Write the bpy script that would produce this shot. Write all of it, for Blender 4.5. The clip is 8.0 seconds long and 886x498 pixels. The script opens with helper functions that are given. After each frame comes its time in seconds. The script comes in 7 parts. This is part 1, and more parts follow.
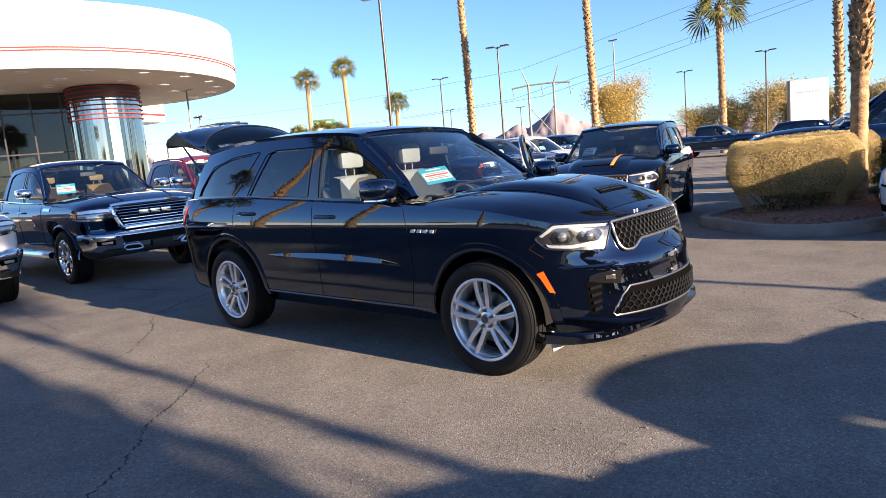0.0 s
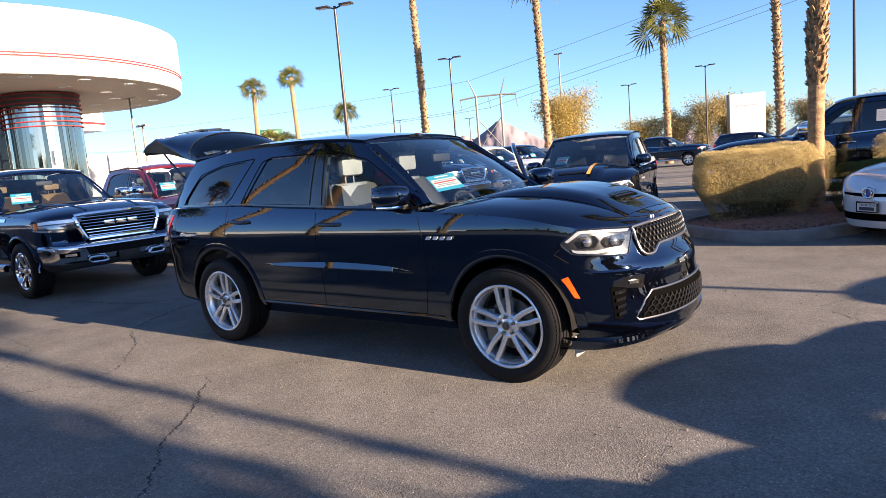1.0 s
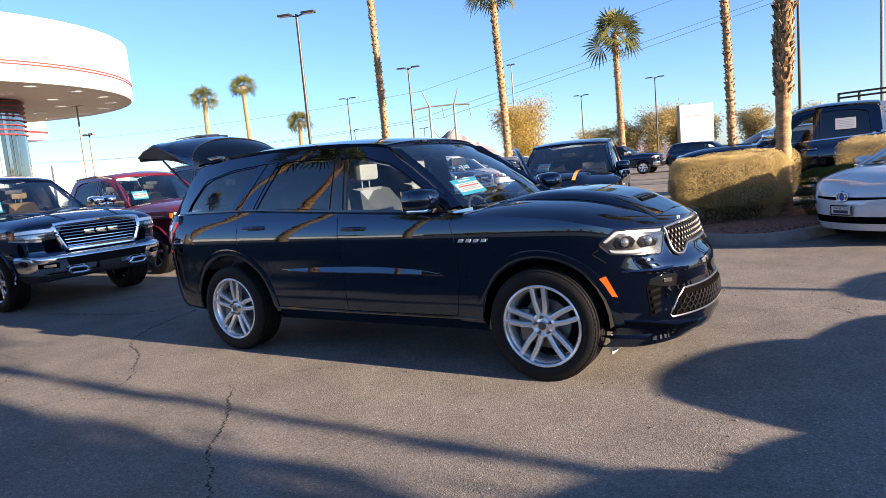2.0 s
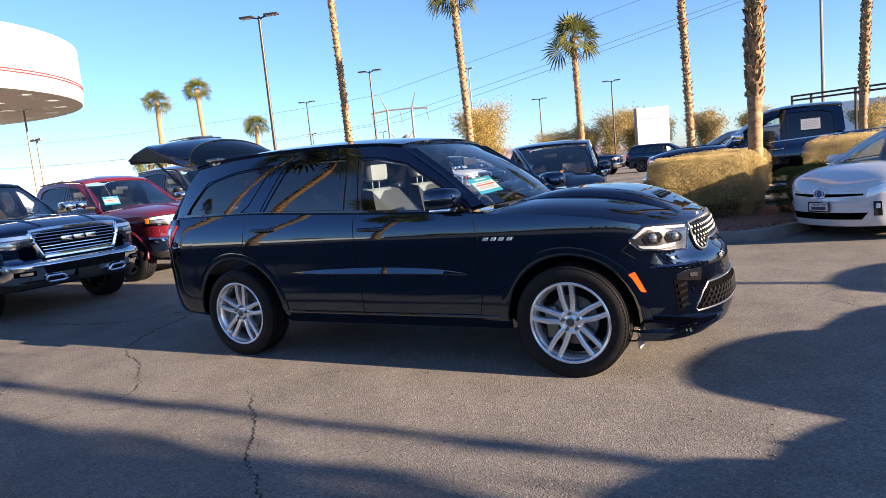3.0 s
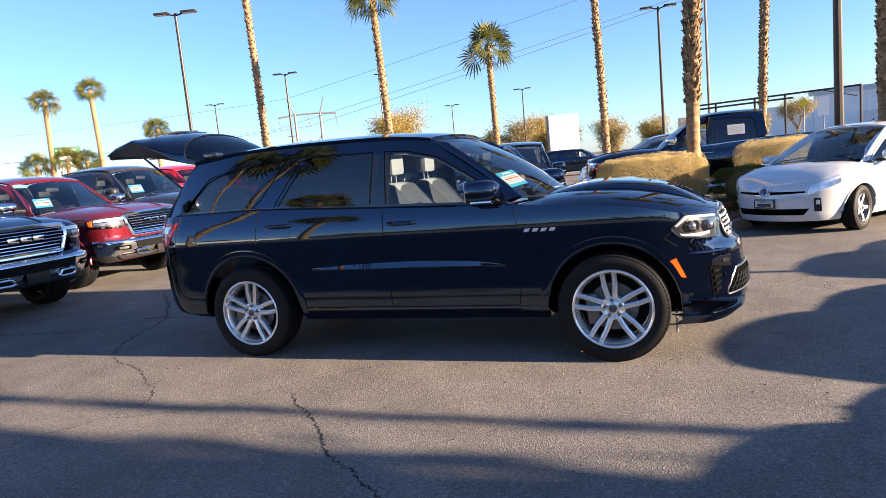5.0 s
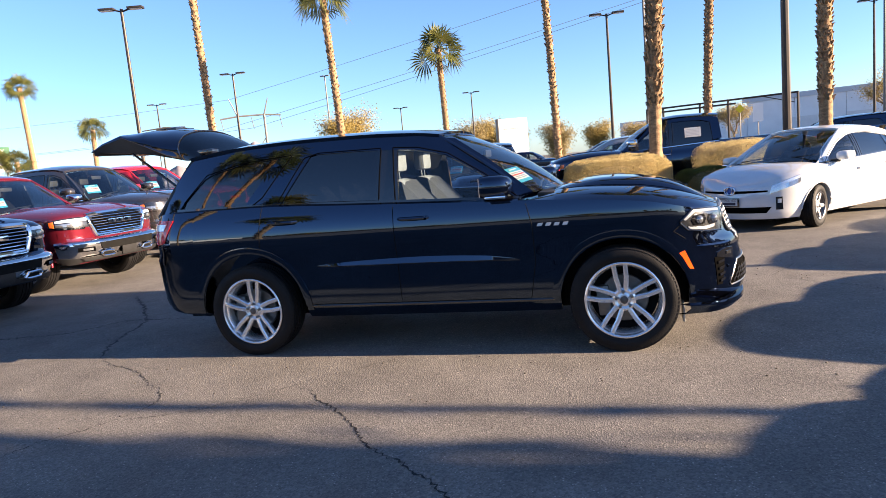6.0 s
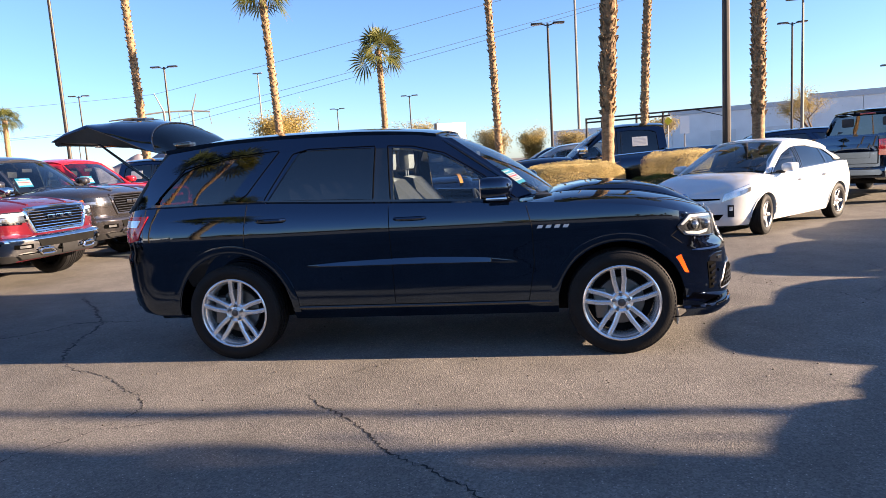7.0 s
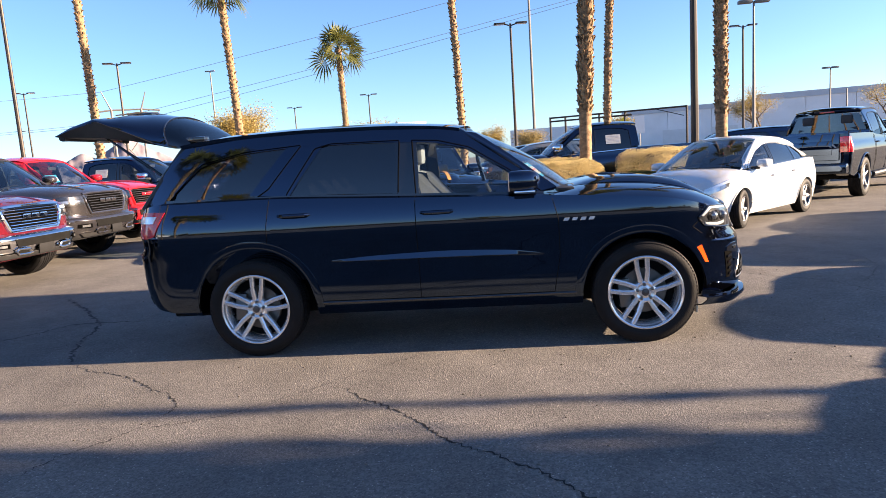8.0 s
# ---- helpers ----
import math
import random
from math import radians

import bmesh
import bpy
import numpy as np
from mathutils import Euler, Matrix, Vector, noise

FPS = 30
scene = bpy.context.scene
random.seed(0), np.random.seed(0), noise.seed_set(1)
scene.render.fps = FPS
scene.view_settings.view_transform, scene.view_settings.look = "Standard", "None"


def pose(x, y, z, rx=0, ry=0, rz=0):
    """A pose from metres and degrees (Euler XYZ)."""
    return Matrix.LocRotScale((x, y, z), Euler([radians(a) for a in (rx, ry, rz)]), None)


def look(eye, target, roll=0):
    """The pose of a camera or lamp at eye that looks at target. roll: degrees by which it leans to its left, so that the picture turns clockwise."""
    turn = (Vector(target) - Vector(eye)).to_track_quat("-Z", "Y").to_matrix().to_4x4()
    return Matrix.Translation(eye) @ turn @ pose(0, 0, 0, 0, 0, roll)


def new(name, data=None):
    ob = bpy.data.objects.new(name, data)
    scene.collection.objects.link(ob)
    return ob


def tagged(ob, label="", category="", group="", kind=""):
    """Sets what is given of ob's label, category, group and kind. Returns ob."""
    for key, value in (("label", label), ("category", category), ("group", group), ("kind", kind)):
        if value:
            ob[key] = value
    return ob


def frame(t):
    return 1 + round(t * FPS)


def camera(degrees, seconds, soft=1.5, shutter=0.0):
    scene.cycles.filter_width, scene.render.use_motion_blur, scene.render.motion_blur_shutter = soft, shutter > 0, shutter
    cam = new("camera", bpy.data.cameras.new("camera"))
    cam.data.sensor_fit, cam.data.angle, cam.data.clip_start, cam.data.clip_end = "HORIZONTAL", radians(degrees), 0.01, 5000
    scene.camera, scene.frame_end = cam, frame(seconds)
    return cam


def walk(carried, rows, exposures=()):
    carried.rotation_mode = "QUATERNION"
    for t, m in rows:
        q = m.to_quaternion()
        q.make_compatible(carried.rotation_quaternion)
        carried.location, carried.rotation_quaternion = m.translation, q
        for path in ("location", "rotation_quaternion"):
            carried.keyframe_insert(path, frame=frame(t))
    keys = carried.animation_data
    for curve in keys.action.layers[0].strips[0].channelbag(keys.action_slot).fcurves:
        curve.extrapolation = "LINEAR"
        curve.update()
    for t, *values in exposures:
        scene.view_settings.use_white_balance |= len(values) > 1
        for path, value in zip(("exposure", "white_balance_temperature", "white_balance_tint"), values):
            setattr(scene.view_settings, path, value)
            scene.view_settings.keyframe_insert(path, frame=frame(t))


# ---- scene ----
cam = camera(68.2, 8.0, soft=0.35)
PATH = [
    (0, (4.137, -4.28, 1.47), (2.829, -2.792, 1.193), -5.0),
    (0.5, (3.937, -4.379, 1.483), (2.685, -2.845, 1.202), -5.2),
    (1, (3.733, -4.542, 1.48), (2.549, -2.95, 1.221), -4.9),
    (1.2, (3.648, -4.648, 1.473), (2.486, -3.039, 1.223), -4.8),
    (2.3, (3.186, -4.94, 1.493), (2.148, -3.249, 1.245), -5.1),
    (2.5, (3.115, -4.971, 1.497), (2.091, -3.272, 1.245), -5.1),
    (3, (2.888, -5.115, 1.493), (1.933, -3.375, 1.25), -5.5),
    (3.5, (2.684, -5.314, 1.503), (1.784, -3.543, 1.268), -5.5),
    (4, (2.485, -5.401, 1.478), (1.633, -3.607, 1.244), -5.1),
    (4.5, (2.243, -5.475, 1.493), (1.456, -3.653, 1.246), -5.2),
    (4.7, (2.157, -5.495, 1.486), (1.405, -3.659, 1.239), -5.5),
    (5.8, (1.658, -5.739, 1.487), (1.089, -3.839, 1.226), -4.7),
    (6, (1.56, -5.757, 1.476), (1.019, -3.848, 1.219), -5.2),
    (6.5, (1.294, -5.77, 1.492), (0.846, -3.838, 1.229), -4.5),
    (7, (1.055, -5.787, 1.485), (0.718, -3.833, 1.223), -3.7),
    (7.5, (0.752, -5.905, 1.504), (0.497, -3.941, 1.231), -3.4),
    (8, (0.524, -5.908, 1.478), (0.32, -3.937, 1.206), -3.8),
]
walk(cam, [(t, look(eye, target, roll)) for t, eye, target, roll in PATH],
     exposures=[(0.0, 2.28, 6450, 17), (3.0, 2.28, 6450, 17), (4.0, 2.40, 6500, 17), (8.0, 2.40, 6650, 18)])

# ---- light: a low warm sun from the east end of the lot, clear sky ----
SUN_ELEV = 14.0
world = bpy.data.worlds.new("sky")
scene.world = world
world.use_nodes = True
_nt = world.node_tree
_sky = _nt.nodes.new("ShaderNodeTexSky")
_sky.sky_type = "NISHITA"
_sky.sun_disc = False
_sky.sun_elevation = radians(SUN_ELEV)
_sky.sun_rotation = radians(90)
_sky.air_density, _sky.dust_density, _sky.ozone_density = 0.85, 0.35, 4.6
_bg = _nt.nodes["Background"]
_bg.inputs["Strength"].default_value = 0.059
_nt.links.new(_sky.outputs[0], _bg.inputs[0])
sun = new("sun", bpy.data.lights.new("sun", "SUN"))
sun.data.energy = 5.0
sun.data.angle = radians(0.3)
sun.data.color = (1.0, 0.785, 0.53)
sun.matrix_world = look((0, 0, 0), (-math.cos(radians(SUN_ELEV)), -0.012, -math.sin(radians(SUN_ELEV))))
sun.location = (60, 0, 40)

# ---- materials ----
def srgb(r, g, b):
    f = lambda c: ((c / 255 + 0.055) / 1.055) ** 2.4 if c > 10 else c / 255 / 12.92
    return (f(r), f(g), f(b))


MATS = {}


def mat(name, color=(0.5, 0.5, 0.5), rough=0.5, metal=0.0, vary=0.12, scale=6.0, bump=0.0, bscale=60.0, coat=0.0,
        color2=None, trans=0.0, ior=1.45, emit=0.0, spec=0.5, rvary=0.0, per_object=0.0, stretch=(1, 1, 1), leafy=0.0):
    """One procedural surface: base colour mixed at two scales of noise, with bump and gloss."""
    if name in MATS:
        return MATS[name]
    m = bpy.data.materials.new(name)
    m.use_nodes = True
    nt = m.node_tree
    p = nt.nodes["Principled BSDF"]
    p.inputs["Roughness"].default_value = rough
    p.inputs["Metallic"].default_value = metal
    p.inputs["IOR"].default_value = ior
    p.inputs["Specular IOR Level"].default_value = spec
    p.inputs["Transmission Weight"].default_value = trans
    p.inputs["Coat Weight"].default_value = coat
    p.inputs["Coat Roughness"].default_value = 0.02
    p.inputs["Coat IOR"].default_value = 1.95
    co = nt.nodes.new("ShaderNodeTexCoord")
    mp = nt.nodes.new("ShaderNodeMapping")
    mp.inputs["Scale"].default_value = stretch
    nt.links.new(co.outputs["Object"], mp.inputs[0])
    n1 = nt.nodes.new("ShaderNodeTexNoise")
    n1.inputs["Scale"].default_value = scale
    n1.inputs["Detail"].default_value = 4
    n2 = nt.nodes.new("ShaderNodeTexNoise")
    n2.inputs["Scale"].default_value = bscale
    n2.inputs["Detail"].default_value = 3
    nt.links.new(mp.outputs[0], n1.inputs["Vector"])
    nt.links.new(mp.outputs[0], n2.inputs["Vector"])
    add = nt.nodes.new("ShaderNodeMath")
    add.operation = "MULTIPLY_ADD"
    nt.links.new(n2.outputs["Fac"], add.inputs[0])
    add.inputs[1].default_value = 0.5
    nt.links.new(n1.outputs["Fac"], add.inputs[2])
    ramp = nt.nodes.new("ShaderNodeValToRGB")
    c = Vector(color)
    a, b = (c * (1 - vary), c * (1 + vary)) if color2 is None else (c, Vector(color2))
    ramp.color_ramp.elements[0].position = 0.5
    ramp.color_ramp.elements[1].position = 1.0
    ramp.color_ramp.elements[0].color = (*a, 1)
    ramp.color_ramp.elements[1].color = (*b, 1)
    nt.links.new(add.outputs[0], ramp.inputs[0])
    out = ramp.outputs[0]
    if per_object:
        inf = nt.nodes.new("ShaderNodeObjectInfo")
        hsv = nt.nodes.new("ShaderNodeHueSaturation")
        mr = nt.nodes.new("ShaderNodeMapRange")
        mr.inputs["To Min"].default_value, mr.inputs["To Max"].default_value = 1 - per_object, 1 + per_object
        nt.links.new(inf.outputs["Random"], mr.inputs[0])
        nt.links.new(mr.outputs[0], hsv.inputs["Value"])
        nt.links.new(out, hsv.inputs["Color"])
        out = hsv.outputs[0]
    nt.links.new(out, p.inputs["Base Color"])
    if rvary:
        mr2 = nt.nodes.new("ShaderNodeMapRange")
        mr2.inputs["From Min"].default_value, mr2.inputs["From Max"].default_value = 0.3, 0.7
        mr2.inputs["To Min"].default_value, mr2.inputs["To Max"].default_value = max(0, rough - rvary), rough + rvary
        nt.links.new(n1.outputs["Fac"], mr2.inputs[0])
        nt.links.new(mr2.outputs[0], p.inputs["Roughness"])
    if bump:
        bp = nt.nodes.new("ShaderNodeBump")
        bp.inputs["Strength"].default_value = bump
        bp.inputs["Distance"].default_value = 0.02
        nt.links.new(n2.outputs["Fac"], bp.inputs["Height"])
        nt.links.new(bp.outputs[0], p.inputs["Normal"])
    if emit:
        p.inputs["Emission Color"].default_value = (*color, 1)
        p.inputs["Emission Strength"].default_value = emit
    if leafy:
        tl = nt.nodes.new("ShaderNodeBsdfTranslucent")
        nt.links.new(out, tl.inputs[0])
        mx = nt.nodes.new("ShaderNodeMixShader")
        mx.inputs[0].default_value = leafy
        nt.links.new(p.outputs[0], mx.inputs[1])
        nt.links.new(tl.outputs[0], mx.inputs[2])
        nt.links.new(mx.outputs[0], nt.nodes["Material Output"].inputs[0])
    MATS[name] = m
    return m


def glass(name, tint, rough=0.0, f0=0.045):
    """Thin tinted pane: mirror-like towards grazing views, the rest passes through the tint."""
    if name in MATS:
        return MATS[name]
    m = bpy.data.materials.new(name)
    m.use_nodes = True
    nt = m.node_tree
    nt.nodes.remove(nt.nodes["Principled BSDF"])
    tr = nt.nodes.new("ShaderNodeBsdfTransparent")
    tr.inputs[0].default_value = (*tint, 1)
    gl = nt.nodes.new("ShaderNodeBsdfGlossy")
    gl.inputs["Roughness"].default_value = rough
    lw = nt.nodes.new("ShaderNodeLayerWeight")
    lw.inputs[0].default_value = 0.5
    power = nt.nodes.new("ShaderNodeMath")
    power.operation = "POWER"
    power.inputs[1].default_value = 5.0
    nt.links.new(lw.outputs["Facing"], power.inputs[0])
    fac = nt.nodes.new("ShaderNodeMapRange")
    fac.inputs["To Min"].default_value = f0
    nt.links.new(power.outputs[0], fac.inputs[0])
    mx = nt.nodes.new("ShaderNodeMixShader")
    nt.links.new(fac.outputs[0], mx.inputs[0])
    nt.links.new(tr.outputs[0], mx.inputs[1])
    nt.links.new(gl.outputs[0], mx.inputs[2])
    nt.links.new(mx.outputs[0], nt.nodes["Material Output"].inputs[0])
    MATS[name] = m
    return m


def paint(name, color, metal=0.0):
    return mat(name, color, 0.34 if metal else 0.3, metal, vary=0.06, scale=2.0, bscale=900, coat=1.0, spec=0.05)


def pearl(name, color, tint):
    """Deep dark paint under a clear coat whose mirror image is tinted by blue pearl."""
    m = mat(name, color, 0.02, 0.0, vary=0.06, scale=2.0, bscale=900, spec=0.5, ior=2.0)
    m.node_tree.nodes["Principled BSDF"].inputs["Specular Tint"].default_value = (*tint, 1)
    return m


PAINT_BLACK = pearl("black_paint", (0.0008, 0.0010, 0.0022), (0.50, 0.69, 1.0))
PAINT_NAVY = pearl("navy_paint", (0.0010, 0.0018, 0.0060), (0.42, 0.64, 1.0))
PAINT_MAROON = paint("maroon_paint", (0.105, 0.008, 0.016), 0.3)
PAINT_GREY = paint("granite_paint", (0.034, 0.032, 0.035), 0.4)
PAINT_RED = paint("bright_red_paint", (0.48, 0.012, 0.018))
PAINT_WHITE = paint("white_paint", (0.56, 0.58, 0.60))
PAINT_SILVER = paint("silver_paint", (0.36, 0.37, 0.38), 0.5)
CHROME = mat("chrome", (0.82, 0.82, 0.83), 0.07, 1.0, vary=0.03, scale=3)
ALLOY = mat("alloy_silver", (0.72, 0.73, 0.75), 0.25, 0.75, vary=0.05, scale=8, bscale=300)
ALLOY_DARK = mat("alloy_dark", (0.10, 0.10, 0.11), 0.3, 0.8, vary=0.1, scale=8)
RUBBER = mat("tyre_rubber", (0.007, 0.007, 0.008), 0.6, vary=0.25, scale=9, bump=0.2, bscale=120, spec=0.22)
PLASTIC = mat("black_plastic", (0.014, 0.014, 0.015), 0.5, vary=0.2, scale=10, bump=0.08, bscale=300)
GLOSSBLACK = mat("gloss_black_trim", (0.006, 0.006, 0.007), 0.1, vary=0.1, scale=4, coat=0.6)
STEEL = mat("brake_steel", (0.15, 0.145, 0.14), 0.4, 0.9, vary=0.15, scale=14)
UNDER = mat("underbody", (0.006, 0.006, 0.006), 0.9, vary=0.3, scale=5, spec=0.15)
# near-black colour paints the shade of deep openings onto flat sheets
RECESS_SHADE = mat("recess_shade", (0.0015, 0.0015, 0.0016), 0.9, vary=0.3, scale=5, spec=0.03)
LEATHER = mat("light_grey_leather", (0.26, 0.265, 0.275), 0.5, vary=0.08, scale=7, bump=0.15, bscale=220)
LEATHER_TAN = mat("tan_leather", (0.16, 0.105, 0.05), 0.5, vary=0.08, scale=7, bump=0.15, bscale=220)
DASH = mat("dashboard_vinyl", (0.03, 0.03, 0.033), 0.55, vary=0.15, scale=8, bump=0.2, bscale=260)
GLASS = glass("clear_glass", (0.86, 0.91, 0.93))
GLASS_TINT = glass("privacy_glass", (0.16, 0.175, 0.21), 0.0, 0.12)
GLASS_DIM = glass("windscreen_glass", (0.72, 0.79, 0.81), 0.0, 0.20)
LENS = glass("lens_clear", (0.92, 0.93, 0.94), 0.01, 0.05)
LAMP_WHITE = mat("lamp_reflector", (0.85, 0.86, 0.88), 0.15, 0.4, vary=0.05, scale=20)
LAMP_GLOW = mat("running_light", (0.15, 0.155, 0.16), 0.4, 0.0, vary=0.3, scale=60, emit=0.36)
GRILLE = mat("grille_black", (0.006, 0.006, 0.0065), 0.30, vary=0.2, scale=20)
SATIN = mat("satin_grey_trim", (0.22, 0.22, 0.23), 0.28, 0.9, vary=0.08, scale=12)
LAMP_SILVER = mat("lamp_silver", (0.11, 0.113, 0.12), 0.2, 0.9, vary=0.4, scale=45)
AMBER = mat("amber_reflector", (0.85, 0.16, 0.01), 0.2, vary=0.12, scale=60, coat=0.8)
AMBER_GLOW = mat("amber_side_marker", (0.85, 0.085, 0.004), 0.2, emit=0.08, coat=0.8)
TAILRED = mat("tail_lamp_red", (0.55, 0.012, 0.016), 0.15, vary=0.2, scale=30, coat=0.5)
PAPER_BLUE = mat("blue_card", (0.04, 0.30, 0.44), 0.5, vary=0.05, scale=8)
PAPER_WHITE = mat("white_card", (0.55, 0.55, 0.54), 0.6, vary=0.04, scale=8)
INK = mat("dark_ink", (0.03, 0.03, 0.05), 0.6, vary=0.1, scale=20)
INK_RED = mat("red_ink", (0.5, 0.05, 0.05), 0.6, vary=0.1, scale=20)
INK_GREY = mat("grey_ink", (0.28, 0.28, 0.3), 0.6, vary=0.1, scale=20)
ORANGE = mat("orange_stripe", (0.85, 0.36, 0.015), 0.25, vary=0.05, scale=4, coat=0.6)
POLE = mat("bronze_pole", (0.035, 0.028, 0.024), 0.45, 0.3, vary=0.2, scale=3)
GALV = mat("galvanised", (0.15, 0.145, 0.14), 0.55, 0.3, vary=0.12, scale=5)
CONCRETE = mat("kerb_concrete", (0.19, 0.18, 0.17), 0.85, vary=0.25, scale=3.5, bump=0.4, bscale=70)
GRAVEL = mat("mulch_gravel", (0.20, 0.105, 0.075), 0.95, vary=0.5, scale=18, bump=0.9, bscale=55)
STUCCO = mat("white_stucco", (0.70, 0.69, 0.68), 0.8, vary=0.05, scale=1.2, bump=0.15, bscale=90)
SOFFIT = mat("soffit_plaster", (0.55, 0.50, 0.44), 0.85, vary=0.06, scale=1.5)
REDSTRIPE = mat("red_band", (0.30, 0.022, 0.025), 0.75, vary=0.08, scale=3)
WAREHOUSE = mat("warehouse_panel", (0.80, 0.80, 0.80), 0.8, vary=0.08, scale=0.4)
WAREHOUSE_TOP = mat("warehouse_parapet", (0.50, 0.53, 0.57), 0.8, vary=0.08, scale=0.4)
MIRRORGLASS = mat("mirrored_panel", (0.40, 0.40, 0.37), 0.04, 1.0, vary=0.06, scale=2, per_object=0.5)
SIGNWHITE = mat("white_sign_face", (0.80, 0.80, 0.80), 0.5, vary=0.03, scale=1)
SIGNDARK = mat("dark_sign_edge", (0.03, 0.03, 0.035), 0.4, vary=0.1, scale=2)
SIGNGREEN = mat("green_sign", (0.02, 0.10, 0.05), 0.5, vary=0.08, scale=2)
BULB = mat("lamp_bowl", (0.34, 0.35, 0.37), 0.12, 0.8, vary=0.2, scale=40)
LINEPAINT = mat("white_road_paint", (0.48, 0.48, 0.47), 0.7, vary=0.3, scale=4, bump=0.3, bscale=90)
LEAF_HEDGE = mat("hedge_leaf", (0.34, 0.275, 0.12), 0.6, color2=(0.62, 0.50, 0.26), scale=4, bscale=40, spec=0.12, leafy=0.4)
LEAF_GREEN = mat("shrub_leaf", (0.03, 0.05, 0.012), 0.55, color2=(0.09, 0.12, 0.03), scale=4, bscale=40, spec=0.2, leafy=0.4)
LEAF_TREE = mat("yellowing_leaf", (0.26, 0.20, 0.06), 0.6, color2=(0.42, 0.32, 0.12), scale=0.6, bscale=6, spec=0.12, leafy=0.4)
LEAF_OLIVE = mat("olive_leaf", (0.22, 0.185, 0.085), 0.6, color2=(0.40, 0.32, 0.16), scale=0.6, bscale=6, spec=0.12, leafy=0.4)
TWIG = mat("twig_bark", (0.11, 0.075, 0.05), 0.85, vary=0.3, scale=6, bump=0.4, bscale=60)
FROND = mat("palm_frond", (0.04, 0.065, 0.016), 0.5, color2=(0.17, 0.16, 0.045), scale=1.5, bscale=12, leafy=0.3)
PALMBARK = mat("palm_bark", (0.12, 0.068, 0.035), 0.9, color2=(0.38, 0.25, 0.14), scale=6, bump=0.8, bscale=30, stretch=(1, 1, 2.2))
PALMBOOT = mat("palm_boot", (0.055, 0.032, 0.018), 0.9, color2=(0.42, 0.28, 0.15), scale=7, bump=0.5, bscale=40)
ROCK = mat("mountain_rock", (0.16, 0.145, 0.175), 0.95, color2=(0.23, 0.19, 0.205), scale=0.006, bump=0.0, bscale=0.05)
WIRE = mat("wire", (0.20, 0.21, 0.23), 0.5, vary=0.05, scale=1)


def asphalt():
    m = bpy.data.materials.new("asphalt")
    m.use_nodes = True
    nt = m.node_tree
    p = nt.nodes["Principled BSDF"]
    co = nt.nodes.new("ShaderNodeTexCoord")

    def noise_at(scale, detail=3, rough=0.5):
        n = nt.nodes.new("ShaderNodeTexNoise")
        n.inputs["Scale"].default_value, n.inputs["Detail"].default_value, n.inputs["Roughness"].default_value = scale, detail, rough
        nt.links.new(co.outputs["Object"], n.inputs["Vector"])
        return n.outputs["Fac"]

    def ramp(fac, stops):
        r = nt.nodes.new("ShaderNodeValToRGB")
        r.color_ramp.elements[0].position, r.color_ramp.elements[1].position = stops[0][0], stops[1][0]
        r.color_ramp.elements[0].color, r.color_ramp.elements[1].color = (*stops[0][1], 1), (*stops[1][1], 1)
        nt.links.new(fac, r.inputs[0])
        return r.outputs[0]

    def mult(a, b, fac=1.0):
        x = nt.nodes.new("ShaderNodeMix")
        x.data_type, x.blend_type = "RGBA", "MULTIPLY"
        x.inputs[0].default_value = fac
        nt.links.new(a, x.inputs[6])
        nt.links.new(b, x.inputs[7])
        return x.outputs[2]

    base = ramp(noise_at(0.35, 5, 0.6), [(0.3, (0.125, 0.119, 0.113)), (0.7, (0.179, 0.170, 0.159))])
    stains = ramp(noise_at(1.7, 4, 0.7), [(0.35, (0.80, 0.80, 0.80)), (0.62, (1.06, 1.06, 1.06))])
    vor = nt.nodes.new("ShaderNodeTexVoronoi")
    vor.inputs["Scale"].default_value = 105
    nt.links.new(co.outputs["Object"], vor.inputs["Vector"])
    chips = ramp(vor.outputs["Color"], [(0.15, (0.58, 0.57, 0.56)), (0.95, (1.60, 1.56, 1.50))])
    specks = ramp(noise_at(38, 2, 0.5), [(0.3, (0.72, 0.72, 0.72)), (0.72, (1.28, 1.27, 1.25))])
    pebble = nt.nodes.new("ShaderNodeTexVoronoi")
    pebble.inputs["Scale"].default_value = 62
    nt.links.new(co.outputs["Object"], pebble.inputs["Vector"])
    near = ramp(pebble.outputs["Distance"], [(0.20, (1.0, 1.0, 1.0)), (0.30, (0.0, 0.0, 0.0))])
    pick = ramp(pebble.outputs["Color"], [(0.66, (0.0, 0.0, 0.0)), (0.80, (1.3, 1.25, 1.15))])
    one = nt.nodes.new("ShaderNodeMix")
    one.data_type, one.blend_type = "RGBA", "ADD"
    one.inputs[0].default_value = 1.0
    one.inputs[6].default_value = (1, 1, 1, 1)
    nt.links.new(mult(near, pick), one.inputs[7])
    col = mult(mult(mult(mult(base, stains), chips, 0.6), specks, 0.5), one.outputs[2])
    nt.links.new(col, p.inputs["Base Color"])
    p.inputs["Roughness"].default_value = 0.88
    p.inputs["Specular IOR Level"].default_value = 0.28
    add = nt.nodes.new("ShaderNodeMath")
    add.operation = "ADD"
    nt.links.new(vor.outputs["Distance"], add.inputs[0])
    nt.links.new(noise_at(130, 2), add.inputs[1])
    b = nt.nodes.new("ShaderNodeBump")
    b.inputs["Strength"].default_value, b.inputs["Distance"].default_value = 0.45, 0.007
    nt.links.new(add.outputs[0], b.inputs["Height"])
    nt.links.new(b.outputs[0], p.inputs["Normal"])
    return m


ASPHALT = asphalt()
CRACKMAT = mat("crack_tar", (0.013, 0.012, 0.012), 0.8, vary=0.3, scale=9)


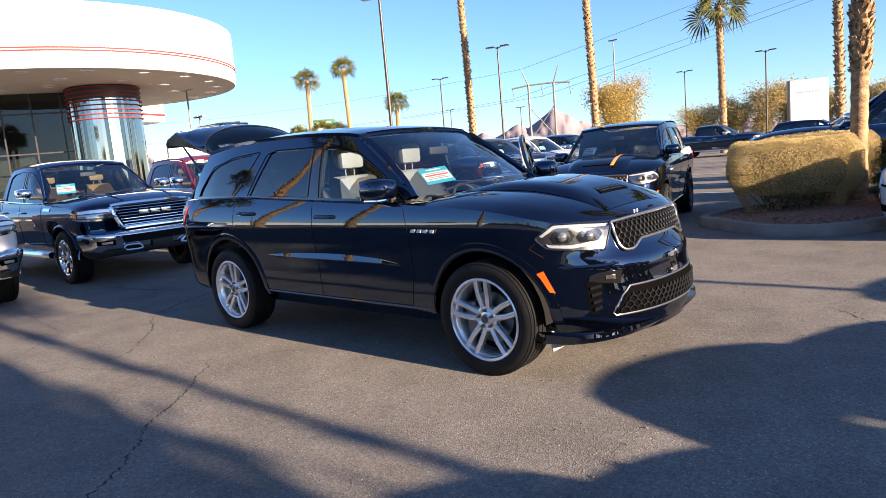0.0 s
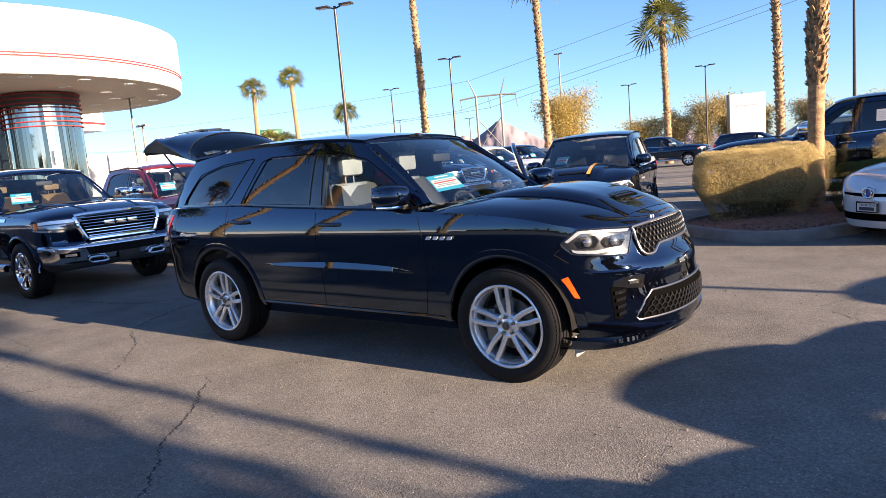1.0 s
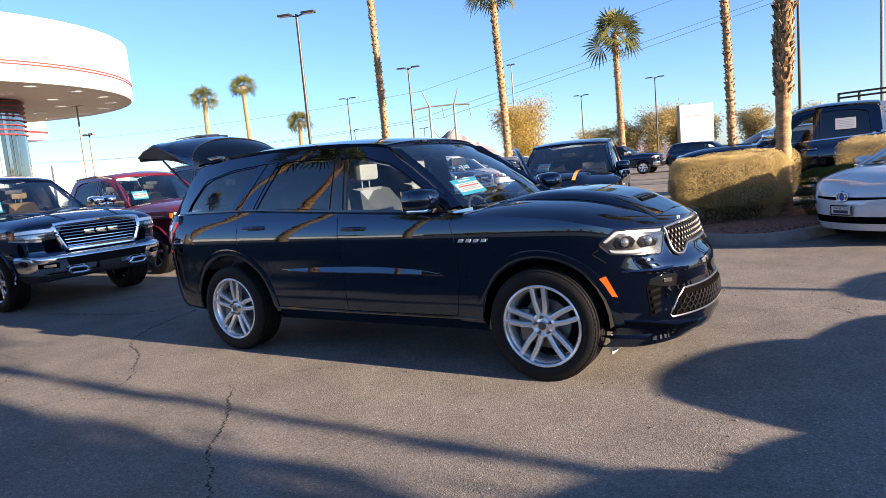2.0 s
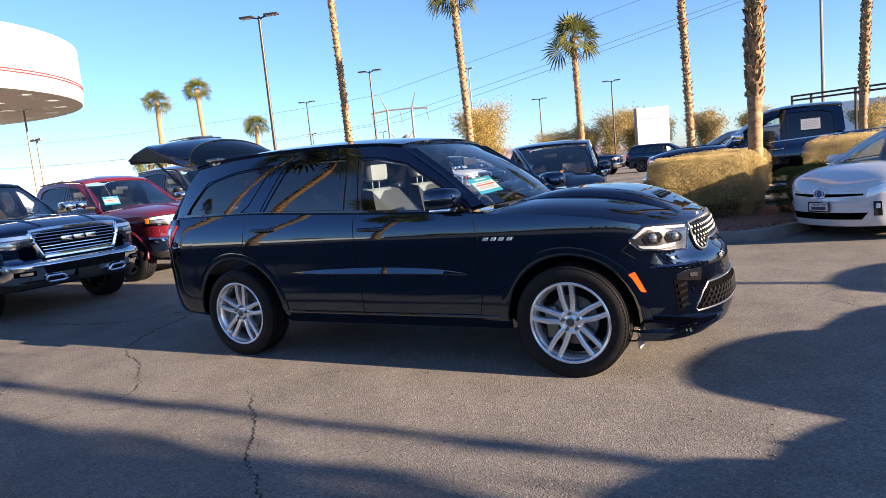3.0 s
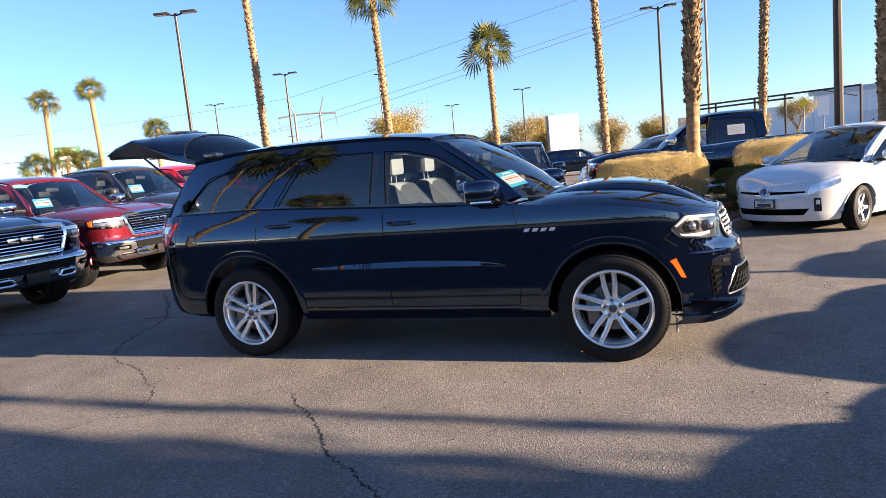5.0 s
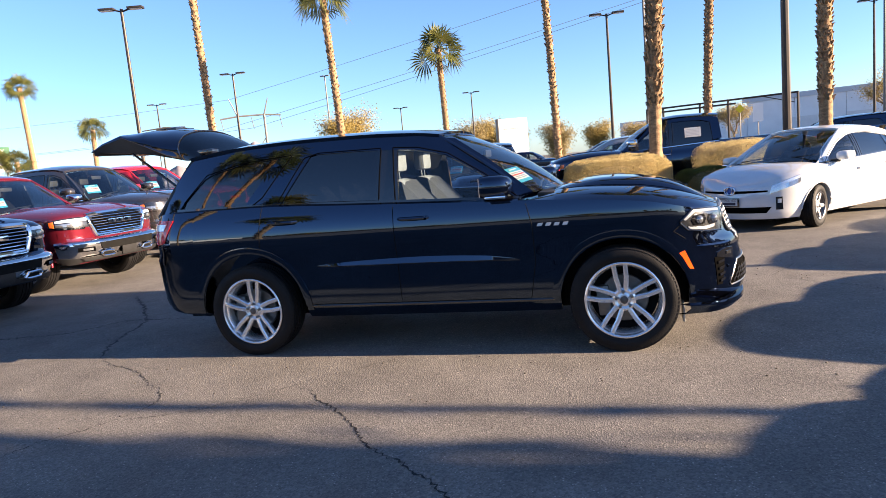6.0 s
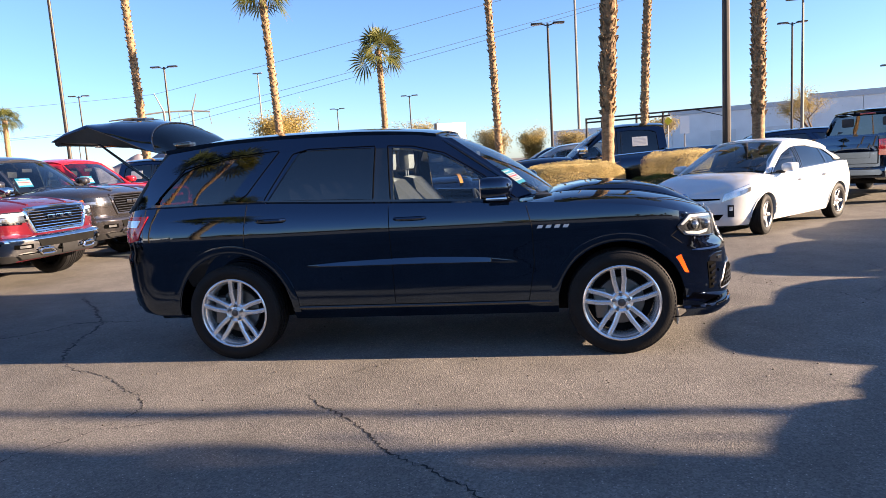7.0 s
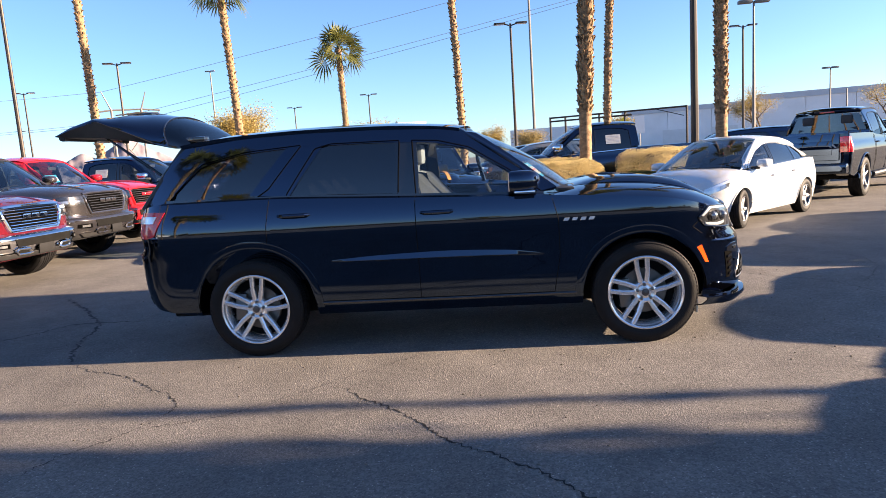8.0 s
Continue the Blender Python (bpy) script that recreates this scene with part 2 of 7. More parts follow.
# ---- mesh helpers ----
def finish(bm, name, material, angle=35):
    me = bpy.data.meshes.new(name)
    bmesh.ops.recalc_face_normals(bm, faces=bm.faces)
    bm.to_mesh(me)
    bm.free()
    for p in me.polygons:
        p.use_smooth = True
    me.set_sharp_from_angle(angle=radians(angle))
    if material:
        me.materials.append(material)
    return me


def part(name, bm, material, parent, label="", angle=35, at=None):
    """Links a bmesh as ONE mesh object under a thing or under a part."""
    ob = new(name, finish(bm, name, material, angle) if isinstance(bm, bmesh.types.BMesh) else bm)
    if parent is not None:
        ob.parent = parent
    if at is not None:
        ob.matrix_basis = at
    if label:
        ob["label"] = label
    return ob


def thing(name, label, category, at=None, group="", kind=""):
    e = tagged(new(name), label, category, group, kind)
    if at is not None:
        e.matrix_basis = at
    return e


def solo(name, bm, material, label, category, at=None, group="", kind="", angle=35):
    ob = part(name, bm, material, None, "", angle, at)
    return tagged(ob, label, category, group, kind)


def box(bm, x0, x1, y0, y1, z0, z1, bevel=0.0):
    m = Matrix.LocRotScale(((x0 + x1) / 2, (y0 + y1) / 2, (z0 + z1) / 2), None, (abs(x1 - x0), abs(y1 - y0), abs(z1 - z0)))
    r = bmesh.ops.create_cube(bm, size=1.0, matrix=m)
    if bevel:
        es = {e for v in r["verts"] for e in v.link_edges}
        bmesh.ops.bevel(bm, geom=list(es), offset=bevel, segments=2, affect="EDGES", profile=0.6)
    return bm


def abox(*a, bevel=0.0):
    return box(bmesh.new(), *a, bevel=bevel)


def tube(bm, pts, radius, seg=8, cap=True):
    """A round bar along points; radius a number or one for each point."""
    pts = [Vector(p) for p in pts]
    rs = radius if isinstance(radius, (list, tuple)) else [radius] * len(pts)
    rings = []
    up = Vector((0, 0, 1))
    for i, p in enumerate(pts):
        d = (pts[min(i + 1, len(pts) - 1)] - pts[max(i - 1, 0)]).normalized()
        a = d.cross(up if abs(d.z) < 0.95 else Vector((1, 0, 0))).normalized()
        b = a.cross(d).normalized()
        rings.append([bm.verts.new(p + (a * math.cos(2 * math.pi * k / seg) + b * math.sin(2 * math.pi * k / seg)) * rs[i]) for k in range(seg)])
    for r, s in zip(rings, rings[1:]):
        for k in range(seg):
            bm.faces.new((r[k], r[(k + 1) % seg], s[(k + 1) % seg], s[k]))
    if cap:
        bm.faces.new(rings[0][::-1])
        bm.faces.new(rings[-1])
    return bm


def lathe(bm, profile, seg=32, axis="z", centre=(0, 0, 0), closed=False):
    """Turns (radius, height) points about an axis."""
    rings = []
    for r, h in profile:
        ring = []
        for k in range(seg):
            c, s = math.cos(2 * math.pi * k / seg) * r, math.sin(2 * math.pi * k / seg) * r
            v = {"z": (c, s, h), "y": (c, h, s), "x": (h, c, s)}[axis]
            ring.append(bm.verts.new(Vector(v) + Vector(centre)))
        rings.append(ring)
    pairs = list(zip(rings, rings[1:])) + ([(rings[-1], rings[0])] if closed else [])
    for a, b in pairs:
        for k in range(seg):
            bm.faces.new((a[k], a[(k + 1) % seg], b[(k + 1) % seg], b[k]))
    return bm


def grid(rows, bm=None, thick=0.0):
    """Quads through rows of points, each row of one length."""
    bm = bm or bmesh.new()
    vs = [[bm.verts.new(p) for p in r] for r in rows]
    for a, b in zip(vs, vs[1:]):
        for k in range(len(a) - 1):
            bm.faces.new((a[k], a[k + 1], b[k + 1], b[k]))
    if thick:
        bmesh.ops.recalc_face_normals(bm, faces=bm.faces)
        bmesh.ops.solidify(bm, geom=bm.faces[:], thickness=thick)
    return bm


def curve_at(keys, x):
    """A smooth line through (x, value) keys, flat beyond its ends."""
    if x <= keys[0][0]:
        return keys[0][1]
    if x >= keys[-1][0]:
        return keys[-1][1]
    for i in range(len(keys) - 1):
        if keys[i][0] <= x <= keys[i + 1][0]:
            break
    x0, v0 = keys[i]
    x1, v1 = keys[i + 1]
    h = x1 - x0

    def slope(j):
        if j <= 0 or j >= len(keys) - 1:
            k = min(max(j, 0), len(keys) - 2)
            if j <= 0:
                return (keys[1][1] - keys[0][1]) / (keys[1][0] - keys[0][0])
            return (keys[-1][1] - keys[-2][1]) / (keys[-1][0] - keys[-2][0])
        a = (keys[j][1] - keys[j - 1][1]) / (keys[j][0] - keys[j - 1][0])
        b = (keys[j + 1][1] - keys[j][1]) / (keys[j + 1][0] - keys[j][0])
        return 0.0 if a * b <= 0 else 2 * a * b / (a + b)

    m0, m1 = slope(i), slope(i + 1)
    t = (x - x0) / h
    return (2 * t ** 3 - 3 * t ** 2 + 1) * v0 + (t ** 3 - 2 * t ** 2 + t) * h * m0 + (-2 * t ** 3 + 3 * t ** 2) * v1 + (t ** 3 - t ** 2) * h * m1


def resample(pts, n):
    pts = [Vector(p) for p in pts]
    d = [0.0]
    for a, b in zip(pts, pts[1:]):
        d.append(d[-1] + (b - a).length)
    out = []
    for k in range(n):
        s = d[-1] * k / (n - 1)
        i = max(j for j in range(len(d)) if d[j] <= s + 1e-9)
        if i >= len(pts) - 1:
            out.append(pts[-1])
        else:
            out.append(pts[i].lerp(pts[i + 1], (s - d[i]) / max(d[i + 1] - d[i], 1e-9)))
    return out

# ---- ground, cracks, lines, planted island ----
gm = bmesh.new()
bmesh.ops.create_grid(gm, x_segments=1, y_segments=1, size=2500)
tagged(solo("ground", gm, ASPHALT, "worn grey asphalt of a car lot", "ground", kind="structure"))
R0 = random.Random(7)


def crack(pts, w0, w1, wob=0.03):
    """A jagged, tapering crack line of broken asphalt."""
    P = [Vector((x, y, 0)) for x, y in pts]
    n = max(8, int(sum((b - a).length for a, b in zip(P, P[1:])) / 0.022))
    Q = resample(P, n)
    bm = bmesh.new()
    left, right = [], []
    for i, p in enumerate(Q):
        d = (Q[min(i + 1, n - 1)] - Q[max(i - 1, 0)]).normalized()
        s = Vector((-d.y, d.x, 0))
        u = i / (n - 1)
        w = (w0 + (w1 - w0) * u) * R0.uniform(0.15, 1.35) * 0.72 * min(1, 8 * u + 0.2, 8 * (1 - u) + 0.2)
        o = s * R0.uniform(-wob, wob) * 0.5
        left.append(bm.verts.new(p + o + s * w + Vector((0, 0, 0.002))))
        right.append(bm.verts.new(p + o - s * w + Vector((0, 0, 0.002))))
    for i in range(n - 1):
        bm.faces.new((left[i], left[i + 1], right[i + 1], right[i]))
    tagged(part("asphalt_crack", bm, CRACKMAT, None), "dark jagged crack in the asphalt", "crack", "cracks", "structure")


crack([(-2.1, -3.03), (-2.05, -2.9), (-2.0, -2.72), (-1.85, -2.56), (-1.76, -2.38)], 0.006, 0.008)
crack([(-1.74, -2.38), (-1.7, -2.23), (-1.67, -2.1), (-1.73, -1.94), (-1.88, -1.78), (-2.06, -1.68), (-2.21, -1.53), (-2.41, -1.38), (-2.65, -1.26), (-2.82, -1.21), (-3.12, -1.0)], 0.008, 0.008)
crack([(-3.12, -1.0), (-3.36, -0.65), (-3.53, -0.28), (-3.77, 0.39), (-4.42, 1.13), (-5.2, 1.9)], 0.026, 0.026, 0.05)
crack([(-0.76, -1.72), (-0.6, -1.8), (-0.47, -1.97), (-0.32, -2.08), (-0.21, -2.2), (-0.05, -2.36), (0.07, -2.54), (0.17, -2.65), (0.29, -2.75), (0.41, -2.81), (0.52, -2.92), (0.62, -2.99), (0.71, -3.1), (0.8, -3.23), (1.2, -3.6)], 0.008, 0.010)
crack([(-1.76, -2.38), (-1.48, -2.29), (-1.27, -2.19), (-1.09, -2.02)], 0.005, 0.004)
crack([(-1.09, -2.02), (-0.92, -1.85), (-0.71, -1.59), (-0.44, -1.32), (-0.26, -1.13), (-0.11, -0.89)], 0.003, 0.003)
crack([(-6.2, -0.4), (-5.2, -0.3), (-4.47, -0.15), (-4.26, 0.13), (-4.11, 0.44), (-3.82, 0.47), (-3.3, 0.46)], 0.020, 0.022, 0.05)
crack([(1.5, 0.86), (2.02, 1.08), (2.41, 1.31), (2.72, 1.46), (3.0, 1.64)], 0.004, 0.005)
crack([(3.0, 1.64), (3.18, 1.5), (3.38, 1.25), (3.6, 1.12), (3.74, 0.95), (3.84, 0.61), (3.93, 0.33), (4.0, 0.0)], 0.007, 0.007)
crack([(3.0, 1.64), (3.10, 1.85), (3.35, 2.3), (3.5, 3.0)], 0.004, 0.003)
crack([(4.64, 2.9), (4.64, 2.6), (4.65, 2.09), (4.56, 1.64), (4.17, 1.06), (3.96, 0.81)], 0.005, 0.005)
crack([(-8.5, -1.7), (-6.0, -1.55), (-4.5, -1.8), (-3.4, -1.9), (-2.1, -3.03)], 0.003, 0.004)
# loose grit on the asphalt
bm = bmesh.new()
for _ in range(420):
    x, y, r = R0.uniform(-5, 5), R0.uniform(-4.0, 3.0), R0.uniform(0.003, 0.009)
    bmesh.ops.create_icosphere(bm, subdivisions=1, radius=r, matrix=Matrix.Translation((x, y, r * 0.5)) @ Matrix.Diagonal((1, R0.uniform(0.6, 1), 0.7, 1)))
tagged(part("asphalt_grit", bm, mat("grit", (0.16, 0.14, 0.12), 0.9, vary=0.4, scale=50), None), "loose grit on the asphalt", "grit", kind="stuff")

# parking bay lines beyond the island
for k, y in enumerate((9.9, 12.6, 15.3, 18.0, 20.7)):
    bm = abox(-6.5 + 0.2 * k, -0.6, y - 0.05, y + 0.05, 0.0005, 0.004)
    tagged(part("bay_line", bm, LINEPAINT, None), "worn white parking bay line", "road marking", "bay lines", "structure")


def island(name, outline, label):
    """A kerbed planting bed: a concrete rim, a step up, and mulch inside."""
    n = len(outline)
    c = Vector((sum(p[0] for p in outline) / n, sum(p[1] for p in outline) / n, 0))
    P = [Vector((x, y, 0)) for x, y in outline]
    S = []
    for i in range(n):
        a, b, d, e = P[i - 1], P[i], P[(i + 1) % n], P[(i + 2) % n]
        for k in range(6):
            t = k / 6
            S.append(0.5 * ((2 * b) + (d - a) * t + (2 * a - 5 * b + 4 * d - e) * t * t + (3 * b - a - 3 * d + e) * t ** 3))
    m = len(S)
    kb = bmesh.new()
    rings = []
    N = [Vector(((S[(i + 1) % m] - S[i - 1]).y, -(S[(i + 1) % m] - S[i - 1]).x, 0)).normalized() for i in range(m)]
    if (S[0] - c).dot(N[0]) < 0:
        N = [-v for v in N]
    for off, z in ((0.0, 0.0), (-0.012, 0.135), (-0.03, 0.155), (-0.15, 0.155), (-0.165, 0.10)):
        rings.append([kb.verts.new(p + v * off + Vector((0, 0, z))) for p, v in zip(S, N)])
    for a, b in zip(rings, rings[1:]):
        for i in range(m):
            kb.faces.new((a[i], a[(i + 1) % m], b[(i + 1) % m], b[i]))
    root = tagged(part(name, kb, CONCRETE, None, angle=40), label, "kerb", kind="structure")
    soil = bmesh.new()
    inner = [p - v * 0.15 for p, v in zip(S, N)]
    prev = None
    for f, z in ((1.0, 0.115), (0.8, 0.15), (0.55, 0.18), (0.25, 0.20)):
        ring = [soil.verts.new(c + (p - c) * f + Vector((0, 0, z + R0.uniform(-0.012, 0.012)))) for p in inner]
        if prev:
            for i in range(m):
                soil.faces.new((prev[i], prev[(i + 1) % m], ring[(i + 1) % m], ring[i]))
        prev = ring
    soil.faces.new(prev)
    tagged(part("planting_soil", soil, GRAVEL, None), "reddish mulch inside the kerb", "soil", kind="structure")
    gr = bmesh.new()
    for _ in range(700):
        i = R0.randrange(m)
        p = c + (inner[i] - c) * (R0.random() ** 0.4) * 0.98
        r = R0.uniform(0.008, 0.028)
        bmesh.ops.create_icosphere(gr, subdivisions=1, radius=r, matrix=Matrix.Translation((p.x, p.y, 0.15 + r * 0.2)) @ Matrix.Diagonal((1, R0.uniform(0.5, 1), 0.6, 1)))
    tagged(part("planting_gravel", gr, GRAVEL, None), "loose reddish gravel on the bed", "gravel", kind="stuff")
    return root


island("kerb_island_main", [(0.25, 6.75), (0.75, 6.05), (1.5, 5.45), (2.2, 5.40), (2.75, 5.95), (3.6, 7.45), (4.8, 9.1), (6.2, 10.9), (7.4, 12.5), (6.6, 13.2), (4.8, 11.6), (2.6, 9.9), (0.9, 8.7)], "low concrete kerb round a planted island")


# ---- plants ----
def leaf_cloud(bm, place, n, size, rng):
    """Small folded leaves at random turns; place() gives each a point."""
    for _ in range(n):
        p = place()
        if p is None:
            continue
        q = Euler((rng.uniform(0, 6.3), rng.uniform(0, 6.3), rng.uniform(0, 6.3))).to_matrix()
        s = size * rng.uniform(0.6, 1.4)
        a, b, c, d = (q @ Vector(v) * s + p for v in ((0, -0.5, 0), (0.32, 0, 0.08), (0, 0.5, 0), (-0.32, 0, 0.08)))
        v = [bm.verts.new(w) for w in (a, b, c, d)]
        bm.faces.new((v[0], v[1], v[2]))
        bm.faces.new((v[0], v[2], v[3]))


def hedge(at, L, W, H, leaf, label, n, seed, low=0.25, size=0.017):
    """A clipped hedge: rounded block of fine leaves over twigs and a core coloured as inner shade, thinner below."""
    rng = random.Random(seed)
    root = thing("hedge", label, "hedge", at, "clipped hedges")

    def place():
        # on or just under a rounded box
        for _ in range(20):
            p = Vector((rng.uniform(-1, 1), rng.uniform(-1, 1), rng.uniform(0, 1)))
            e = (abs(p.x) ** 6 + abs(p.y) ** 6 + max(0, (p.z - 0.4) / 0.6) ** 8) ** (1 / 6)
            if 0.86 < e < 1.02:
                t = p.z
                if t < low and rng.random() < 0.75:
                    continue
                taper = 0.72 + 0.28 * min(1, t / 0.45)
                w = Vector((p.x * L / 2 * taper, p.y * W / 2 * taper, low * 0.2 + t * H))
                return w * (1 + 0.05 * noise.noise(w * 2.2)) + Vector((0, 0, 0.045 * noise.noise(w * 3.1 + Vector((9, 0, 0)))))
        return None
    bm = bmesh.new()
    leaf_cloud(bm, place, n, size, rng)
    part("leaves", bm, leaf, root, angle=180)
    tw = bmesh.new()
    for _ in range(90):
        a = rng.uniform(0, 6.28)
        b = Vector((rng.uniform(-0.25, 0.25) * L, rng.uniform(-0.25, 0.25) * W, 0))
        e = Vector((math.cos(a) * L * 0.44 * rng.uniform(0.5, 1), math.sin(a) * W * 0.44 * rng.uniform(0.5, 1), H * rng.uniform(0.35, 0.95)))
        tube(tw, [b, b.lerp(e, 0.5) + Vector((rng.uniform(-.05, .05), rng.uniform(-.05, .05), 0.05)), e], [0.012, 0.008, 0.004], 4, cap=False)
    tagged(part("twig_mass", tw, TWIG, root), kind="stuff")
    # solid core in darkened leaf colour, painted shade between the leaves
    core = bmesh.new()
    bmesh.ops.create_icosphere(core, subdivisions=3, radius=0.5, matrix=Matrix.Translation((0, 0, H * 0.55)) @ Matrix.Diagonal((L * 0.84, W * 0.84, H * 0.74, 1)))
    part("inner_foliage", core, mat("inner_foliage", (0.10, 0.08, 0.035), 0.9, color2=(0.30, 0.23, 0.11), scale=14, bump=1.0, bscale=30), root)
    return root


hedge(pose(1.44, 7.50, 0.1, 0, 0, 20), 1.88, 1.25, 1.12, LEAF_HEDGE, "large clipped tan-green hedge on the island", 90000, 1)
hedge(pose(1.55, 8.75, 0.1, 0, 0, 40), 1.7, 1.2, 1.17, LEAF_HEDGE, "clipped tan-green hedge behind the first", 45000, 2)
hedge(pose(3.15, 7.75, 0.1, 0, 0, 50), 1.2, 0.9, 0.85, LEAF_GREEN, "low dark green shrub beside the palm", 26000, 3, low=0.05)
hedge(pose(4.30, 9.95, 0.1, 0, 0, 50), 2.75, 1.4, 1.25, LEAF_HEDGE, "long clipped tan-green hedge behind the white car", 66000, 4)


def palm(label, base, height, r0, r1, lean=(0, 0), smooth=0.0, crown=1.0, seed=0, fronds=30, boots=None, near=False):
    """A fan palm: ringed trunk, old leaf boots, a round head of fan leaves."""
    rng = random.Random(seed)
    root = thing("palm_tree", label, "palm tree", Matrix.Translation((*base, 0)), "palm trees")
    bm = bmesh.new()
    n = int(height * (7 if near else 3.5))
    pts, rs = [], []
    for i in range(n + 1):
        u = i / n
        z = u * height
        bend = math.sin(u * math.pi / 2)
        pts.append((lean[0] * bend * u, lean[1] * bend * u, z))
        rs.append((r0 + (r1 - r0) * min(1, u * 1.6) + 0.05 * math.exp(-z * 2.2)) * (1 + (0.05 if i % 2 else -0.03)))
    tube(bm, pts, rs, 14 if near else 9)
    part("trunk", bm, PALMBARK, root, "rough brown trunk", angle=60)
    bt = bmesh.new()
    count = boots if boots is not None else int(height * (44 if near else 24))
    for k in range(count):
        u = smooth / height + (1 - smooth / height) * (k + rng.random()) / count
        i = min(n - 1, int(u * n))
        p = Vector(pts[i]).lerp(Vector(pts[i + 1]), u * n - i)
        a = k * 2.399963 + rng.uniform(-0.2, 0.2)
        o = Vector((math.cos(a), math.sin(a), 0))
        s = Vector((-o.y, o.x, 0))
        r = rs[i]
        l = rng.uniform(0.08, 0.26) * (0.8 + 0.3 * u)
        w = rng.uniform(0.018, 0.055) * (1.0 if near else 1.9)
        q0, q1 = p + o * r * 0.8, p + o * (r + 0.03) + Vector((0, 0, l * 0.5))
        tip = p + o * (r + (rng.uniform(0.02, 0.085) if near else rng.uniform(0.04, 0.13))) + Vector((0, 0, l * rng.uniform(0.7, 1.2)))
        v = [bt.verts.new(x) for x in (q0 - s * w, q0 + s * w, q1 + s * w * 0.7, q1 - s * w * 0.7, tip + s * 0.012, tip - s * 0.012, q0 - o * 0.02 + Vector((0, 0, l * 0.9)))]
        bt.faces.new((v[0], v[1], v[2], v[3]))
        bt.faces.new((v[3], v[2], v[4], v[5]))
        bt.faces.new((v[2], v[1], v[6], v[4]))
        bt.faces.new((v[0], v[3], v[5], v[6]))
    tagged(part("trunk_husk", bt, PALMBOOT, root, "", angle=20), "ragged cut leaf boots", kind="stuff")
    top = Vector(pts[-1])
    cr = bmesh.new()
    st = bmesh.new()
    for k in range(fronds):
        a = k * 2.399963 + rng.uniform(-0.25, 0.25)
        el = radians(80 - 118 * ((k + 0.5) / fronds) ** 0.9 + rng.uniform(-8, 8))
        d = Vector((math.cos(a) * math.cos(el), math.sin(a) * math.cos(el), math.sin(el)))
        L = crown * rng.uniform(0.35, 0.8)
        h = top + d * L + Vector((0, 0, -0.18 * L * L))
        tube(st, [top, top + d * L * 0.5, h], [0.022, 0.016, 0.01], 4, cap=False)
        s = d.cross(Vector((0, 0, 1))).normalized()
        tw = rng.uniform(-1.2, 1.2)
        up = s.cross(d).normalized()
        s, up = (s * math.cos(tw) + up * math.sin(tw)), (up * math.cos(tw) - s * math.sin(tw))
        fan = crown * rng.uniform(0.8, 1.05)
        for j in range(13):
            b = radians(-84 + 168 * j / 12)
            w = (d * math.cos(b) + s * math.sin(b)).normalized()
            droop = 0.14 + 0.14 * abs(math.sin(b))
            m1 = h + w * fan * 0.55 + up * 0.05
            m2 = h + w * fan * rng.uniform(0.72, 1.1) - Vector((0, 0, droop * fan * rng.uniform(0.5, 1.2)))
            side = w.cross(up).normalized() * fan * 0.045
            v = [cr.verts.new(x) for x in (h, m1 + side, m2, m1 - side)]
            cr.faces.new(v)
    part("fronds", cr, FROND, root, "green and yellow fan leaves", angle=180)
    part("stalk_cluster", st, FROND, root)
    return root


def tree(label, base, height, spread, leaf, seed, n=2600, size=0.28, full=0.0):
    """A small desert tree: tapered trunk, forked limbs, an airy crown of leaf clumps."""
    rng = random.Random(seed)
    root = thing("tree", label, "tree", Matrix.Translation((*base, 0)), "far trees")
    wd = bmesh.new()
    tips = []

    def limb(p, d, L, r, depth):
        q = p + d * L * 0.5 + Vector((rng.uniform(-.06, .06), rng.uniform(-.06, .06), 0)) * L
        e = p + d * L
        tube(wd, [p, q, e], [r, r * 0.8, r * 0.62], 6 if depth < 2 else 4, cap=False)
        if depth >= 4:
            tips.append(e)
            return
        for _ in range(3 if depth else 4):
            nd = (d + Vector((rng.uniform(-1, 1), rng.uniform(-1, 1), rng.uniform(-0.25, 0.7))) * 0.75).normalized()
            tips.append(e)
            limb(e, nd, L * rng.uniform(0.55, 0.8), r * 0.55, depth + 1)
    limb(Vector((0, 0, 0)), Vector((rng.uniform(-.1, .1), rng.uniform(-.1, .1), 1)).normalized(), height * 0.30, height * 0.022, 0)
    part("trunk", wd, TWIG, root)
    mx = max(math.hypot(t.x, t.y) for t in tips)
    mz = max(t.z for t in tips)
    lf = bmesh.new()

    def place():
        t = rng.choice(tips)
        g = Vector((rng.gauss(0, 1), rng.gauss(0, 1), rng.gauss(0, 1))) * height * (0.05 if full else 0.04)
        return (t * (1 - full * rng.random() ** 1.6) if full else t) + g
    wide = (spread / max(mx, 0.1) * 2 + height / max(mz, 0.1) * 0.95) / 3
    leaf_cloud(lf, place, n, size / wide, rng)
    part("crown", lf, leaf, root, angle=180)
    root.scale = (spread / max(mx, 0.1), spread / max(mx, 0.1), height / max(mz, 0.1) * 0.95)
    return root

# ---- vehicles ----
from mathutils.bvhtree import BVHTree

LEVELS = (0.0, 0.05, 0.14, 0.20, 0.26, 0.33, 0.40, 0.47, 0.54, 0.60, 0.66, 0.715, 0.77, 0.815, 0.86, 0.895, 0.93, 0.965, 1.0)


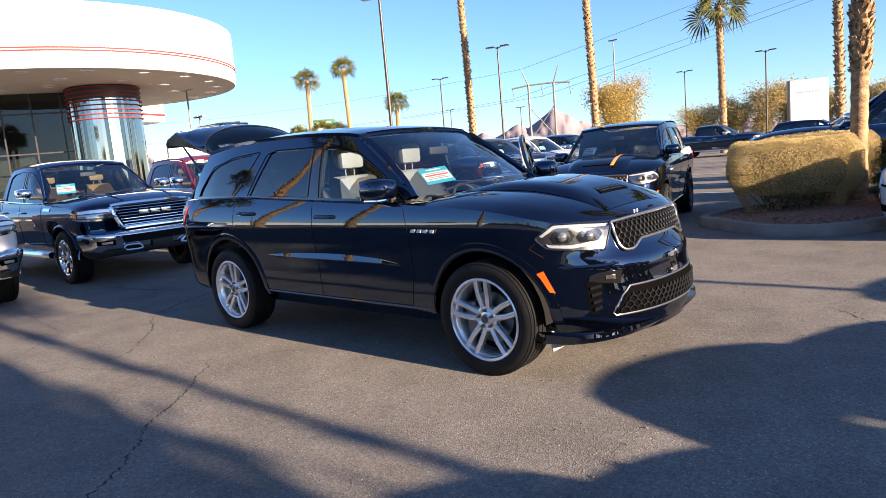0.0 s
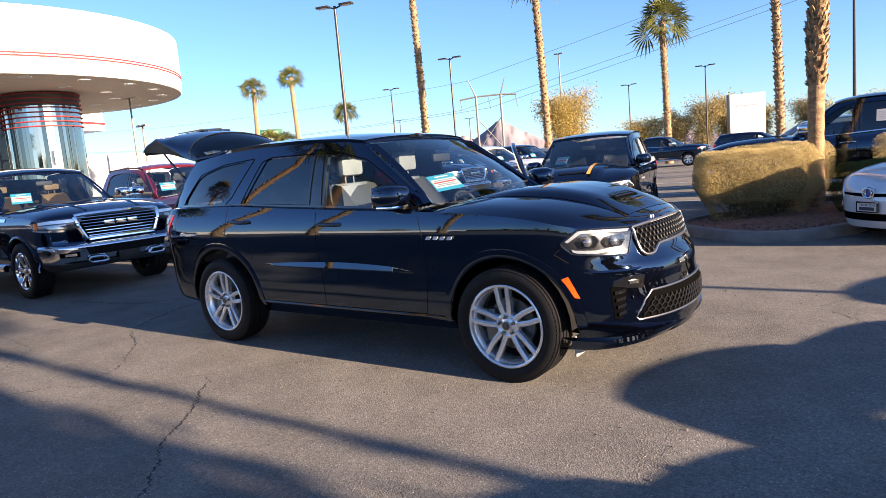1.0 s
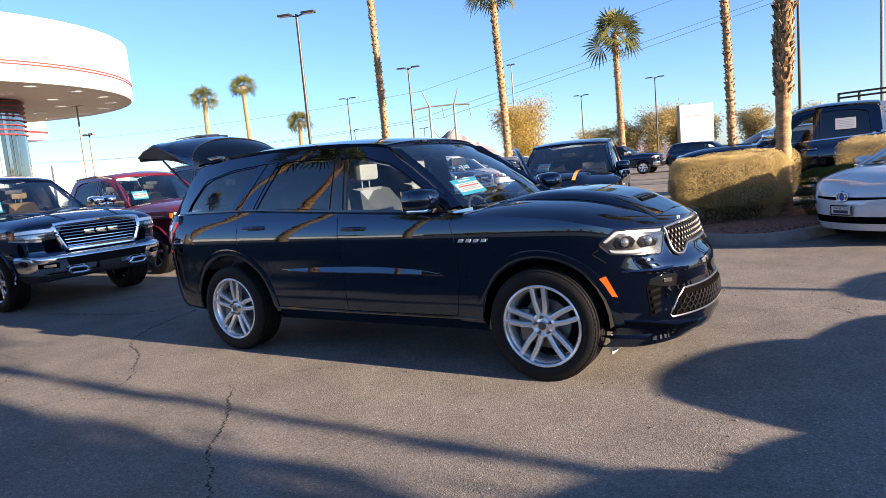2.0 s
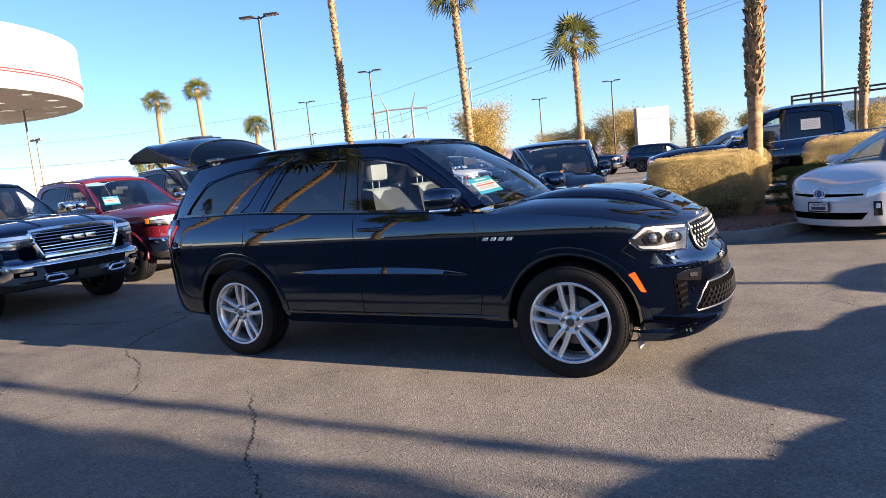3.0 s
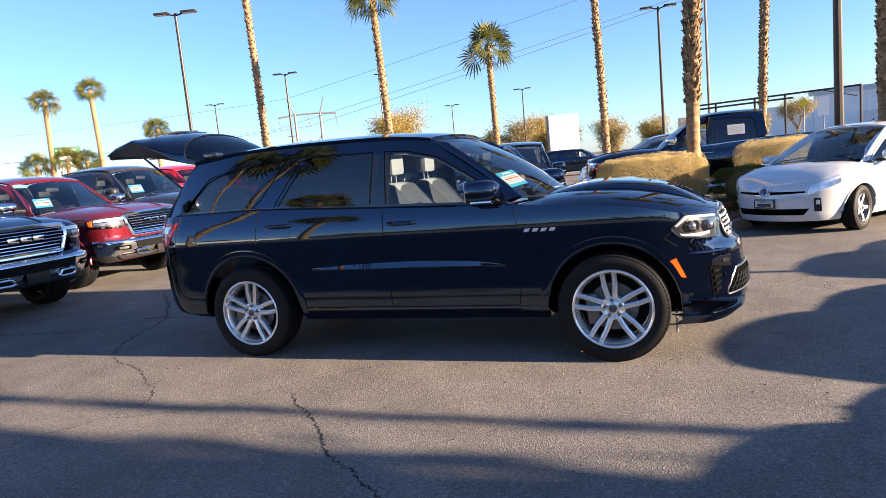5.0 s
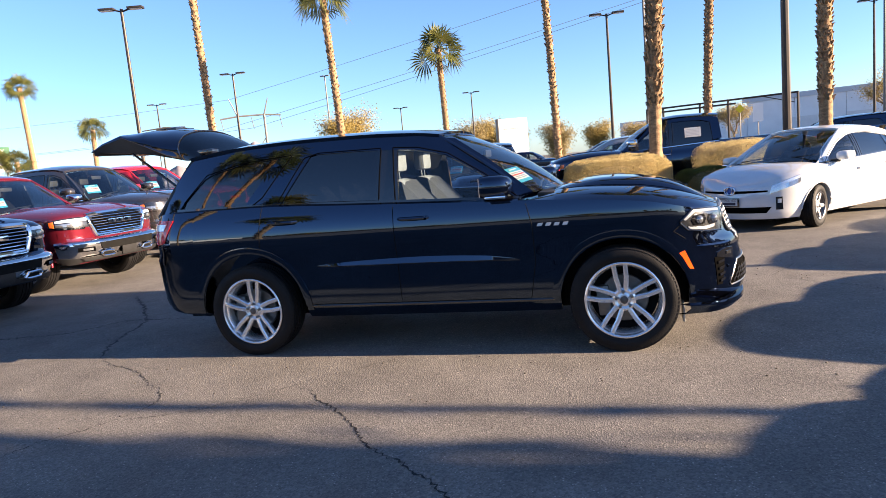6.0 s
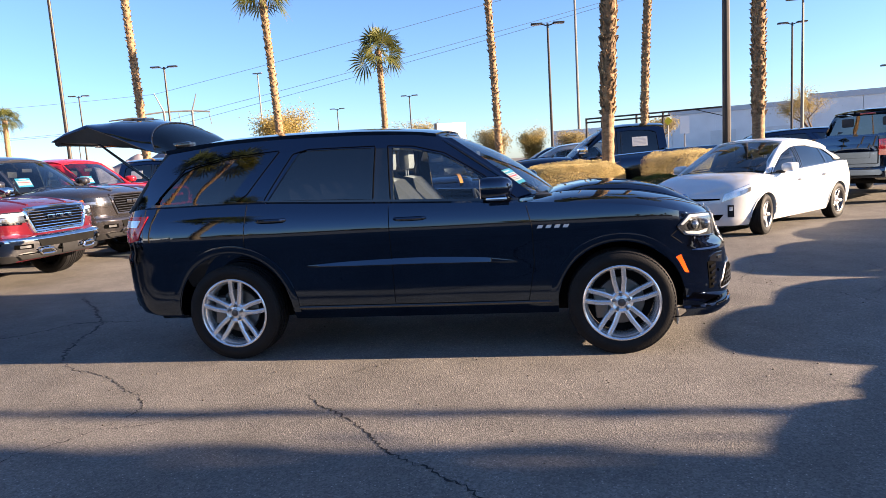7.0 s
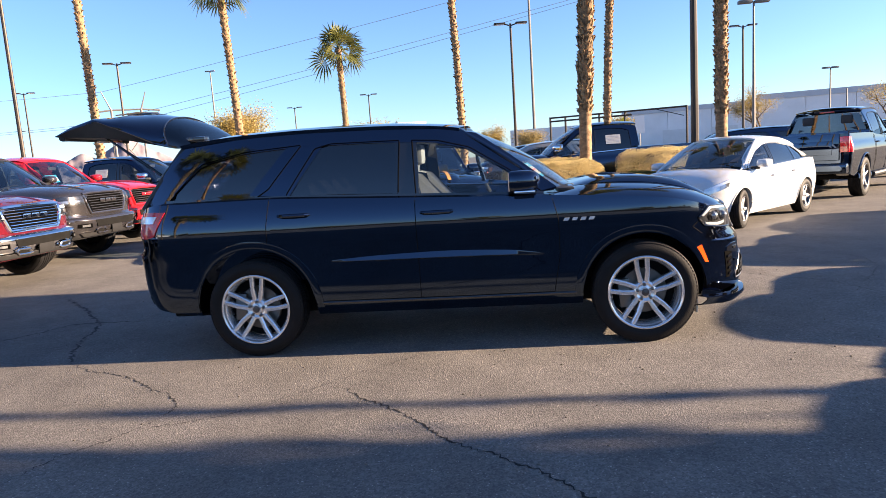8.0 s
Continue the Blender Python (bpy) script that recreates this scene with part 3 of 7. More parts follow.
class Shape:
    """The outer form of one kind of vehicle, from a few lines along its length."""

    def __init__(self, *, xr, xf, lr, lf, pr, pf, W, n, sill, hub, ra, axles, zb, zs, zt, wf, nose, tail, hollow, doors, zr, zc, yb, yr):
        self.xr, self.xf, self.lr, self.lf, self.pr, self.pf = xr, xf, lr, lf, pr, pf
        self.W, self.n, self.sill, self.hub, self.ra, self.axles = W, n, sill, hub, ra, axles
        self.zb, self.zs, self.zt, self.wf, self.nose, self.tail = zb, zs, zt, wf, nose, tail
        self.hollow, self.doors, self.zr, self.zc, self.yb, self.yr = hollow, doors, zr, zc, yb, yr

    def bottom(self, x):
        z = curve_at(self.zb, x)
        for xa, ra in zip(self.axles, self.ra):
            u = abs(x - xa)
            if u < ra:
                z = max(z, self.hub + math.sqrt(max(0.0, ra ** 2 - u * u)))
        return z

    def plan(self, x):
        f = 1.0
        if x > self.xf - self.lf:
            u = min(1.0, (x - self.xf + self.lf) / self.lf)
            f = (1 - u ** self.pf) ** (1 / self.pf)
        if x < self.xr + self.lr:
            u = min(1.0, (self.xr + self.lr - x) / self.lr)
            f = (1 - u ** self.pr) ** (1 / self.pr)
        return self.W * f

    def section(self, x):
        w, zb, zs = self.plan(x), self.bottom(x), curve_at(self.zs, x)
        pts = [(0, zb), (w * 0.72, zb)]
        for f in LEVELS:
            z = zb + f * (zs - zb)
            pts.append((w * curve_at(self.wf, z), z))
        ws = pts[-1][0]
        opened = next((r for r in self.hollow if r[0] - 1e-6 <= x <= r[1] + 1e-6), None)
        if opened:
            pts += [(ws - 0.03, zs + 0.012), (ws - 0.09, zs + 0.005), (ws - 0.12, zs - 0.05), (ws - 0.13, opened[2] + 0.03), (0, opened[2])]
        else:
            zt = curve_at(self.zt, x)
            pts += [(ws * 0.93, zs + 0.35 * (zt - zs)), (ws * 0.82, zs + 0.62 * (zt - zs)), (ws * 0.62, zs + 0.85 * (zt - zs)), (ws * 0.33, zs + 0.97 * (zt - zs)), (0, zt)]
        return pts

    def stations(self):
        xs = list(np.linspace(self.xr + self.lr, self.xf - self.lf, self.n))
        for k in range(1, 19):
            u = k / 18
            xs.append(self.xf - self.lf + self.lf * math.sin(u * math.pi / 2) )
            xs.append(self.xr + self.lr - self.lr * math.sin(u * math.pi / 2) )
        for xa, ra in zip(self.axles, self.ra):
            xs = [x for x in xs if abs(x - xa) > ra + 0.03]
            xs += [xa + ra * math.cos(math.pi * k / 22) for k in range(23)]
            xs += [xa + ra + 0.004, xa - ra - 0.004]
        for a, b, _ in self.hollow:
            xs = [x for x in xs if min(abs(x - a), abs(x - b)) > 0.012]
            xs += [a - 0.006, a, b, b + 0.006]
        for a, b in self.doors:
            xs = [x for x in xs if min(abs(x - a), abs(x - b)) > 0.012]
            xs += [a, b]
        return sorted(set(round(x, 4) for x in xs))

    def shift(self, x, z):
        """The lean of the nose and the tail with height."""
        d = 0.0
        if x > self.xf - self.lf:
            u = (x - self.xf + self.lf) / self.lf
            d += curve_at(self.nose, z) * u * u
        if x < self.xr + self.lr:
            u = (self.xr + self.lr - x) / self.lr
            d += curve_at(self.tail, z) * u * u
        return d

    def shell(self):
        """Quads of the lower body by region: body and each door, for both sides."""
        xs = self.stations()
        secs = [self.section(x) for x in xs]
        n = len(secs[0])
        regions = {}
        for side in (-1, 1):
            P = [[Vector((x + self.shift(x, z), side * y, z)) for y, z in s] for x, s in zip(xs, secs)]
            for i in range(len(xs) - 1):
                xm = (xs[i] + xs[i + 1]) / 2
                for j in range(n - 1):
                    key = "body"
                    for k, (a, b) in enumerate(self.doors):
                        if a <= xm <= b and 2 + LEVELS.index(0.14) <= j <= 1 + len(LEVELS):
                            key = (k, side)
                    q = [P[i][j], P[i + 1][j], P[i + 1][j + 1], P[i][j + 1]]
                    regions.setdefault(key, []).append(q if side > 0 else q[::-1])
        return regions

    def side(self, x, z):
        """The half width of the cabin side at a place."""
        zb, zr = curve_at(self.zs, x), curve_at(self.zr, x)
        t = min(1.1, max(-0.1, (z - zb) / max(zr - zb, 0.2)))
        yb = curve_at(self.yb, x)
        yr = curve_at(self.yr, x)
        return yb + (yr - yb) * (0.62 * t + 0.38 * t * t)


def quads(qs):
    bm = bmesh.new()
    for q in qs:
        if (q[0] - q[1]).length < 1e-6 and (q[2] - q[3]).length < 1e-6:
            continue
        bm.faces.new([bm.verts.new(p) for p in q])
    bmesh.ops.remove_doubles(bm, verts=bm.verts, dist=0.0006)
    bmesh.ops.dissolve_degenerate(bm, edges=bm.edges, dist=0.0005)
    return bm


def strip(sh, top, bottom, side, inset=0.0, thick=0.012, n=16, m=6):
    """A piece of the cabin side between an upper and a lower line of (x, z)."""
    t, b = resample([(x, 0, z) for x, z in top], n), resample([(x, 0, z) for x, z in bottom], n)
    rows = []
    for k in range(m + 1):
        row = []
        for p, q in zip(t, b):
            v = p.lerp(q, k / m)
            row.append((v.x, side * (sh.side(v.x, v.z) - inset), v.z))
        rows.append(row)
    bm = grid(rows)
    bmesh.ops.recalc_face_normals(bm, faces=bm.faces)
    f = max(bm.faces, key=lambda g: g.calc_area())
    if f.normal.y * side < 0:
        bmesh.ops.reverse_faces(bm, faces=bm.faces)
    if thick:
        bmesh.ops.solidify(bm, geom=bm.faces[:], thickness=thick)
    return bm


def drape(bvh, top, bottom, way, lift=0.006, thick=0.012, n=14, m=5, start=3.0):
    """A patch between two lines of points, laid on a body along a direction."""
    way = Vector(way).normalized()
    t, b = resample(top, n), resample(bottom, n)
    rows = []
    for k in range(m + 1):
        row = []
        for p, q in zip(t, b):
            v = p.lerp(q, k / m)
            hit, nor, _, _ = bvh.ray_cast(v - way * start, way)
            row.append(hit - way * (lift if not isinstance(lift, list) else curve_at(lift, k / m)) if hit else v)
        rows.append(row)
    bm = grid(rows)
    bmesh.ops.recalc_face_normals(bm, faces=bm.faces)
    f = max(bm.faces, key=lambda g: g.calc_area())
    if f.normal.dot(way) > 0:
        bmesh.ops.reverse_faces(bm, faces=bm.faces)
    if thick:
        bmesh.ops.solidify(bm, geom=bm.faces[:], thickness=thick)
    return bm


def draped_tube(bvh, pts, way, radius, lift=0.0, n=24, seg=6):
    way = Vector(way).normalized()
    out = []
    for v in resample(pts, n):
        hit, _, _, _ = bvh.ray_cast(v - way * 3.0, way)
        out.append(hit - way * lift if hit else v)
    return tube(bmesh.new(), out, radius, seg)


# -- wheels, with the axle along y and the outer face at -y --
WHEELS = {}


def wheel_meshes(style, R, rim, width):
    key = (style, R)
    if key in WHEELS:
        return WHEELS[key]
    h = width / 2
    t = bmesh.new()
    prof = [(rim - 0.012, h * 0.80), (rim + 0.012, h * 0.93), (rim + 0.45 * (R - rim), h * 1.03), (R - 0.032, h * 0.97), (R - 0.012, h * 0.86), (R - 0.003, h * 0.72)]
    for g in (0.62, 0.26, -0.10, -0.46):
        prof += [(R, h * g), (R, h * (g - 0.26)), (R - 0.010, h * (g - 0.27)), (R - 0.010, h * (g - 0.35))]
    prof += [(R - 0.003, -h * 0.84), (R - 0.014, -h * 0.90), (R - 0.034, -h * 0.98), (rim + 0.45 * (R - rim), -h * 1.03), (rim + 0.030, -h * 0.99), (rim + 0.012, -h * 0.93), (rim - 0.012, -h * 0.80)]
    lathe(t, prof, 56, "y")
    for k in range(80):
        a = 2 * math.pi * k / 80
        for s in (-1, 1):
            m = Matrix.Rotation(-a, 4, "Y") @ Matrix.Translation((R - 0.0205, s * h * 0.81, 0))
            bmesh.ops.create_cube(t, size=1.0, matrix=m @ Matrix.Diagonal((0.021, h * 0.22, 0.0185, 1)))
    tyre = finish(t, "tyre", RUBBER, 40)
    b = bmesh.new()
    lathe(b, [(rim - 0.014, h * 0.80), (rim - 0.03, h * 0.4), (rim - 0.035, -h * 0.5), (rim - 0.018, -h * 0.76), (rim - 0.004, -h * 0.86), (rim + 0.006, -h * 0.95), (rim - 0.002, -h * 0.985), (rim - 0.012, -h * 0.94), (rim - 0.020, -h * 0.7)], 56, "y")
    barrel = finish(b, "wheel", ALLOY if style == "twin" else (CHROME if style == "chrome" else ALLOY_DARK), 40)
    s = bmesh.new()
    yo = -h * 0.80

    def spoke(a0, a1, r0, r1, w0, w1, d0, d1, deep=0.045):
        """One tapered, ridged spoke from the hub to the rim."""
        p = [(r0, a0, d0), ((r0 + r1) / 2, a0 * 0.45 + a1 * 0.55, (d0 + d1) / 2 - 0.004), (r1, a1, d1)]
        rows = []
        for i, (r, a, d) in enumerate(p):
            w = w0 + (w1 - w0) * i / 2
            c = Vector((math.cos(a) * r, d, math.sin(a) * r))
            tng = Vector((-math.sin(a), 0, math.cos(a)))
            rows.append([c - tng * w / 2 + Vector((0, deep, 0)), c - tng * w / 2 + Vector((0, 0.008, 0)), c - tng * w * 0.22, c + tng * w * 0.22, c + tng * w / 2 + Vector((0, 0.008, 0)), c + tng * w / 2 + Vector((0, deep, 0))])
        grid(rows, s)
    nspoke = 5 if style in ("twin", "plain") else (6 if style == "chrome" else 7)
    for k in range(nspoke):
        a = 2 * math.pi * (k + 0.25) / nspoke
        if style == "twin":
            for sg in (-1, 1):
                spoke(a + sg * 0.30, a + sg * 0.155, 0.066, rim - 0.008, 0.036, 0.033, yo + 0.012, yo - 0.006)
        elif style == "chrome":
            spoke(a, a - 0.16, 0.05, rim - 0.012, 0.075, 0.055, yo + 0.02, yo - 0.004)
            spoke(a + 0.1, a + 0.30, 0.12, rim - 0.012, 0.03, 0.04, yo + 0.02, yo - 0.004)
        else:
            spoke(a, a + 0.02, 0.05, rim - 0.012, 0.06, 0.05, yo + 0.015, yo - 0.004)
    lathe(s, [(0.092, yo + 0.055), (0.084, yo + 0.018), (0.070, yo + 0.010), (0.05, yo + 0.018), (0.036, yo + 0.014), (0.034, yo - 0.002), (0.002, yo - 0.005)], 30, "y")
    spokes = finish(s, "spokes", ALLOY if style in ("twin", "plain") else (CHROME if style == "chrome" else ALLOY_DARK), 30)
    d = bmesh.new()
    lathe(d, [(0.002, 0.012), (0.17, 0.012), (0.175, 0.004), (0.175, -0.012), (0.17, -0.018), (0.002, -0.018)], 40, "y")
    box(d, -0.19, -0.10, -0.055, 0.03, -0.11, 0.11, 0.012)
    disc = finish(d, "brake_disc", STEEL, 40)
    bk = bmesh.new()
    lathe(bk, [(0.002, 0.03), (rim - 0.035, 0.03), (rim - 0.035, 0.036), (0.002, 0.036)], 32, "y")
    back = finish(bk, "wheel_backing", UNDER, 40)
    nuts = []
    n = bmesh.new()
    lathe(n, [(0.002, -0.02), (0.010, -0.018), (0.012, 0.0), (0.012, 0.02)], 8, "y")
    nut = finish(n, "lug_nut", STEEL, 40)
    for k in range(5):
        a = 2 * math.pi * (k + 0.25) / 5
        nuts.append((nut, (math.cos(a) * 0.058, yo + 0.008, math.sin(a) * 0.058)))
    c = bmesh.new()
    lathe(c, [(0.002, yo - 0.010), (0.026, yo - 0.007), (0.032, yo + 0.002), (0.032, yo + 0.02)], 24, "y")
    cap = finish(c, "hub_cap", ALLOY_DARK if style != "chrome" else CHROME, 40)
    WHEELS[key] = (barrel, tyre, spokes, disc, back, nuts, cap)
    return WHEELS[key]


def add_wheel(root, x, y, z, side, style, R, rim, width, spin=0.0, steer=0.0, rich=True):
    barrel, tyre, spokes, disc, back, nuts, cap = wheel_meshes(style, R, rim, width)
    m = Matrix.Translation((x, side * y, z)) @ Matrix.Rotation(steer + (math.pi if side > 0 else 0), 4, "Z") @ Matrix.Rotation(spin, 4, "Y")
    w = part("wheel", barrel, None, root, at=m)
    part("tyre", tyre, None, w)
    part("rim_spokes", spokes, None, w)
    part("hub_cap", cap, None, w)
    part("wheel_backing", back, None, w)
    if rich:
        part("brake_disc", disc, None, w)
        for me, p in nuts:
            part("lug_nut", me, None, w, at=Matrix.Translation(p))
    return w


def seat_mesh():
    """A bucket seat facing +x: cushion, wings, backrest."""
    bm = bmesh.new()
    rows = []
    for x, z in [(0.30, 0.02), (0.33, 0.08), (0.28, 0.14), (0.05, 0.11), (-0.14, 0.12), (-0.20, 0.30), (-0.26, 0.52), (-0.31, 0.70), (-0.35, 0.72), (-0.38, 0.68), (-0.34, 0.45), (-0.28, 0.10), (-0.24, 0.0)]:
        row = []
        for k in range(9):
            u = (k - 4) / 4
            up = 0.05 * abs(u) ** 3
            half = 0.25 if z < 0.55 else 0.25 - 0.28 * (z - 0.55)
            row.append((x + (up if z > 0.2 and x > -0.33 else 0), u * half, z + (up if z < 0.2 and x < 0.28 and x > -0.2 else 0)))
        rows.append(row)
    grid(rows, bm)
    bmesh.ops.holes_fill(bm, edges=[e for e in bm.edges if e.is_boundary])
    return bm


def headrest_bm():
    bm = bmesh.new()
    box(bm, -0.05, 0.06, -0.13, 0.13, 0.0, 0.19, 0.04)
    tube(bm, [(-0.0, -0.05, -0.10), (0, -0.05, 0.03)], 0.006)
    tube(bm, [(-0.0, 0.05, -0.10), (0, 0.05, 0.03)], 0.006)
    return bm


SEAT_ME, REST_ME = {}, {}


def add_seat(root, x, y, z, leather, wide=1.0):
    if leather.name not in SEAT_ME:
        SEAT_ME[leather.name] = finish(seat_mesh(), "seat", leather, 50)
        REST_ME[leather.name] = finish(headrest_bm(), "headrest", leather, 50)
    s = part("seat", SEAT_ME[leather.name], None, root, at=Matrix.Translation((x, y, z)) @ Matrix.Diagonal((1, wide, 1, 1)))
    part("headrest", REST_ME[leather.name], None, s, at=Matrix.Translation((-0.36, 0, 0.78)))


def steering_wheel(root, x, y, z):
    bm = bmesh.new()
    pts = [(0, math.cos(a) * 0.18, math.sin(a) * 0.18) for a in [2 * math.pi * k / 28 for k in range(29)]]
    tube(bm, pts, 0.014, 8, cap=False)
    box(bm, -0.01, 0.03, -0.16, 0.16, -0.025, 0.02, 0.008)
    box(bm, -0.015, 0.05, -0.06, 0.06, -0.16, 0.05, 0.02)
    part("steering_wheel", bm, DASH, root, at=Matrix.Translation((x, y, z)) @ Matrix.Rotation(radians(-24), 4, "Y"))


def window_card(root, place, turn, w=0.26, h=0.19, blue=True):
    """A paper price card behind the glass: a blue card with a white field and plain bars."""
    at = Matrix.Translation(place) @ turn
    c = part("price_card", abox(-w / 2, w / 2, -0.002, 0.002, -h / 2, h / 2), PAPER_BLUE if blue else PAPER_WHITE, root, "blue and white paper price card" if blue else "white paper sheet", at=at)
    if blue:
        part("card_field", abox(-w * 0.46, w * 0.46, -0.004, -0.0025, -h * 0.32, h * 0.22), PAPER_WHITE, c)
        for k, (z, l, t, m) in enumerate([(0.36, 0.5, 0.07, PAPER_WHITE), (0.12, 0.7, 0.05, INK_GREY), (0.0, 0.8, 0.07, INK_RED), (-0.12, 0.6, 0.05, INK_GREY), (-0.22, 0.75, 0.05, INK_GREY)]):
            part("print_bar", abox(-w * l / 2, w * l / 2, -0.006, -0.0045, (z - t / 2) * h, (z + t / 2) * h), m, c)
    else:
        for z in (0.3, 0.15, 0.0, -0.15, -0.3):
            part("print_bar", abox(-w * 0.4, w * 0.4, -0.004, -0.0025, (z - 0.009) * h, (z + 0.009) * h), INK_GREY, c)
    return c


SEAL = mat("rubber_seal", (0.0018, 0.0018, 0.002), 0.85, vary=0.2, scale=9, spec=0.03)


def seal(sh, top, bottom, side):
    """The rubber round one pane."""
    loop = top + bottom[::-1] + top[:1]
    pts = resample([(x, 0, z) for x, z in loop], 110)
    return tube(bmesh.new(), [(v.x, side * (sh.side(v.x, v.z) - 0.002), v.z) for v in pts], 0.0055, 6)


def cabin(root, sh, col, windows, pillars, roof_x, shield, rear=None, trim_r=0.017):
    """Roof, pillars, panes, windscreen and rear window of a vehicle."""
    for side in (-1, 1):
        for tint, top, bottom in windows:
            part("side_window", strip(sh, top, bottom, side, 0.010, 0.004), GLASS_TINT if tint else GLASS, root, "dark tinted side window" if tint else "clear side window")
            part("window_seal", seal(sh, top, bottom, side), SEAL, root)
        for name, m, inset, top, bottom in pillars:
            part(name, strip(sh, top, bottom, side, inset, 0.03, 26 if name == "window_frame" else 14), m, root)
    rows = []
    x0, x1 = roof_x
    ny = 15
    for i in range(25):
        u = i / 24
        row = []
        for k in range(ny):
            v = 2 * k / (ny - 1) - 1
            x = x0 + (x1 - x0) * u
            xx = x - (0.05 * v * v * u * u if i else 0)
            zr = curve_at(sh.zr, x)
            y = v * (sh.side(x, zr) - 0.004)
            z = zr + (curve_at(sh.zc, x) - zr) * (1 - abs(v) ** 2.6)
            row.append((xx, y, z))
        rows.append(row)
    part("roof", grid(rows, thick=-0.03), col, root)
    (xt, zt_, kt), (xb, zb_, kb, yb_) = shield
    rows = []
    for i in range(9):
        u = i / 8
        row = []
        for k in range(ny):
            v = 2 * k / (ny - 1) - 1
            yt = curve_at(sh.yr, xt) - 0.01
            a = Vector((xt - kt * v * v, v * yt, zt_ - (zt_ - curve_at(sh.zr, xt - kt)) * abs(v) ** 2.6))
            b = Vector((xb - kb * v * v, v * yb_, zb_ + 0.02 * (1 - v * v)))
            p = a.lerp(b, u)
            p += Vector((0.03, 0, 0.035)) * math.sin(math.pi * u) * (1 - 0.6 * v * v)
            row.append(p)
        rows.append(row)
    g = part("windscreen", grid(rows), GLASS_DIM, root, "clear raked windscreen")
    bm = bmesh.new()
    tube(bm, [r[0] for r in rows], trim_r, 8)
    tube(bm, [r[-1] for r in rows], trim_r, 8)
    tube(bm, rows[0], 0.012, 6)
    part("windscreen_trim", bm, col, root)
    if rear:
        (xa, za, ya), (xc, zc_, yc) = rear
        rows = [[(xa + (xc - xa) * i / 6 + 0.05 * (v * v), v * (ya + (yc - ya) * i / 6), za + (zc_ - za) * i / 6 - 0.02 * v * v) for v in [2 * k / 10 - 1 for k in range(11)]] for i in range(7)]
        g = part("rear_window", grid(rows, thick=-0.004), GLASS_TINT, root, "dark tinted rear window")


def lower_body(root, sh, col, open_door=None, door_angle=62, flare=None):
    """Body shell and doors; returns a tree to lay details on, and the doors."""
    reg = sh.shell()
    doors = {}
    every = [q for qs in reg.values() for q in qs]
    tmp = quads(every)
    bmesh.ops.recalc_face_normals(tmp, faces=tmp.faces)
    bvh = BVHTree.FromBMesh(tmp)
    tmp.free()
    part("body", quads(reg.pop("body")), col, root, angle=42)
    for (k, side), qs in reg.items():
        bm = quads(qs)
        bmesh.ops.recalc_face_normals(bm, faces=bm.faces)
        f = max(bm.faces, key=lambda g: g.calc_area())
        if f.normal.y * side < 0:
            bmesh.ops.reverse_faces(bm, faces=bm.faces)
        at = None
        if open_door == (k, side):
            bmesh.ops.solidify(bm, geom=bm.faces[:], thickness=0.07)
            hinge = Vector((sh.doors[k][1] - 0.02, side * (sh.W - 0.06), 0))
            at = Matrix.Translation(hinge) @ Matrix.Rotation(side * radians(-door_angle), 4, "Z") @ Matrix.Translation(-hinge)
        doors[(k, side)] = part("door", bm, col, root, at=at, angle=42)
    u = bmesh.new()
    box(u, sh.xr + 0.25, sh.xf - 0.3, -sh.W * 0.62, sh.W * 0.62, sh.sill - 0.06, sh.sill + 0.40, 0.02)
    for xa in sh.axles:
        tube(u, [(xa, -sh.W * 0.8, sh.hub), (xa, sh.W * 0.8, sh.hub)], 0.05)
    part("underbody", u, UNDER, root)
    for xa, ra in zip(sh.axles, sh.ra):
        for side in (-1, 1):
            rows = []
            for k in range(17):
                a = math.pi * k / 16
                x, z = xa + (ra + 0.004) * math.cos(a), sh.hub + (ra + 0.004) * math.sin(a)
                rows.append([(x, side * sh.W * 0.60, z), (x, side * sh.W * 0.955, z)])
            part("wheel_arch_liner", grid(rows), UNDER, root)
            m, r, wide = flare or (col, 0.014, 0.0)
            rims = []
            for o in (0.008, wide):
                lip = []
                for k in range(29):
                    a = math.pi * (k / 28 * 1.02 - 0.01)
                    x, z = xa + (ra + o) * math.cos(a), sh.hub + (ra + o) * math.sin(a)
                    hit, _, _, _ = bvh.ray_cast(Vector((x, side * 3, z + 0.012)), Vector((0, -side, 0)))
                    y = hit.y if hit and hit.y * side > 0.5 else side * sh.plan(x) * 0.98
                    lip.append(Vector((x, y, z)))
                rims.append(lip)
            if wide:
                out = Vector((0, side * 0.010, 0))
                rows = [[a + Vector((0, -side * 0.03, 0)), a + out * 0.6, a.lerp(b, 0.5) + out, b + out * 0.5, b - out] for a, b in zip(*rims)]
                part("wheel_arch_flare", grid(rows), m, root)
            else:
                part("wheel_arch_lip", tube(bmesh.new(), rims[0], r, 8), m, root)
    return bvh, doors


def seams(root, bvh, lines, side, r=0.0035):
    for pts in lines:
        part("panel_gap", draped_tube(bvh, [(x, 0, z) for x, z in pts], (0, -side, 0), r, -0.001), UNDER, root)


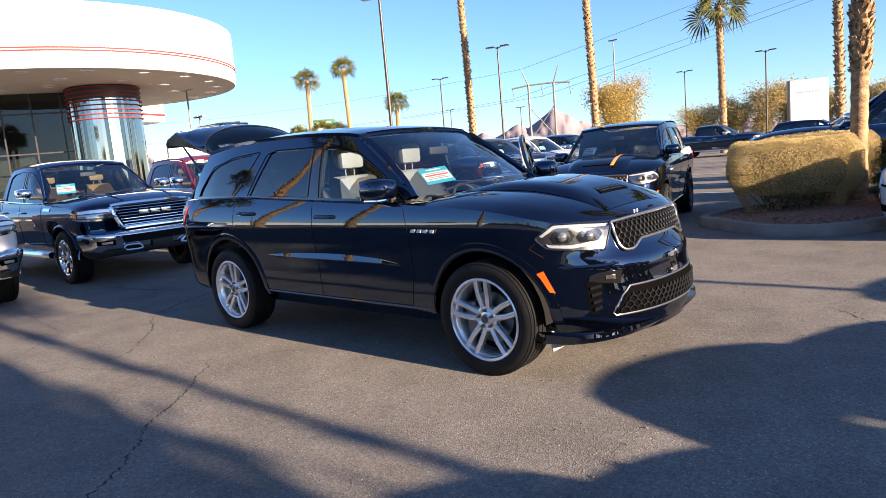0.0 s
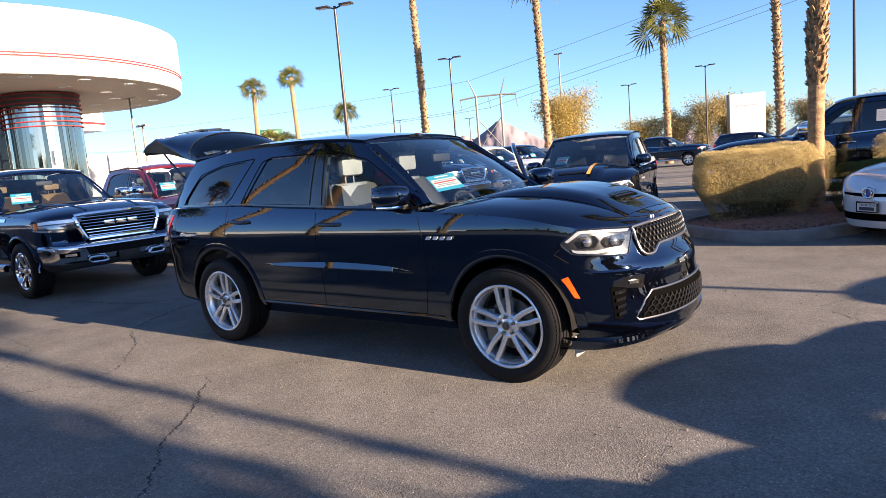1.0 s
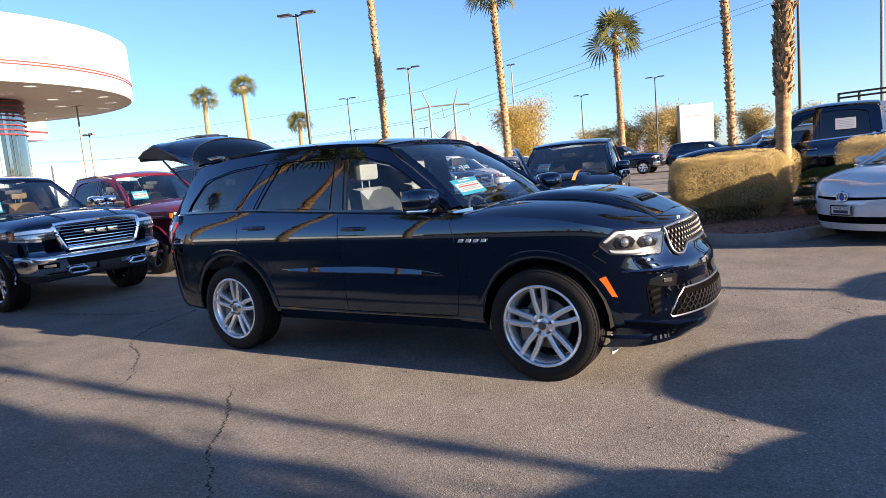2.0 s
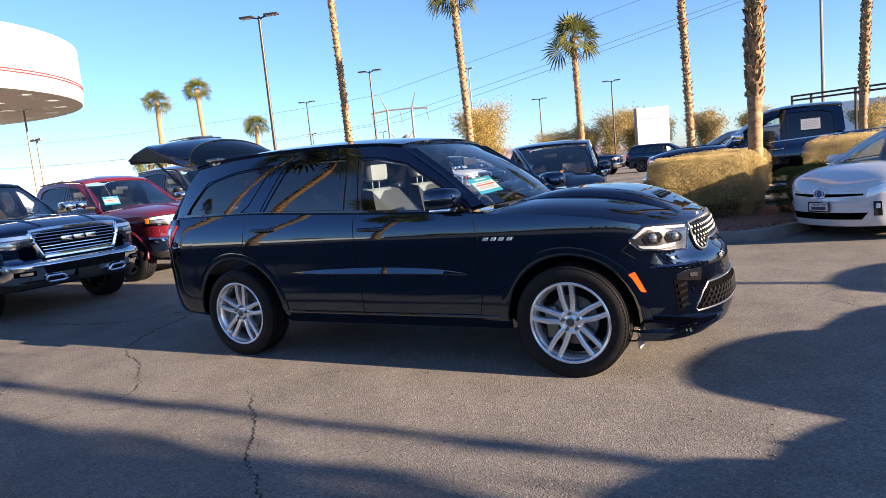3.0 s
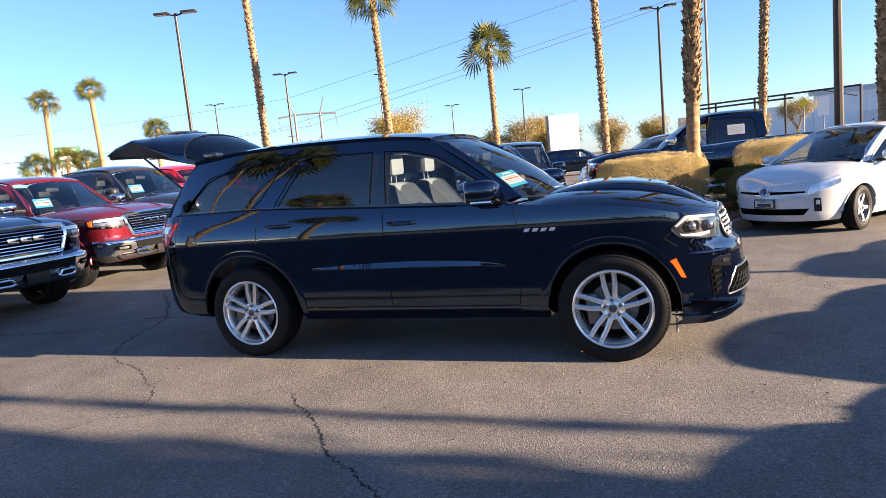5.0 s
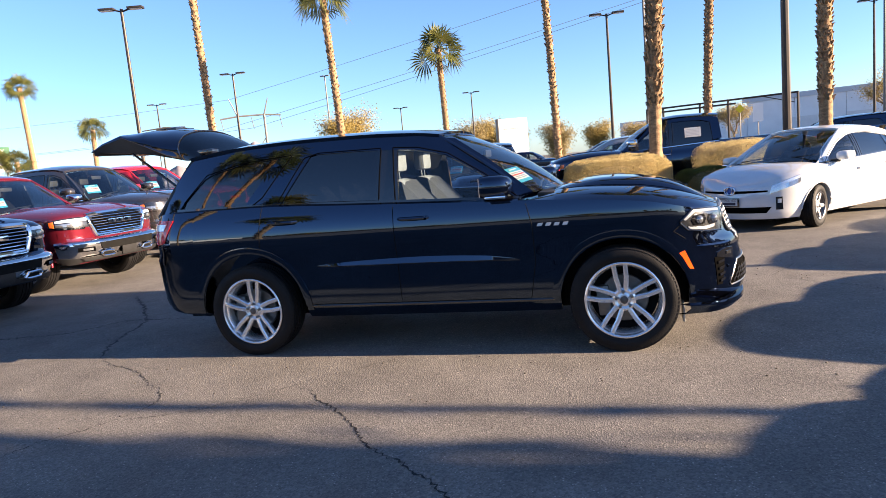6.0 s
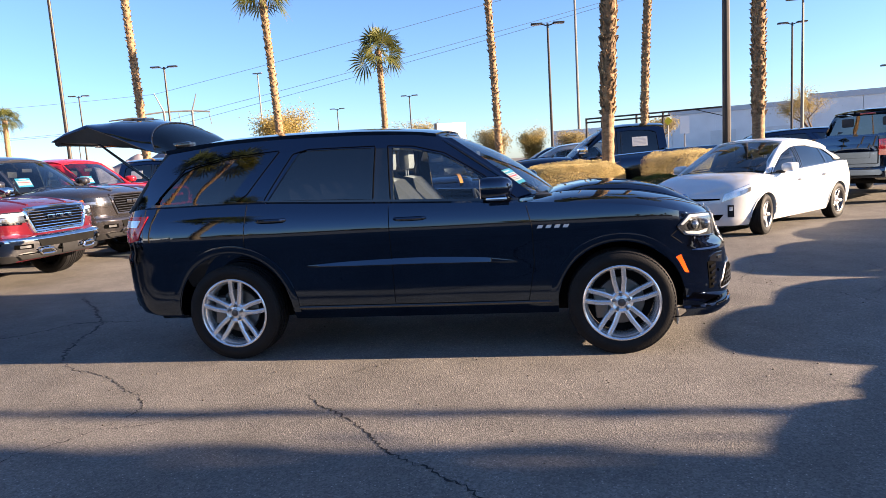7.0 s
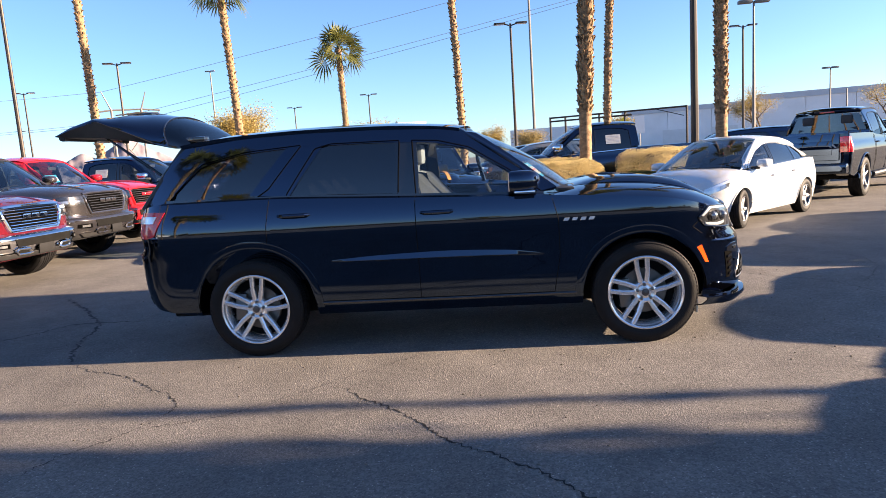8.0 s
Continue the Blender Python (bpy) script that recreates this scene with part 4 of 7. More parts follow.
def mirror(root, x, y, z, side, col, big=1.0, cap=None, parent=None):
    """Door mirror: a rounded shell with a glass face and a foot."""
    h = bmesh.new()
    rows = []
    for i, (dx, s) in enumerate([(0.125, 0.22), (0.118, 0.5), (0.095, 0.78), (0.05, 0.95), (-0.02, 1.0), (-0.085, 1.0), (-0.105, 0.94), (-0.10, 0.85)]):
        rows.append([(dx, math.copysign(abs(math.cos(a)) ** 0.6, math.cos(a)) * 0.120 * s * big, math.copysign(abs(math.sin(a)) ** 0.6, math.sin(a)) * 0.084 * s * big) for a in [2 * math.pi * k / 20 for k in range(21)]])
    grid(rows, h)
    bmesh.ops.remove_doubles(h, verts=h.verts, dist=0.0005)
    bmesh.ops.holes_fill(h, edges=[e for e in h.edges if e.is_boundary])
    mm = part("mirror", h, cap or col, parent or root, at=Matrix.Translation((x, side * y, z)))
    part("mirror_base", tube(bmesh.new(), [(0.02, -side * 0.06, -0.08 * big), (0.03, -side * 0.18, -0.085 * big), (0.05, -side * 0.24, -0.10 * big)], [0.03, 0.026, 0.04]), PLASTIC, mm)
    part("mirror_glass", abox(-0.110, -0.104, -0.105 * big, 0.105 * big, -0.07 * big, 0.07 * big), CHROME, mm, "mirror glass")
    part("turn_signal", abox(-0.07, 0.085, side * 0.05 - 0.062 * big, side * 0.05 + 0.062 * big, -0.088 * big, -0.066 * big, bevel=0.008), CHROME, mm)
    return mm


def handle(parent, x, y, z, side, m, length=0.24):
    b = bmesh.new()
    tube(b, [(x - length / 2, side * (y - 0.012), z), (x - length / 2 + 0.03, side * (y + 0.022), z), (x, side * (y + 0.03), z), (x + length / 2 - 0.03, side * (y + 0.022), z), (x + length / 2, side * (y - 0.012), z)], [0.012, 0.015, 0.016, 0.015, 0.012], 8)
    part("door_handle", b, m, parent)


def ledge(bvh, upper, lower, side, out):
    """A pressed ledge in a flank: falls outward from an upper line to a lower one, then tucks back."""
    rows = [[], [], [], []]
    for (x, z), (_, zl) in zip(resample2(upper), resample2(lower)):
        for k, (zz, l) in enumerate(((z, -0.001), (zl, out), (zl - 0.004, out * 0.8), (zl - 0.011, -0.001))):
            hit, _, _, _ = bvh.ray_cast(Vector((x, side * 3, zz)), Vector((0, -side, 0)))
            edge = 0.02 + 0.98 * math.sin(math.pi * min(1.0, max(0.0, (x - upper[0][0]) / (upper[-1][0] - upper[0][0])))) ** 0.7
            rows[k].append(hit + Vector((0, side * (l * edge if l > 0 else l), 0)))
    return grid(rows)


def resample2(pts, n=40):
    return [(x, curve_at(pts, x)) for x in np.linspace(pts[0][0], pts[-1][0], n)]


def hexmesh(bvh_fn, y0, y1, z0, z1, cell=0.05, r=0.006):
    """A honeycomb of thin bars; bvh_fn gives the place for (y, z), or None."""
    bm = bmesh.new()
    dz = cell * 0.62
    nz = int((z1 - z0) / dz) + 1
    for iz in range(nz + 1):
        z = z0 + iz * dz
        k = 0
        y = y0
        while y < y1:
            a = bvh_fn(y, z + (dz * 0.25 if (k + iz) % 2 else -dz * 0.25))
            b = bvh_fn(y + cell * 0.5, z + (dz * 0.25 if (k + 1 + iz) % 2 else -dz * 0.25))
            if a is not None and b is not None:
                tube(bm, [a, b], r, 4, cap=False)
            if (k + iz) % 2:
                c = bvh_fn(y, z + dz * 0.75)
                if a is not None and c is not None:
                    tube(bm, [a, c], r, 4, cap=False)
            y += cell * 0.5
            k += 1
    return bm

# ---- the mid-size SUV (used twice) ----
SUV = Shape(
    xr=-2.65, xf=2.455, lr=0.58, lf=0.86, pr=3.2, pf=2.25, W=0.965, n=34, sill=0.33, hub=0.385, ra=(0.455, 0.485), axles=(1.5215, -1.5215),
    zb=[(-2.6, 0.42), (-2.2, 0.36), (-1.9, 0.32), (-1.0, 0.30), (1.0, 0.30), (1.95, 0.29), (2.2, 0.25), (2.53, 0.26)],
    zs=[(-2.6, 1.20), (-2.3, 1.255), (-1.5, 1.255), (-0.5, 1.215), (0.5, 1.17), (0.9, 1.155), (1.3, 1.13), (1.7, 1.09), (2.0, 1.03), (2.25, 0.98), (2.45, 0.95), (2.53, 0.94)],
    zt=[(-2.6, 1.21), (-2.3, 1.26), (0.9, 1.175), (1.05, 1.205), (1.3, 1.218), (1.6, 1.202), (1.9, 1.155), (2.15, 1.095), (2.35, 1.04), (2.53, 0.985)],
    wf=[(0.24, 0.80), (0.32, 0.885), (0.40, 0.943), (0.44, 0.952), (0.52, 0.960), (0.62, 0.965), (0.70, 0.969), (0.78, 0.977), (0.86, 0.987), (0.92, 0.994), (0.98, 0.998), (1.03, 0.996), (1.08, 0.989), (1.15, 0.974), (1.22, 0.953), (1.30, 0.925)],
    nose=[(0.25, -0.04), (0.36, 0.0), (0.50, 0.0), (0.60, -0.02), (0.68, -0.03), (0.735, -0.035), (0.78, -0.085), (0.86, -0.125), (0.95, -0.155), (1.02, -0.19), (1.2, -0.25)],
    tail=[(0.3, 0.22), (0.36, 0.14), (0.45, 0.06), (0.55, 0.015), (0.7, 0.0), (0.84, 0.0), (0.875, 0.03), (0.91, 0.06), (1.0, 0.04), (1.25, 0.10)],
    hollow=[(-2.25, 0.80, 0.55)], doors=[(-1.34, -0.185), (-0.185, 0.875)],
    zr=[(-2.5, 1.62), (-2.15, 1.695), (-1.6, 1.74), (-1.1, 1.75), (-0.5, 1.74), (0.0, 1.712), (0.33, 1.66), (0.6, 1.50), (0.9, 1.26), (1.0, 1.2)],
    zc=[(-2.5, 1.68), (-2.15, 1.745), (-1.6, 1.785), (-1.1, 1.795), (-0.5, 1.785), (0.0, 1.748), (0.235, 1.712), (0.6, 1.55)],
    yb=[(-2.5, 0.74), (-2.2, 0.80), (-1.8, 0.850), (-1.2, 0.868), (0.4, 0.872), (0.7, 0.862), (0.95, 0.84)],
    yr=[(-2.5, 0.61), (-2.1, 0.66), (-1.5, 0.70), (-0.5, 0.712), (0.1, 0.692), (0.4, 0.65), (0.95, 0.78)])
SUV_TOP = [(-2.47, 1.23), (-2.32, 1.44), (-2.14, 1.692), (-1.6, 1.741), (-1.1, 1.751), (-0.5, 1.741), (0.0, 1.714), (0.30, 1.668), (0.60, 1.455), (0.90, 1.215)]
SUV_INNER = [(-2.24, 1.27), (-2.13, 1.37), (-1.92, 1.555), (-1.55, 1.625), (-1.1, 1.65), (-0.5, 1.64), (-0.05, 1.615), (0.22, 1.555), (0.52, 1.375), (0.76, 1.185)]
SUV_WINDOWS = [
    (True, [(-2.17, 1.335), (-1.93, 1.56), (-1.55, 1.635), (-1.09, 1.66)], [(-2.20, 1.262), (-1.75, 1.262), (-1.46, 1.268), (-1.36, 1.33)]),
    (True, [(-1.20, 1.30), (-0.98, 1.625), (-0.85, 1.655), (-0.30, 1.645)], [(-1.22, 1.265), (-0.95, 1.258), (-0.6, 1.245), (-0.32, 1.23)]),
    (False, [(-0.20, 1.64), (0.0, 1.625), (0.24, 1.56), (0.54, 1.37), (0.78, 1.19)], [(-0.18, 1.215), (0.05, 1.21), (0.3, 1.20), (0.55, 1.185), (0.78, 1.175)])]
SUV_PILLARS = lambda c: [
    ("window_frame", c, 0.0, SUV_TOP, SUV_INNER),
    ("centre_pillar", GLOSSBLACK, 0.002, [(-0.335, 1.665), (-0.165, 1.655)], [(-0.345, 1.215), (-0.155, 1.205)]),
    ("rear_pillar", c, 0.001, [(-1.20, 1.665), (-0.90, 1.67)], [(-1.52, 1.285), (-1.19, 1.265)]),
    ("belt_trim", GLOSSBLACK, -0.006, [(-2.25, 1.285), (-1.2, 1.272), (-0.3, 1.233), (0.80, 1.188)], [(-2.25, 1.262), (-1.2, 1.250), (-0.3, 1.213), (0.80, 1.170)])]


def suv(label, at, col, hero=False):
    root = thing("suv", label, "car", at)
    sh = SUV
    bvh, doors = lower_body(root, sh, col, open_door=(1, 1) if hero else None, door_angle=58, flare=(col, 0.016, 0.062))
    cabin(root, sh, col, SUV_WINDOWS if not hero else SUV_WINDOWS[:2], SUV_PILLARS(col), (-2.14, 0.22), ((0.235, 1.712, 0.06), (1.06, 1.195, 0.20, 0.80)), rear=None if hero else ((-2.14, 1.70, 0.60), (-2.46, 1.24, 0.74)))
    if hero:
        part("side_window", strip(sh, SUV_WINDOWS[2][1], SUV_WINDOWS[2][2], -1, 0.010, 0.004), GLASS, root, "clear side window")
    for side in (-1, 1):
        seams(root, bvh, [[(-0.185, 1.21), (-0.185, 0.42)], [(0.85, 1.16), (0.895, 0.98), (0.90, 0.70), (0.85, 0.42)], [(-1.34, 1.26), (-1.37, 1.05), (-1.38, 0.86)],
                          [(-0.95, 0.42), (0.0, 0.415), (0.85, 0.415)], [(1.96, 0.80), (1.88, 0.86), (1.93, 0.90)]], side)
        fd, rd = doors[(1, side)], doors[(0, side)]
        handle(fd, -0.02, 0.955, 1.082, side, col, 0.25)
        handle(rd, -1.145, 0.955, 1.118, side, col, 0.25)
        mirror(root, 0.645, 0.945, 1.275, side, col, 1.0, parent=fd if hero and side > 0 else root)
        # bright crease along the doors, and the sill moulding
        part("door_moulding", ledge(bvh, [(-0.88, 0.750), (-0.5, 0.772), (0.0, 0.782), (0.5, 0.765), (0.78, 0.728)], [(-0.88, 0.742), (-0.5, 0.735), (0.0, 0.733), (0.5, 0.726), (0.78, 0.720)], side, 0.016), col, root)
        part("sill_moulding", draped_tube(bvh, [(-0.98, 0, 0.405), (0.0, 0, 0.40), (1.02, 0, 0.40)], (0, -side, 0), 0.011, 0.002), GLOSSBLACK, root)
        # headlamp: dark bowl, two projectors and a bright running light round it
        edge_t, edge_b = [(1.90, 0.925), (2.0, 1.004), (2.15, 0.998), (2.31, 0.980)], [(1.90, 0.912), (1.96, 0.858), (2.12, 0.833), (2.285, 0.818)]
        at_lamp = lambda pts: [(x, side * 0.78, z) for x, z in pts]
        slant = (-0.25, -side, 0)
        hl = part("headlamp", drape(bvh, at_lamp(edge_t), at_lamp(edge_b), slant, 0.002, 0.010, 20, 6), LAMP_SILVER, root, "lit white headlamp")
        part("running_light", drape(bvh, at_lamp([(1.925, 0.936), (2.01, 0.998), (2.15, 0.991), (2.29, 0.973)]), at_lamp([(1.942, 0.928), (2.02, 0.980), (2.15, 0.973), (2.28, 0.959)]), slant, 0.010, 0.008, 20), LAMP_GLOW, hl)
        part("running_light", drape(bvh, at_lamp([(1.962, 0.886), (1.985, 0.877), (2.10, 0.868), (2.21, 0.874)]), at_lamp([(1.97, 0.870), (1.99, 0.861), (2.11, 0.847), (2.20, 0.853)]), slant, 0.010, 0.008, 20), LAMP_GLOW, hl)
        way = Vector(slant).normalized()
        for x, zl in ((2.055, 0.923), (2.20, 0.914)):
            bez = [(x - 0.064, zl + 0.002), (x - 0.042, zl + 0.037), (x + 0.047, zl + 0.037), (x + 0.068, zl + 0.004)]
            bzb = [(x - 0.064, zl - 0.002), (x - 0.042, zl - 0.037), (x + 0.047, zl - 0.037), (x + 0.068, zl)]
            bz = part("lamp_bezel", drape(bvh, at_lamp(bez), at_lamp(bzb), slant, 0.008, 0.010), GLOSSBLACK, hl)
            hit, _, _, _ = bvh.ray_cast(Vector((x, side * 0.78, zl)) - way * 3, way)
            c = bmesh.new()
            bmesh.ops.create_uvsphere(c, u_segments=16, v_segments=10, radius=0.030, matrix=Matrix.Translation(hit - way * 0.004))
            part("projector", c, BULB, bz)
        pane = part("headlamp_lens", drape(bvh, at_lamp(edge_t), at_lamp(edge_b), slant, 0.042, 0.0, 20, 6), LENS, hl)
        part("headlamp_rim", draped_tube(bvh, at_lamp(edge_t + edge_b[::-1] + edge_t[:1]), slant, 0.006, 0.006, 60), GLOSSBLACK, hl)
        # pressed shelf along the bumper corner
        part("bumper_crease", draped_tube(bvh, [(1.985, side * 0.76, 0.738), (2.12, side * 0.76, 0.728), (2.28, side * 0.76, 0.722), (2.40, side * 0.76, 0.730)], (-0.35, -side, 0), [0.002] * 2 + [0.008] * 2 + [0.014] * 16 + [0.008] * 2 + [0.002] * 2, -0.005), col, root)
        part("parking_sensor", draped_tube(bvh, [(2.33, side * 0.74, 0.55), (2.335, side * 0.74, 0.55)], (-0.6, -side, 0), 0.012, 0.0, 2, 12), GLOSSBLACK, root)
        pane.visible_shadow = False
        part("side_marker", drape(bvh, [(1.915, 0, 0.70), (1.985, 0, 0.58)], [(1.955, 0, 0.715), (2.015, 0, 0.575)], (0, -side, 0), 0.008, 0.010), AMBER_GLOW, root, "glowing amber side marker")
        tl = part("tail_lamp", drape(bvh, [(-2.56, side * 0.9, 1.205), (-2.38, side * 0.9, 1.205), (-2.19, side * 0.9, 1.20)], [(-2.56, side * 0.9, 1.0), (-2.38, side * 0.9, 0.99), (-2.29, side * 0.9, 1.01)], (0.35, -side, 0), 0.008, 0.012), TAILRED, root, "red tail lamp with a pale inner field")
        part("tail_lamp_field", drape(bvh, [(-2.52, side * 0.9, 1.17), (-2.26, side * 0.9, 1.17)], [(-2.52, side * 0.9, 1.115), (-2.29, side * 0.9, 1.115)], (0.35, -side, 0), 0.014, 0.006), LAMP_WHITE, tl)
        # lower corner intake with its lamp
        part("fog_lamp_housing", drape(bvh, [(2.20, side * 0.74, 0.665), (2.30, side * 0.74, 0.685), (2.44, side * 0.74, 0.68)], [(2.19, side * 0.74, 0.635), (2.30, side * 0.74, 0.615), (2.42, side * 0.74, 0.60)], (-0.6, -side, 0), 0.008, 0.012), GLOSSBLACK, root)
        part("fog_lamp", drape(bvh, [(2.315, side * 0.74, 0.660), (2.385, side * 0.74, 0.660)], [(2.315, side * 0.74, 0.640), (2.385, side * 0.74, 0.636)], (-0.6, -side, 0), 0.016, 0.008), LAMP_SILVER, root)
        # intake depth is only a sheet coloured as shade
        intake = part("corner_intake", drape(bvh, [(2.17, side * 0.74, 0.630), (2.30, side * 0.74, 0.640)], [(2.195, side * 0.74, 0.425), (2.255, side * 0.74, 0.425)], (-0.6, -side, 0), 0.004, 0.008), RECESS_SHADE, root)
        for k in range(4):
            z = 0.60 - 0.045 * k
            part("intake_slat", drape(bvh, [(2.20 + 0.008 * k, side * 0.74, z), (2.28, side * 0.74, z + 0.012)], [(2.20 + 0.008 * k, side * 0.74, z - 0.020), (2.28, side * 0.74, z - 0.008)], (-0.6, -side, 0), 0.014, 0.014), GLOSSBLACK, intake)
    # badge on the front wing
    for side in (-1, 1):
        hit, _, _, _ = bvh.ray_cast(Vector((1.045, side * 3, 0.973)), Vector((0, -side, 0)))
        for k in range(4):
            x = -0.115 + 0.062 * k
            bm = grid([[(x, -0.003, -0.011), (x + 0.012, -0.004, 0.011)], [(x + 0.036, -0.003, -0.011), (x + 0.048, -0.004, 0.011)]], thick=0.006)
            part("badge_stroke", bm, LAMP_WHITE, root, "bright slanted stroke of the wing badge", at=Matrix.Translation((1.045, hit.y + side * 0.006, 0.973)) @ Matrix.Rotation(0 if side < 0 else math.pi, 4, "Z"))
    # upper grille: black sheet painted as the shade of the opening, honeycomb, bright frame
    def front(y, z, lift=0.012):
        hit, _, _, _ = bvh.ray_cast(Vector((5, y, z)), Vector((-1, 0, 0)))
        return hit + Vector((lift, 0, 0)) if hit else None
    ftop = lambda y: 0.990 - 0.014 * (y / 0.5) ** 2
    fbot = lambda y: 0.80 if abs(y) > 0.38 else 0.85 if abs(y) < 0.28 else 0.85 - (abs(y) - 0.28) * 0.5
    ys = np.linspace(-0.50, 0.50, 25)
    part("grille_field", drape(bvh, [(0, y, ftop(y)) for y in ys], [(0, y * 0.96, fbot(y)) for y in ys], (-1, 0, 0), 0.004, 0.008, 40, 5), RECESS_SHADE, root)
    part("grille_mesh", hexmesh(lambda y, z: front(y, z) if abs(y) < 0.495 and fbot(y) < z < ftop(y) else None, -0.50, 0.50, 0.80, 1.0, 0.052, 0.0055), GRILLE, root)
    loop = [(0, y, ftop(y)) for y in ys] + [(0, 0.505, 0.92), (0, 0.487, 0.82)] + [(0, y, fbot(y) - 0.006) for y in np.linspace(0.455, -0.455, 31)] + [(0, -0.487, 0.82), (0, -0.505, 0.92), (0, -0.50, ftop(0.5))]
    part("grille_frame", draped_tube(bvh, loop, (-1, 0, 0), 0.0105, 0.010, 110, 8), SATIN, root)
    # emblem at the bonnet's edge: two small slanted strokes
    em = bmesh.new()
    for y in (-0.20, -0.165):
        hit = front(y, 1.005, 0.0)
        if hit:
            box(em, hit.x - 0.004, hit.x + 0.006, y - 0.008, y + 0.008, 0.998, 1.022, 0.003)
    part("front_emblem", em, LAMP_WHITE, root)
    # lower grille, its depth painted as a black sheet, and lip
    part("lower_grille_field", drape(bvh, [(0, y, 0.575) for y in np.linspace(-0.50, 0.50, 9)], [(0, y, 0.405) for y in np.linspace(-0.60, 0.60, 9)], (-1, 0, 0), 0.003, 0.006, 30, 5), RECESS_SHADE, root)
    part("lower_grille_mesh", hexmesh(lambda y, z: front(y, z) if 0.41 < z < 0.535 and abs(y) < 0.60 - (z - 0.41) * 0.6 else None, -0.6, 0.6, 0.41, 0.54, 0.052, 0.0048), GRILLE, root)
    loop = [(0, y, 0.575) for y in np.linspace(-0.50, 0.50, 11)] + [(0, 0.56, 0.52), (0, 0.62, 0.41)] + [(0, y, 0.40) for y in np.linspace(0.6, -0.6, 11)] + [(0, -0.62, 0.41), (0, -0.56, 0.52), (0, -0.50, 0.575)]
    part("lower_grille_frame", draped_tube(bvh, loop, (-1, 0, 0), 0.007, 0.004, 70), SATIN, root)
    rows = []
    for k in range(41):
        y = -0.93 + 1.86 * k / 40
        u = abs(y) / 0.93
        x = 1.96 + 0.455 * (1 - u ** 2.4) ** (1 / 2.2)
        rows.append([(x - 0.05, y * 0.98, 0.335), (x + 0.015, y, 0.325), (x + 0.02, y, 0.30), (x - 0.02, y * 0.99, 0.262), (x - 0.10, y * 0.95, 0.25)])
    part("front_lip", grid(rows, thick=0.008), col, root)
    # bonnet bulge with twin vents
    rows = []
    for i in range(19):
        u = i / 18
        x = 1.02 + 1.15 * u
        h = 0.046 * math.sin(min(1, u * 2.2) * math.pi / 2) * (1 if u < 0.74 else max(0.0, 1 - ((u - 0.74) / 0.26) ** 1.5))
        row = []
        for k in range(37):
            v = 2 * k / 36 - 1
            y = v * (0.56 - 0.14 * u)
            hit, _, _, _ = bvh.ray_cast(Vector((x, y, 3)), Vector((0, 0, -1)))
            row.append((x, y, (hit.z if hit else 1.2) + 0.003 + h * max(0.0, 1 - abs(v) ** 9)))
        rows.append(row)
    part("bonnet_bulge", grid(rows), col, root)
    for side in (-1, 1):
        v = drape(bvh, [(1.52, side * 0.33, 5), (1.76, side * 0.30, 5)], [(1.52, side * 0.43, 5), (1.76, side * 0.39, 5)], (0, 0, -1), 0.030, 0.006, 10, 3, start=0)
        vent = part("bonnet_vent", v, UNDER, root)
        for k in range(5):
            x = 1.545 + 0.043 * k
            part("vent_slat", drape(bvh, [(x, side * 0.335, 5), (x + 0.012, side * 0.335, 5)], [(x, side * 0.415, 5), (x + 0.012, side * 0.415, 5)], (0, 0, -1), 0.032, 0.006, 3, 4, start=0), PLASTIC, vent)
    # forward-facing inlet at the front of the bulge, its inner shade painted black, closed by a mesh
    inlet = part("bonnet_inlet", drape(bvh, [(1.90, y, 5) for y in np.linspace(-0.17, 0.17, 7)], [(2.03, y, 5) for y in np.linspace(-0.21, 0.21, 7)], (0, 0, -1), 0.038, 0.010, 12, 4, start=0), RECESS_SHADE, root)
    for k in range(4):
        x = 1.915 + 0.03 * k
        part("inlet_bar", drape(bvh, [(x, y, 5) for y in (-0.17, 0, 0.17)], [(x + 0.010, y, 5) for y in (-0.17, 0, 0.17)], (0, 0, -1), 0.042, 0.006, 8, 1, start=0), GRILLE, inlet)
    for k in range(9):
        y = -0.16 + 0.04 * k
        part("inlet_bar", drape(bvh, [(1.91, y, 5), (2.02, y * 1.2, 5)], [(1.91, y + 0.006, 5), (2.02, y * 1.2 + 0.006, 5)], (0, 0, -1), 0.043, 0.006, 4, 1, start=0), GRILLE, inlet)
    # wipers and cowl
    part("cowl_panel", abox(0.92, 1.05, -0.70, 0.70, 1.165, 1.195, bevel=0.01), PLASTIC, root)
    for y0 in (-0.55, 0.05):
        part("wiper", tube(bmesh.new(), [(0.93, y0, 1.225), (0.90, y0 + 0.30, 1.255), (0.885, y0 + 0.58, 1.265)], 0.010, 6), PLASTIC, root)
    # inside
    part("dashboard", abox(0.48, 0.90, -0.74, 0.74, 0.86, 1.10, bevel=0.06), DASH, root)
    part("console", abox(-0.35, 0.55, -0.13, 0.13, 0.5, 0.82, bevel=0.03), DASH, root)
    leather = LEATHER if hero else DASH
    for y in (-0.38, 0.38):
        add_seat(root, 0.05, y, 0.66, leather)
        add_seat(root, -0.86, y, 0.70, leather, 1.1)
    steering_wheel(root, 0.40, 0.38, 1.05)
    part("rear_view_mirror", abox(0.40, 0.43, -0.12, 0.12, 1.50, 1.565, bevel=0.012), DASH, root)
    for i, xa in enumerate(sh.axles):
        for side in (-1, 1):
            add_wheel(root, xa, 0.845, 0.385, side, "twin" if hero else "dark", 0.388, 0.276, 0.255, -0.087 if i == 0 else 0.09)
